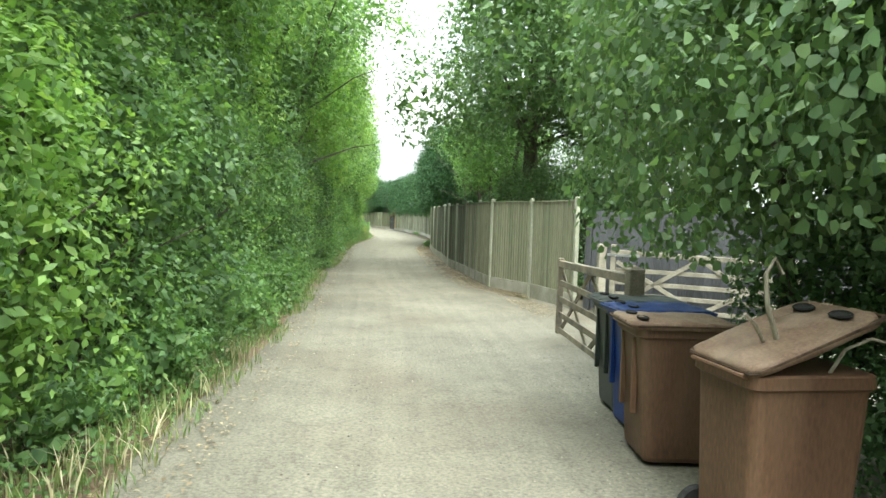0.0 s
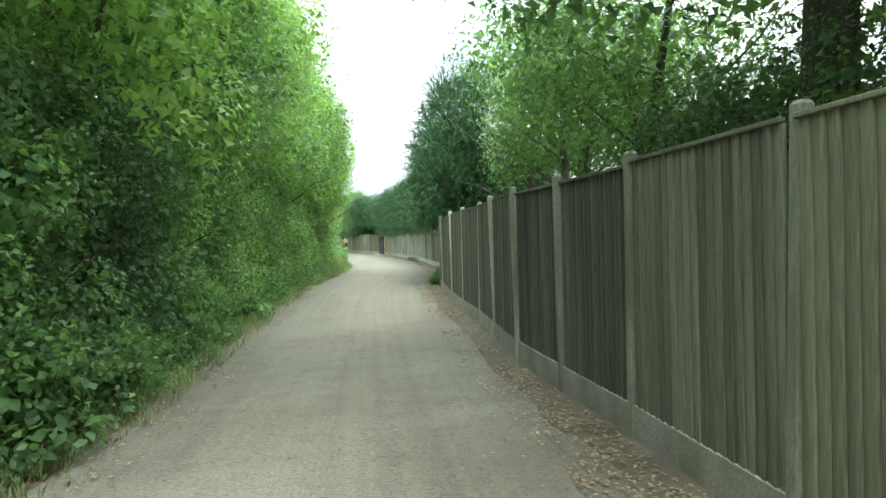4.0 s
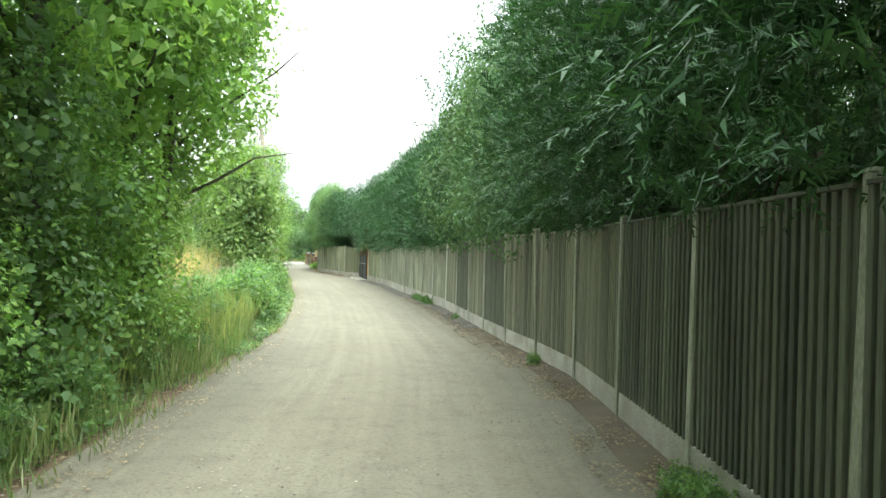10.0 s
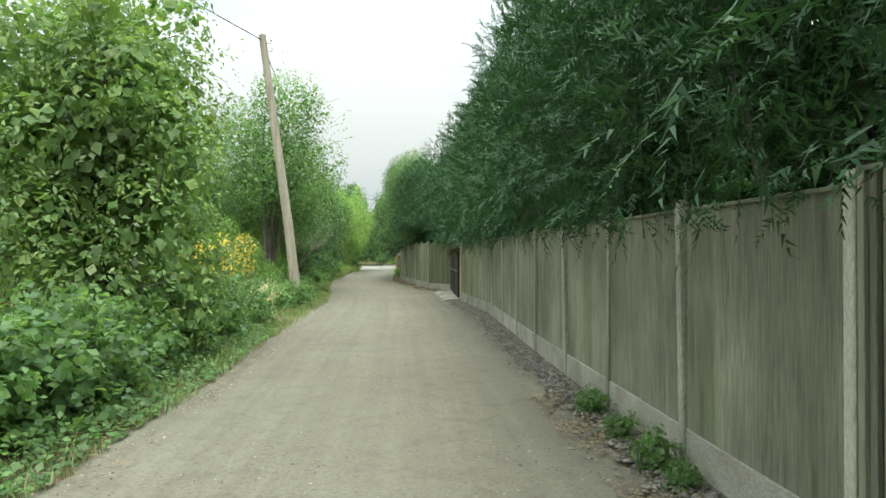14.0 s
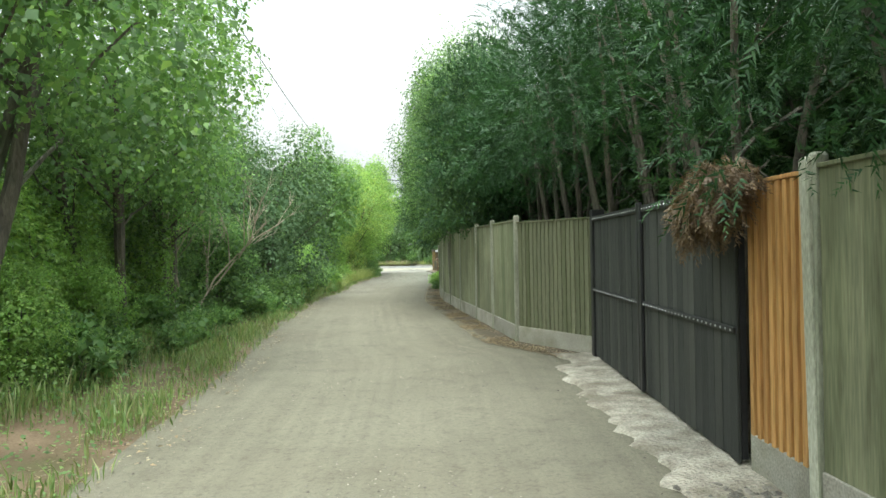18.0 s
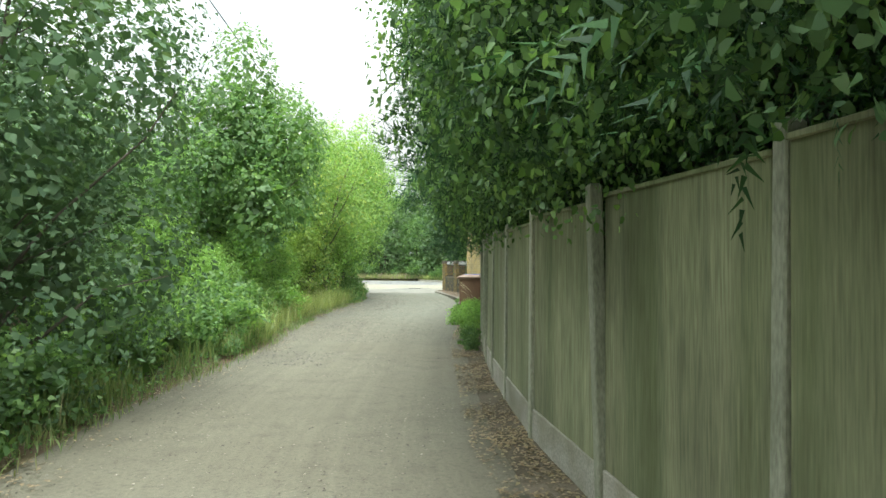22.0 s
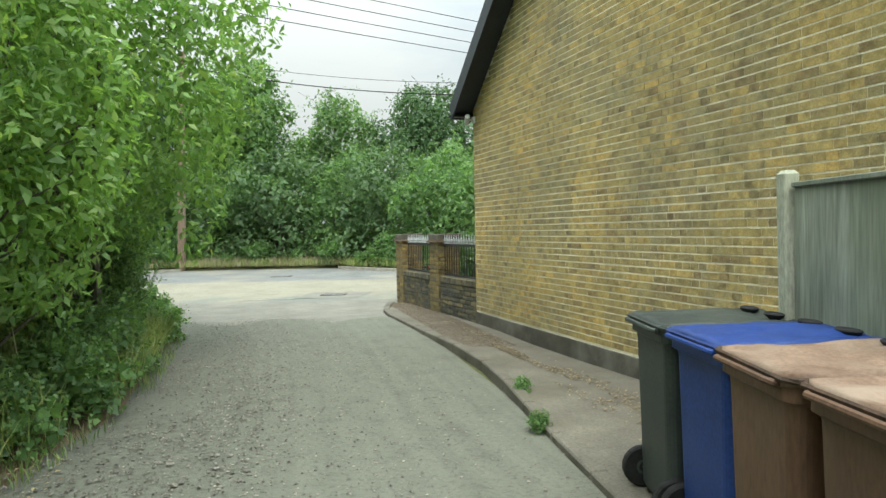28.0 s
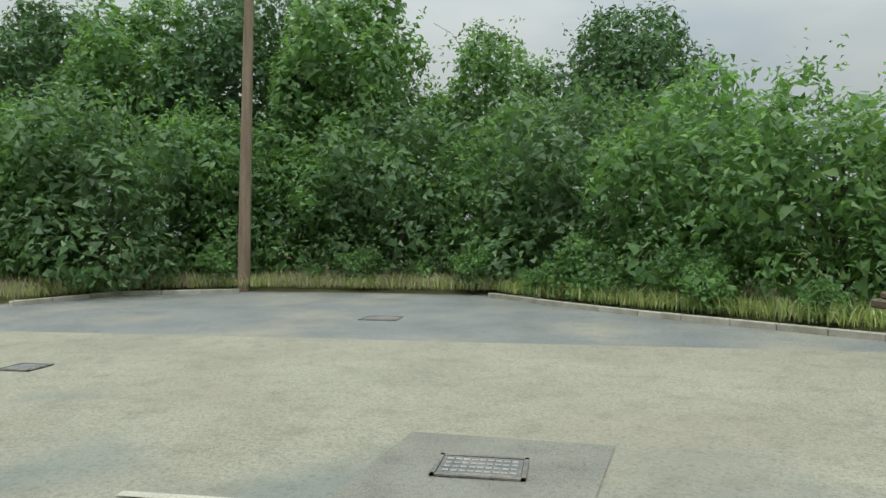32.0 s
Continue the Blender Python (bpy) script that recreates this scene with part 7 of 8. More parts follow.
for x, y, s in ((-9.2, 106.2, 0.5), (-9.1, 108.2, 0.5), (-9.3, 109.8, 0.5), (-9.8, 112.2, 0.5), (-7.9, 98.2, 0.5)):
    plant("hedge_b", x, y, 0.0, s)
for x, y, s in ((-9.5, 109.4, 0.75), (-9.9, 111.3, 0.8), (-10.5, 113.2, 0.75)):
    plant("hedge_b", x, y, 0.0, s, leaf="willow")
for k in range(5):
    y = 107.2 + k * 0.9
    plant("bramble", left_x(y) - 0.35 - U(0, 0.3), y, 0.0, U(0.6, 0.95), leaf="hedge")
for k in range(22):
    y = 92.6 + k * 0.42
    plant("nettle", left_x(y) - 0.6 - U(0, 1.3), y, 0.0, U(0.9, 1.3), leaf="bright")
for x, y, s in ((-8.2, 100.2, 0.65), (-9.2, 98.9, 0.75), (-8.0, 101.6, 0.6)):
    plant("hedge", x, y, 0.0, s, leaf="bright")
for x, y, s in ((-8.7, 114.0, 0.55), (-9.1, 114.7, 0.6), (-9.5, 115.4, 0.5), (-8.2, 113.2, 0.5)):
    plant("bramble", x, y, 0.0, s, leaf="hedge")
    plant("nettle", x - 0.2, y + 0.25, 0.0, s * 1.5)
plant("limebush", -8.9, 104.9, 0.05, 0.8)
for k in range(8):
    y = 92.5 + k * 0.8
    plant(("nettle", "bramble")[k % 2], left_x(y) - 0.6 - U(0, 0.7), y, 0.0, U(0.8, 1.3))
for k in range(12):
    y = 78 + k * 1.1
    plant("nettle", left_x(y) - 0.9 - U(0, 0.7), y, 0.0, U(0.6, 1.0))
for k in range(6):
    plant("nettle", left_x(108.5 + k) - 0.6, 108.5 + k, 0.0, U(0.7, 1.0))
for x, y, s in ((-17, 66, 1.0), (-22, 72, 1.1), (-27, 80, 1.1), (-15, 84, 0.9), (-20, 90, 1.1), (-34, 70, 1.2), (-42, 84, 1.2), (-18, 98, 1.0), (-22, 106, 1.1), (-48, 66, 1.3)):
    plant(plant_rng.choice(("far_tree", "far_tree_b")), x, y, 0.1, s * 0.85)
for k in range(9):
    plant("far_hedge", -12.5 - U(0, 3), 70 + k * 4.5, 0.1, U(0.7, 0.95))

# beyond the road
x, n = -46.0, 0
while x < 34:
    yy = float(np.interp(x, [p[0] for p in FAR], [p[1] for p in FAR]))
    plant(("far_hedge_b", "far_hedge", "far_hedge_b", "far_hedge_b", "far_hedge")[n % 5], x, yy + 3.0 + U(-0.3, 0.5), 0.1, U(0.95, 1.12) * (1.0 if x < -1 else 0.74), group="hedge beyond the road", leaf=("hedge", "oak", "hedge", "hedge", "oak")[n % 5])
    if n % 2:
        plant("far_hedge", x + 1, yy + 6.5, 0.3, U(1.05, 1.2) * (1.0 if x < -2 else 0.68), group="hedge beyond the road")
    x += U(2.2, 2.8)
    n += 1
for x, y, s, k in ((-30, 137, 1.15, 0), (-25.5, 139, 1.2, 1), (-21.5, 138.5, 1.15, 0), (-17.5, 139, 1.2, 1), (-13.6, 138.6, 1.15, 0), (-9.0, 141, 1.0, 0), (-4.0, 141, 1.1, 1), (-36, 138, 1.2, 1),
                   (2.2, 146, 0.62, 0), (9, 146, 0.5, 1), (16, 147, 0.55, 0), (24, 146, 0.6, 1)):
    plant(("far_tree", "far_tree_b")[k], x, y, 0.1, s, group="trees beyond the road")
for k in range(16):
    x = -20 + k * 1.6 + U(-0.5, 0.5)
    plant(("nettle", "bramble")[k % 2], x, float(np.interp(x, [p[0] for p in FAR], [p[1] for p in FAR])) + U(0.6, 1.6), 0.1, U(0.7, 1.2), group="weeds beyond the road")
plant("bramble", -5.6, 131.3, 0.1, 1.5)
plant("bramble", -3.6, 129.6, 0.1, 1.3)

# garden behind the railings
for lx, ly, s, high in ((0.25, -1.0, 0.95, 1.05), (0.75, -0.95, 0.95, 1.15), (1.3, -1.05, 1.0, 1.15), (1.9, -1.0, 0.95, 1.25), (2.4, -0.95, 0.95, 1.45), (2.85, -1.05, 1.0, 1.4), (3.3, -1.3, 0.9, 1.2),
                        (1.2, -2.0, 1.2, 0.95), (2.3, -2.2, 1.2, 0.95), (0.5, -1.9, 1.25, 0.9), (1.7, -1.9, 1.2, 0.95), (2.9, -2.0, 1.1, 1.0)):
    q = GW @ Vector((lx, ly, 0))
    plant("shrub", q.x, q.y, 0.0, s, tall=high, group="garden shrubs")


def flower_mass(m, w, h, count, label, mat="pink", size=0.06):
    ob = thing("flowering_shrub", m, label, "shrub", "flowering shrubs")
    rng = np.random.default_rng(count)
    ls = crown_lumps(rng, w, w * 0.8, h * 0.7, h * 0.25, 9)
    p, o = lump_points(ls, count, rng, (0.95, 1.12))
    put(leaves_mesh("blossom", p, o, size, rng, 0.9), "blossom", L_[mat], ob)
    q, qo = lump_points(ls, count, rng, (0.6, 0.95))
    put(leaves_mesh("foliage", q, qo, 0.08, rng, 0.5), "foliage", L_["core" if mat == "pink" else "hedge"], ob)
    put(trunk_mesh(random.Random(3), h * 0.6, 0.02, 4, w * 0.4, 0.1, 3), "stem", M["bark"], ob)
    return ob


flower_mass(GW @ Matrix.Translation((3.5, -1.05, 0.0)), 1.2, 1.4, 3200, "crimson flowering azalea behind the railings")
flower_mass(GW @ Matrix.Translation((0.7, -0.95, 0.0)), 1.1, 1.45, 130, "dark shrub with a few crimson roses")
for x, y, w, h in ((-4.5, 71.6, 1.5, 2.3), (-5.2, 70.4, 1.5, 2.0)):
    flower_mass(Matrix.Translation((x, y, 0.1)), w, h, 900, "broom bush covered with yellow flowers", "yellow", 0.055)
flower_mass(Matrix.Translation((-5.7, 73.2, 0.1)), 1.3, 2.0, 420, "broom bush with yellow flowers", "yellow", 0.05)


# dead branches and a browned conifer bough
def bare_branches(m, size, seed, label, name="dead_bush", mat="twig", r0=0.028):
    ob = thing(name, m, label, "branches", "dead branches")
    rng = random.Random(seed)
    bm = bmesh.new()

    def grow(p, d, length, r, level):
        q = p + d * length * 0.5 + Vector((rng.uniform(-1, 1), rng.uniform(-1, 1), rng.uniform(-0.5, 1))) * length * 0.06
        e = p + d * length
        tube(bm, [p, q, e], [r, r * 0.75, r * 0.4], 5)
        if level:
            for k in range(4):
                t = rng.uniform(0.35, 1.0)
                nd = (d + Vector((rng.uniform(-1, 1), rng.uniform(-1, 1), rng.uniform(-0.3, 0.8))) * 0.75).normalized()
                grow(p.lerp(e, t), nd, length * rng.uniform(0.4, 0.65), r * 0.5, level - 1)

    for k in range(5):
        d = Vector((rng.uniform(-0.8, 0.8), rng.uniform(-0.8, 0.8), 1.1)).normalized()
        grow(Vector((rng.uniform(-0.2, 0.2), rng.uniform(-0.2, 0.2), -0.05)), d, size * rng.uniform(0.5, 0.7), r0, 3)
    part("branch_work", bm, M[mat], ob)
    return ob


bare_branches(Matrix.Translation((-6.6, 84.4, 0)), 4.0, 2, "pale bare dead branches in the hedgerow", r0=0.03)
bare_branches(Matrix.Translation((-7.6, 63.5, 0)), 4.6, 5, "pale bare dead tree in the meadow", r0=0.04)
cut = thing("cut_branches", Matrix.Translation((2.42, 0.72, 0.98)), "dry curled branches sticking out of the open bin", "branches")
for line, r in (([(0.05, 0.0, -0.1), (0.02, -0.03, 0.16), (-0.06, -0.06, 0.34), (-0.07, -0.05, 0.5), (-0.02, -0.04, 0.58), (0.02, -0.05, 0.5)], 0.017),
                ([(0.1, 0.1, -0.1), (0.0, 0.02, 0.1), (-0.12, -0.06, 0.24), (-0.2, -0.1, 0.3)], 0.013),
                ([(0.2, -0.1, -0.1), (0.3, -0.16, 0.14), (0.42, -0.18, 0.2), (0.6, -0.2, 0.16)], 0.01)):
    bm = bmesh.new()
    tube(bm, line, [r * (1 - 0.1 * k) for k in range(len(line))], 7)
    part("branch", bm, M["pole"], cut)
bare_branches(Matrix.Translation((-4.4, 52.0, 0)), 1.3, 9, "dry seed stalks in the meadow", r0=0.008)

brown = thing("dead_bough", Matrix.Translation((1.6, 75.32, 0.66)) @ Matrix.Diagonal((0.62, 1.0, 0.62, 1)), "drooping browned conifer bough over the gate", "bough")
rng = np.random.default_rng(4)
p, o = lump_points([((0, 0, 1.95), (0.3, 0.42, 0.36)), ((-0.1, 0.15, 1.75), (0.2, 0.28, 0.3)), ((0.1, -0.15, 2.1), (0.28, 0.3, 0.25))], 1700, rng, (0.5, 1.1))
put(fronds_mesh("sprays", p[:900], unit(o[:900] + np.array([0, 0, -1.3])), 0.2, rng, 11, -0.9), "sprays", L_["brown"], brown)
bm = bmesh.new()
tube(bm, [(1.3, 0.5, 3.0), (0.6, 0.2, 2.6), (0.05, 0, 2.05)], [0.04, 0.03, 0.015], 6)
part("limb", bm, M["bark"], brown)


# ---- grass, litter and stones ----
def blades_mesh(name, pts, height, rng, width=0.008, lean=0.35):
    n = len(pts)
    h = (height * rng.uniform(0.5, 1.25, n))[:, None]
    a = rng.uniform(0, 2 * math.pi, n)
    side = np.stack([np.cos(a), np.sin(a), 0 * a], 1)
    out = np.stack([-np.sin(a), np.cos(a), 0 * a], 1) * rng.normal(0, lean, n)[:, None] + rng.normal(0, 0.12, (n, 3)) * [1, 1, 0]
    up = np.array([0, 0, 1.0])
    w = width * rng.uniform(0.7, 1.4, n)[:, None]
    mid = pts + up * h * 0.5 + out * h * 0.25
    tip = pts + up * h + out * h
    v = np.stack([pts - side * w * 0.6, mid - side * w, tip, mid + side * w], 1).reshape(-1, 3)
    return raw_mesh(name, v, np.arange(4 * n).reshape(-1, 4))


def scatter(name, count, ys, offsets, seed, z=0.0, base=left_x, clump=0.0):
    rng = np.random.default_rng(seed)
    y = rng.uniform(*ys, count)
    off = rng.uniform(*offsets, count)
    if clump:
        keep = np.array([noise.noise(Vector((b * clump, a * clump, seed))) + rng.uniform(-0.3, 0.3) > -0.08 for a, b in zip(y, off)])
        y, off = y[keep], off[keep]
    x = np.array([base(v) for v in y]) + off
    return np.stack([x, y, np.full(len(y), z)], 1), rng


def stuff(name, me, mat, label, category):
    return tagged(put(me, name, mat), label, category, "", "stuff")


pts, rng = scatter("v", 16000, (-6, 47), (-1.0, -0.08), 1, 0.01, clump=0.9)
stuff("verge_grass", blades_mesh("verge_grass", pts, 0.2, rng, 0.007), L_["grass"], "green verge grass under the hedgerow", "grass")
pts, rng = scatter("m", 26000, (45.5, 62), (-9.0, -0.9), 2, 0.12)
stuff("meadow_grass", blades_mesh("meadow_grass", pts, 0.65, rng, 0.012, 0.3), L_["grass"], "tall green meadow grass", "grass")
pts, rng = scatter("t", 9000, (42, 55), (-4.0, -0.35), 21, 0.03)
stuff("tall_meadow_grass", blades_mesh("tall_meadow_grass", pts, 0.8, rng, 0.006, 0.3), L_["meadow"], "tall yellow green grass beside the lane", "grass")
pts, rng = scatter("g", 5200, (53.5, 61), (-6.0, -2.6), 23, 0.05, clump=0.5)
stuff("golden_grass", blades_mesh("golden_grass", pts, 1.55, rng, 0.007, 0.22), L_["gold"], "tall golden dry grass in the meadow", "grass")
pts, rng = scatter("h", 9000, (46.5, 70), (-12.0, -1.2), 3, 0.15, clump=0.35)
stuff("dry_meadow_grass", blades_mesh("dry_meadow_grass", pts, 1.05, rng, 0.01, 0.25), L_["hay"], "tall dry yellow grass", "grass")
pts, rng = scatter("b", 22000, (60, 92), (-1.9, -0.06), 4, 0.02, clump=0.7)
stuff("bank_grass", blades_mesh("bank_grass", pts, 0.19, rng, 0.007), L_["grass"], "green grass bank by the lane", "grass")
pts, rng = scatter("b", 12000, (71, 88), (-3.8, -1.2), 44, 0.03, clump=0.5)
stuff("tree_foot_grass", blades_mesh("tree_foot_grass", pts, 0.34, rng, 0.006, 0.5), L_["grass"], "rough grass under the bank trees", "grass")
pts, rng = scatter("b", 1500, (66, 71), (-2.4, -0.9), 14, 0.05)
stuff("seeding_grass", blades_mesh("seeding_grass", pts, 0.75, rng, 0.009, 0.45), L_["straw"], "pale seeding grass by the pole", "grass")
pts, rng = scatter("b", 34000, (96, 113), (-2.6, -0.05), 5, 0.02, clump=0.3)
low, rng2 = scatter("b", 7000, (90, 97), (-2.2, -0.1), 55, 0.02, clump=0.6)
stuff("mixed_grass", blades_mesh("mixed_grass", low, 0.4, rng2, 0.007), L_["grass"], "patchy grass by the olive fence", "grass")
low, rng2 = scatter("b", 5000, (37, 48), (-0.9, -0.1), 56, 0.02, clump=0.6)
stuff("tall_grass", blades_mesh("tall_grass", low, 0.45, rng2, 0.006), L_["grass"], "light green tall grass at the hedge end", "grass")
stuff("corner_grass", blades_mesh("corner_grass", pts, 0.52, rng, 0.005, 0.5), L_["meadow"], "long green grass by the lane", "grass")
pts, rng = scatter("b", 500, (95, 110), (-2.8, -0.4), 6, 0.02)
dry, dry_rng = scatter("d", 650, (0.3, 5.5), (-0.75, 0.05), 27, 0.02, clump=0.8)
stuff("dry_grass", blades_mesh("dry_grass", dry, 0.26, dry_rng, 0.005, 0.55), L_["straw"], "dry straw-brown grass at the lane edge", "grass")
stuff("seed_heads", blades_mesh("seed_heads", pts, 0.85, rng, 0.004, 0.3), L_["straw"], "pale dry seed heads above the grass", "grass")
far_x = [p[0] for p in FAR]
far_y = [p[1] for p in FAR]
rng = np.random.default_rng(7)
fx = rng.uniform(-34, 14, 26000)
fy = np.interp(fx, far_x, far_y) + rng.uniform(0.12, 2.2, len(fx))
pts = np.stack([fx, fy, np.full(len(fx), 0.1)], 1)
hay = rng.random(len(fx)) < np.where(fx < -8, 0.45, 0.08)
stuff("far_verge_grass", blades_mesh("far_verge_grass", pts[~hay], 0.36, rng, 0.011, 0.6), L_["meadow"], "green grass beyond the road", "grass")
stuff("far_dry_grass", blades_mesh("far_dry_grass", pts[hay], 0.42, rng, 0.01, 0.6), L_["hay"], "dry grass beyond the road", "grass")


pts, rng = scatter("e", 26000, (-5, 114), (-0.5, 0.14), 61, -0.01, clump=0.8)
stuff("edge_grass", blades_mesh("edge_grass", pts, 0.13, rng, 0.006, 0.5), L_["grass"], "short grass creeping onto the lane edge", "grass")


def ground_cover(name, count, ys, offsets, seed, label, size, colour, rise=0.3):
    """Low leafy growth that thickens away from the lane."""
    pts, rng = scatter(name, count, ys, offsets, seed, 0.0)
    away = np.array([left_x(v) for v in pts[:, 1]]) - pts[:, 0]
    pts[:, 2] = 0.015 + rng.uniform(0, 1, len(pts)) ** 1.3 * (0.07 + rise * np.maximum(0, away))
    n = len(pts)
    stuff(name, leaves_mesh(name, pts, unit(np.tile([0.3, -0.2, 1.0], (n, 1)) + rng.normal(size=(n, 3)) * 0.3), size, rng, 0.7, 0.7, 0.7), L_[colour], label, "ground cover")


ground_cover("ivy_cover", 11000, (-5, 24), (-1.1, -0.1), 71, "low ivy and weeds at the lane edge", 0.05, "hedge")
ground_cover("weed_cover", 9000, (20, 47), (-1.1, -0.12), 72, "low green weeds at the lane edge", 0.05, "hedge", 0.25)
ground_cover("nettle_cover", 15000, (46, 66), (-1.7, 0.05), 73, "low nettles and dead-nettles along the lane", 0.075, "hedge", 0.35)
ground_cover("clover_cover", 8000, (64, 92), (-1.9, 0.0), 74, "clover and low weeds on the bank", 0.04, "hedge", 0.14)
ground_cover("dock_cover", 8000, (91, 112), (-1.8, -0.15), 75, "docks and low weeds at the lane mouth", 0.06, "hedge", 0.2)


def litter(name, count, ys, offsets, seed, base, label, size=0.042):
    pts, rng = scatter(name, count, ys, offsets, seed, 0.028, base, 1.4)
    n = len(pts)
    stuff(name, leaves_mesh(name, pts, np.tile([0, 0, 1.0], (n, 1)), size, rng, 0.6, 1.0, 0.35), L_["litter"], label, "leaf litter")


litter("leaf_litter", 17000, (9, 60), (-0.75, -0.08), 31, fence_x, "brown fallen leaves along the fence")
litter("leaf_litter", 14000, (80, 101), (-0.6, -0.05), 32, fence_x, "brown fallen leaves along the olive fence")
litter("leaf_litter", 19000, (-3, 108), (-0.6, 0.45), 33, left_x, "brown fallen leaves on the lane edge")


def stones_mesh(name, pts, size, rng):
    """Small irregular stones: squashed, turned octahedra."""
    n = len(pts)
    s = size * rng.uniform(0.4, 1.6, (n, 1)) * rng.uniform(0.7, 1.3, (n, 3)) * [1, 1, 0.6]
    a = rng.uniform(0, math.pi, n)
    c, d = np.cos(a)[:, None], np.sin(a)[:, None]
    dirs = np.array([(1, 0, 0), (0, 1, 0), (-1, 0, 0), (0, -1, 0), (0, 0, 1), (0, 0, -1)], float)
    v = dirs[None] * s[:, None] + rng.normal(0, 0.12, (n, 6, 3)) * s[:, None]
    x = v[..., 0] * c - v[..., 1] * d
    y = v[..., 0] * d + v[..., 1] * c
    v = np.stack([x, y, v[..., 2]], -1) + pts[:, None]
    tri = np.array([(0, 1, 4), (1, 2, 4), (2, 3, 4), (3, 0, 4)])
    f = (tri[None] + 6 * np.arange(n)[:, None, None]).reshape(-1, 3)
    return raw_mesh(name, v.reshape(-1, 3), f, True)


rng = np.random.default_rng(40)


def on_lane(count, y0, y1, patchy, beta=0.9):
    """Places on the lane, gathered in patches and towards its edges."""
    ys_ = rng.uniform(y0, y1, count)
    us_ = rng.beta(beta, beta, count)
    xs_ = np.array([left_x(b) - 0.1 + (fence_x(b) - 0.35 - left_x(b)) * a for a, b in zip(us_, ys_)])
    keep = np.array([noise.noise(Vector((a * 0.9, b * 0.45, 3.0))) + rng.uniform(-0.25, 0.25) > patchy for a, b in zip(xs_, ys_)])
    xs_, ys_ = xs_[keep], ys_[keep]
    return np.stack([xs_, ys_, [lane_z(a, b, 0.5) + 0.002 for a, b in zip(xs_, ys_)]], 1)


stuff("lane_pebbles", stones_mesh("lane_pebbles", on_lane(52000, -4, 117, 0.08), 0.0085, rng), M["stone"], "loose grey and tan pebbles on the lane", "pebbles")
stuff("dark_pebbles", stones_mesh("dark_pebbles", on_lane(9000, -4, 117, 0.02), 0.0055, rng), M["rubble"], "loose dark stones on the lane", "pebbles")
ys_ = rng.uniform(97, 117, 15000)
xs_ = np.array([left_x(b) + rng.uniform(-0.3, 1.0) + abs(rng.normal(0, 1.2)) for b in ys_])
zs_ = np.array([lane_z(a, b, 0.5) for a, b in zip(xs_, ys_)])
edge, edge_rng = scatter("v", 5200, (94, 113), (-0.1, 1.5), 91, 0.012, clump=0.6)
stuff("verge_gravel", stones_mesh("verge_gravel", edge, 0.014, edge_rng), M["rubble"], "coarse loose gravel along the verge", "gravel")
stuff("corner_gravel", stones_mesh("corner_gravel", np.stack([xs_, ys_, zs_ + 0.003], 1), 0.009, rng), M["stone"], "loose gravel at the lane mouth", "gravel")
ys_ = rng.uniform(50, 75, 8000)
xs_ = np.array([fence_x(b) - 0.06 - abs(rng.normal(0, 0.2)) for b in ys_])
stuff("rubble_strip", stones_mesh("rubble_strip", np.stack([xs_, ys_, rng.uniform(0.0, 0.04, 8000)], 1), 0.027, rng), M["rubble"], "dark broken rubble along the fence foot", "rubble")
ys_ = rng.uniform(112, 117.6, 13000)
xs_ = np.array([np.interp(b, [112, 117.6], [-3.55, -4.85]) + rng.uniform(-0.4, 0.3) for b in ys_])
stuff("wall_foot_chips", stones_mesh("wall_foot_chips", np.stack([xs_, ys_, np.full(13000, 0.038)], 1), 0.0065, rng), M["chips"], "brown bark chips at the garden wall foot", "chippings")

drop = np.random.default_rng(52)
ys_ = drop.uniform(107.0, 114.5, 2600)
us_ = 0.45 + 0.5 * drop.beta(1.2, 1.6, 2600) + 0.08 * drop.normal(size=2600)
kerb_ = [np.interp(b, [p[1] for p in NEAR_KERB], [p[0] for p in NEAR_KERB]) for b in ys_]
wall_ = [-1.7 - (b - 106.6) * 0.28 for b in ys_]
keep = np.array([noise.noise(Vector((a * 3, b * 0.9, 8.0))) + drop.uniform(-0.2, 0.2) > 0.0 for a, b in zip(us_, ys_)])
pts = np.stack([np.array(kerb_) + 0.1 + (np.array(wall_) - np.array(kerb_) - 0.15) * np.clip(us_, 0.05, 0.97), ys_, drop.uniform(0.042, 0.052, 2600)], 1)[keep]
stuff("leaf_litter", leaves_mesh("leaf_litter", pts, np.tile([0, 0, 1.0], (len(pts), 1)), 0.036, drop, 0.6, 1.0, 0.35), L_["litter"], "brown fallen leaves on the strip by the house wall", "leaf litter")

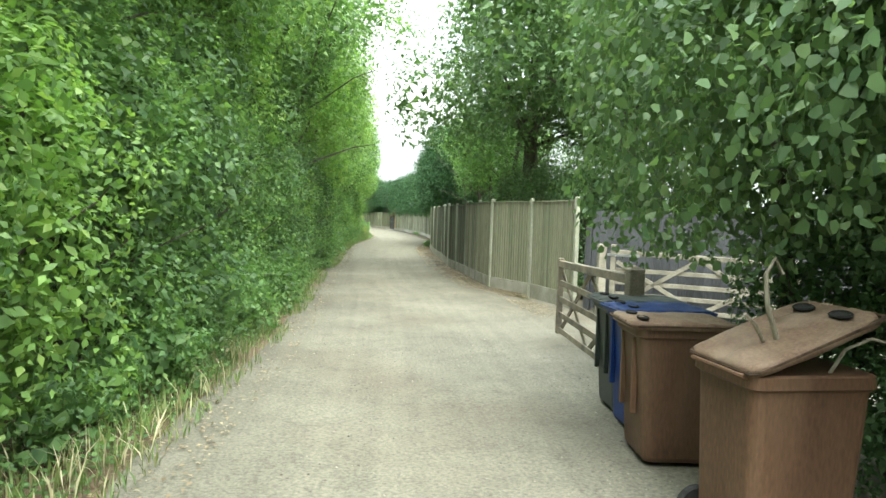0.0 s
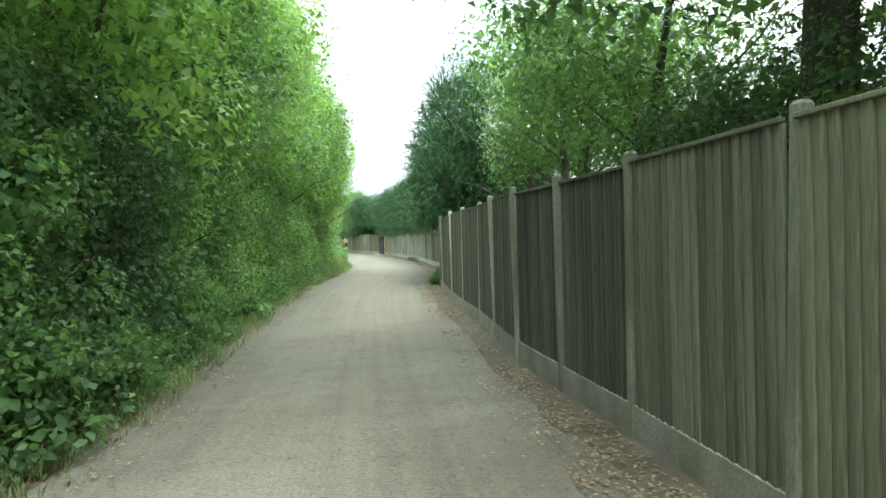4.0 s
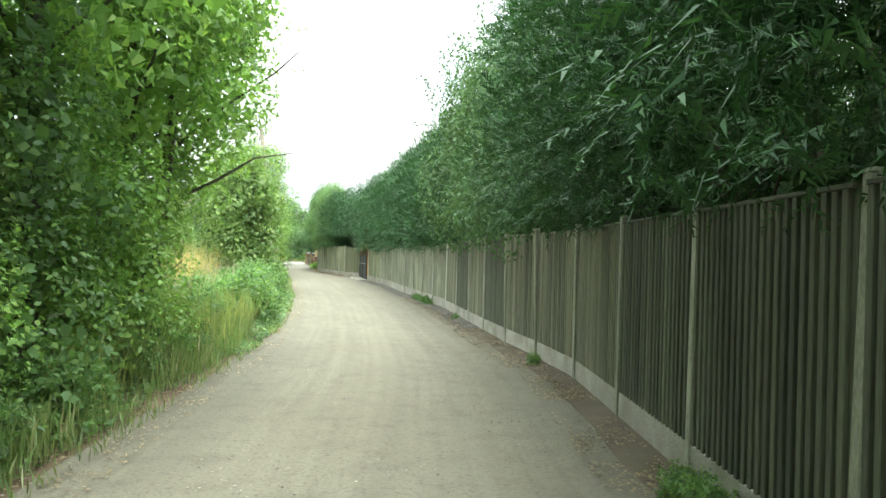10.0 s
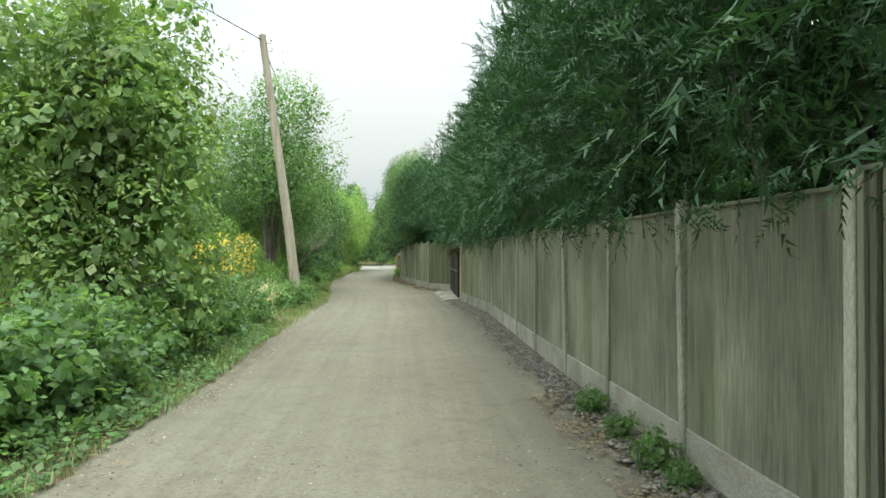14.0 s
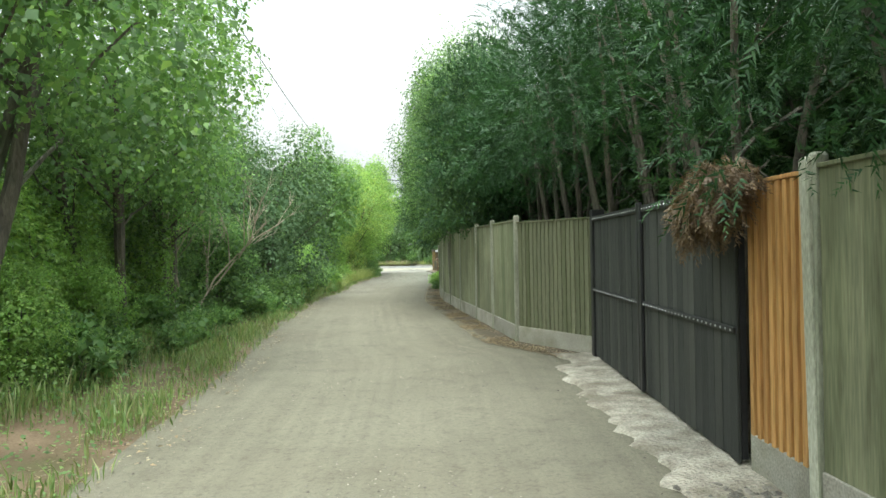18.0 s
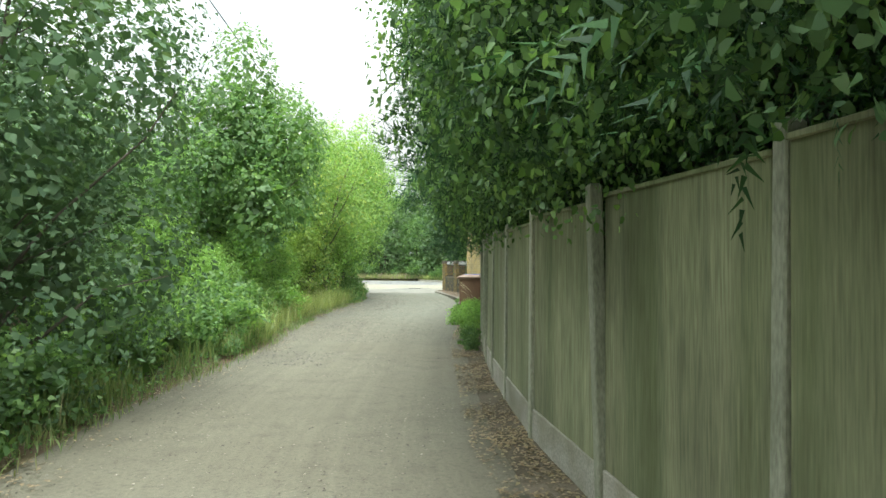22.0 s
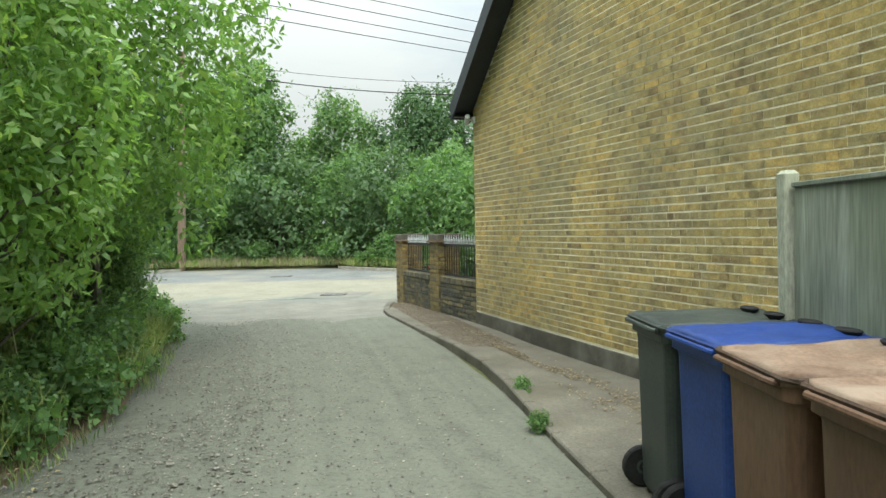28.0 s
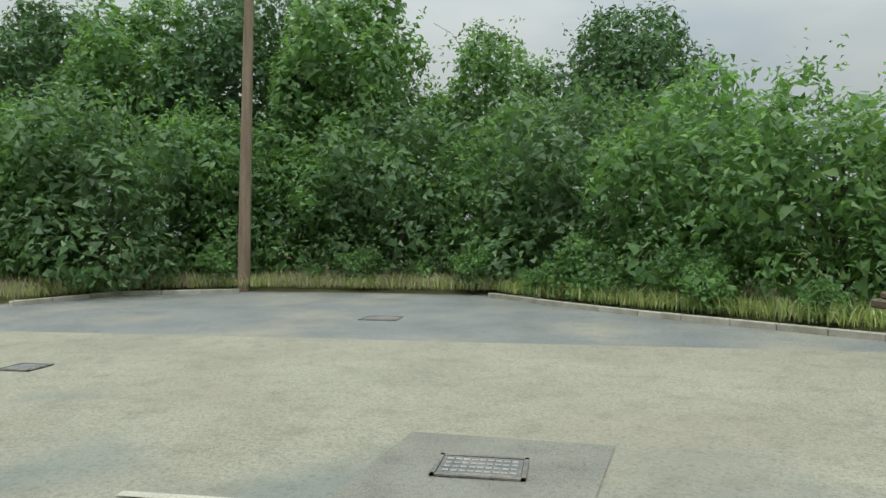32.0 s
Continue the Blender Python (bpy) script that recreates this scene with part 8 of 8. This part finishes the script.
# dry seed stalks beside the bins
stalk_rng = random.Random(77)
for x, y in ((-2.78, 102.7), (-2.7, 102.95), (-2.85, 103.1)):
    stalk = thing("seed_stalk", Matrix.Translation((x, y, 0.0)), "dry pale seed stalk leaning by the bins", "weed", "seed stalks")
    for k in range(2):
        a, h = stalk_rng.uniform(2.4, 3.9), stalk_rng.uniform(0.6, 1.0)
        d = Vector((math.cos(a), math.sin(a), 0))
        line = [Vector((0, 0, -0.02)), d * 0.06 + Vector((0, 0, h * 0.5)), d * 0.17 + Vector((0, 0, h * 0.85)), d * 0.33 + Vector((0, 0, h))]
        bm = bmesh.new()
        tube(bm, line, [0.004, 0.003, 0.0025, 0.002], 5)
        stem = part("stem", bm, M["twig"], stalk)
        rng = np.random.default_rng(k + 3)
        t = rng.uniform(0, 1, 26)[:, None]
        seeds = np.array(line[2]) * (1 - t) + np.array(line[3]) * t + rng.normal(0, 0.008, (26, 3))
        tagged(put(leaves_mesh("seed_head", seeds, unit(rng.normal(size=(26, 3))), 0.022, rng, 0.4), "seed_head", L_["straw"], stem), "", "", "", "stuff")

# weeds along the fence foot and by the bins
for x, y, s in ((-2.85, 101.2, 0.5), (-2.75, 101.9, 0.55), (-2.95, 100.6, 0.45), (-2.8, 102.5, 0.45)):
    plant("bramble", x, y, 0.0, s, group="fence weeds", leaf="bright")
for k in range(22):
    y = plant_rng.choice((U(35, 40), U(36, 58), U(56, 62), U(96, 103)))
    plant("nettle", fence_x(y) - 0.25, y, -0.02, U(0.22, 0.45), group="fence weeds")
for y, s in ((98.6, 0.7), (99.3, 1.0), (99.9, 1.15), (100.6, 1.2), (101.3, 1.1), (101.9, 1.0), (102.5, 0.85), (97.6, 0.5)):
    plant("nettle", fence_x(y) - 0.25, y, 0.0, s * 0.55, group="fence weeds", leaf="bright")
for x, y in ((-3.55, 109.6), (-3.58, 108.4)):
    plant("nettle", x, y, 0.0, 0.2, group="fence weeds")

# the bricks of the gable that can be told apart
for a, w, z in near_rows:
    b = put(single_brick(w, "brick_one"), "brick", M["brick_one"], gable)
    b.matrix_basis = Matrix.Translation((a, 0.0 + float(np.clip(pick.normal(-0.0008, 0.0012), -0.004, 0.0004)), z))
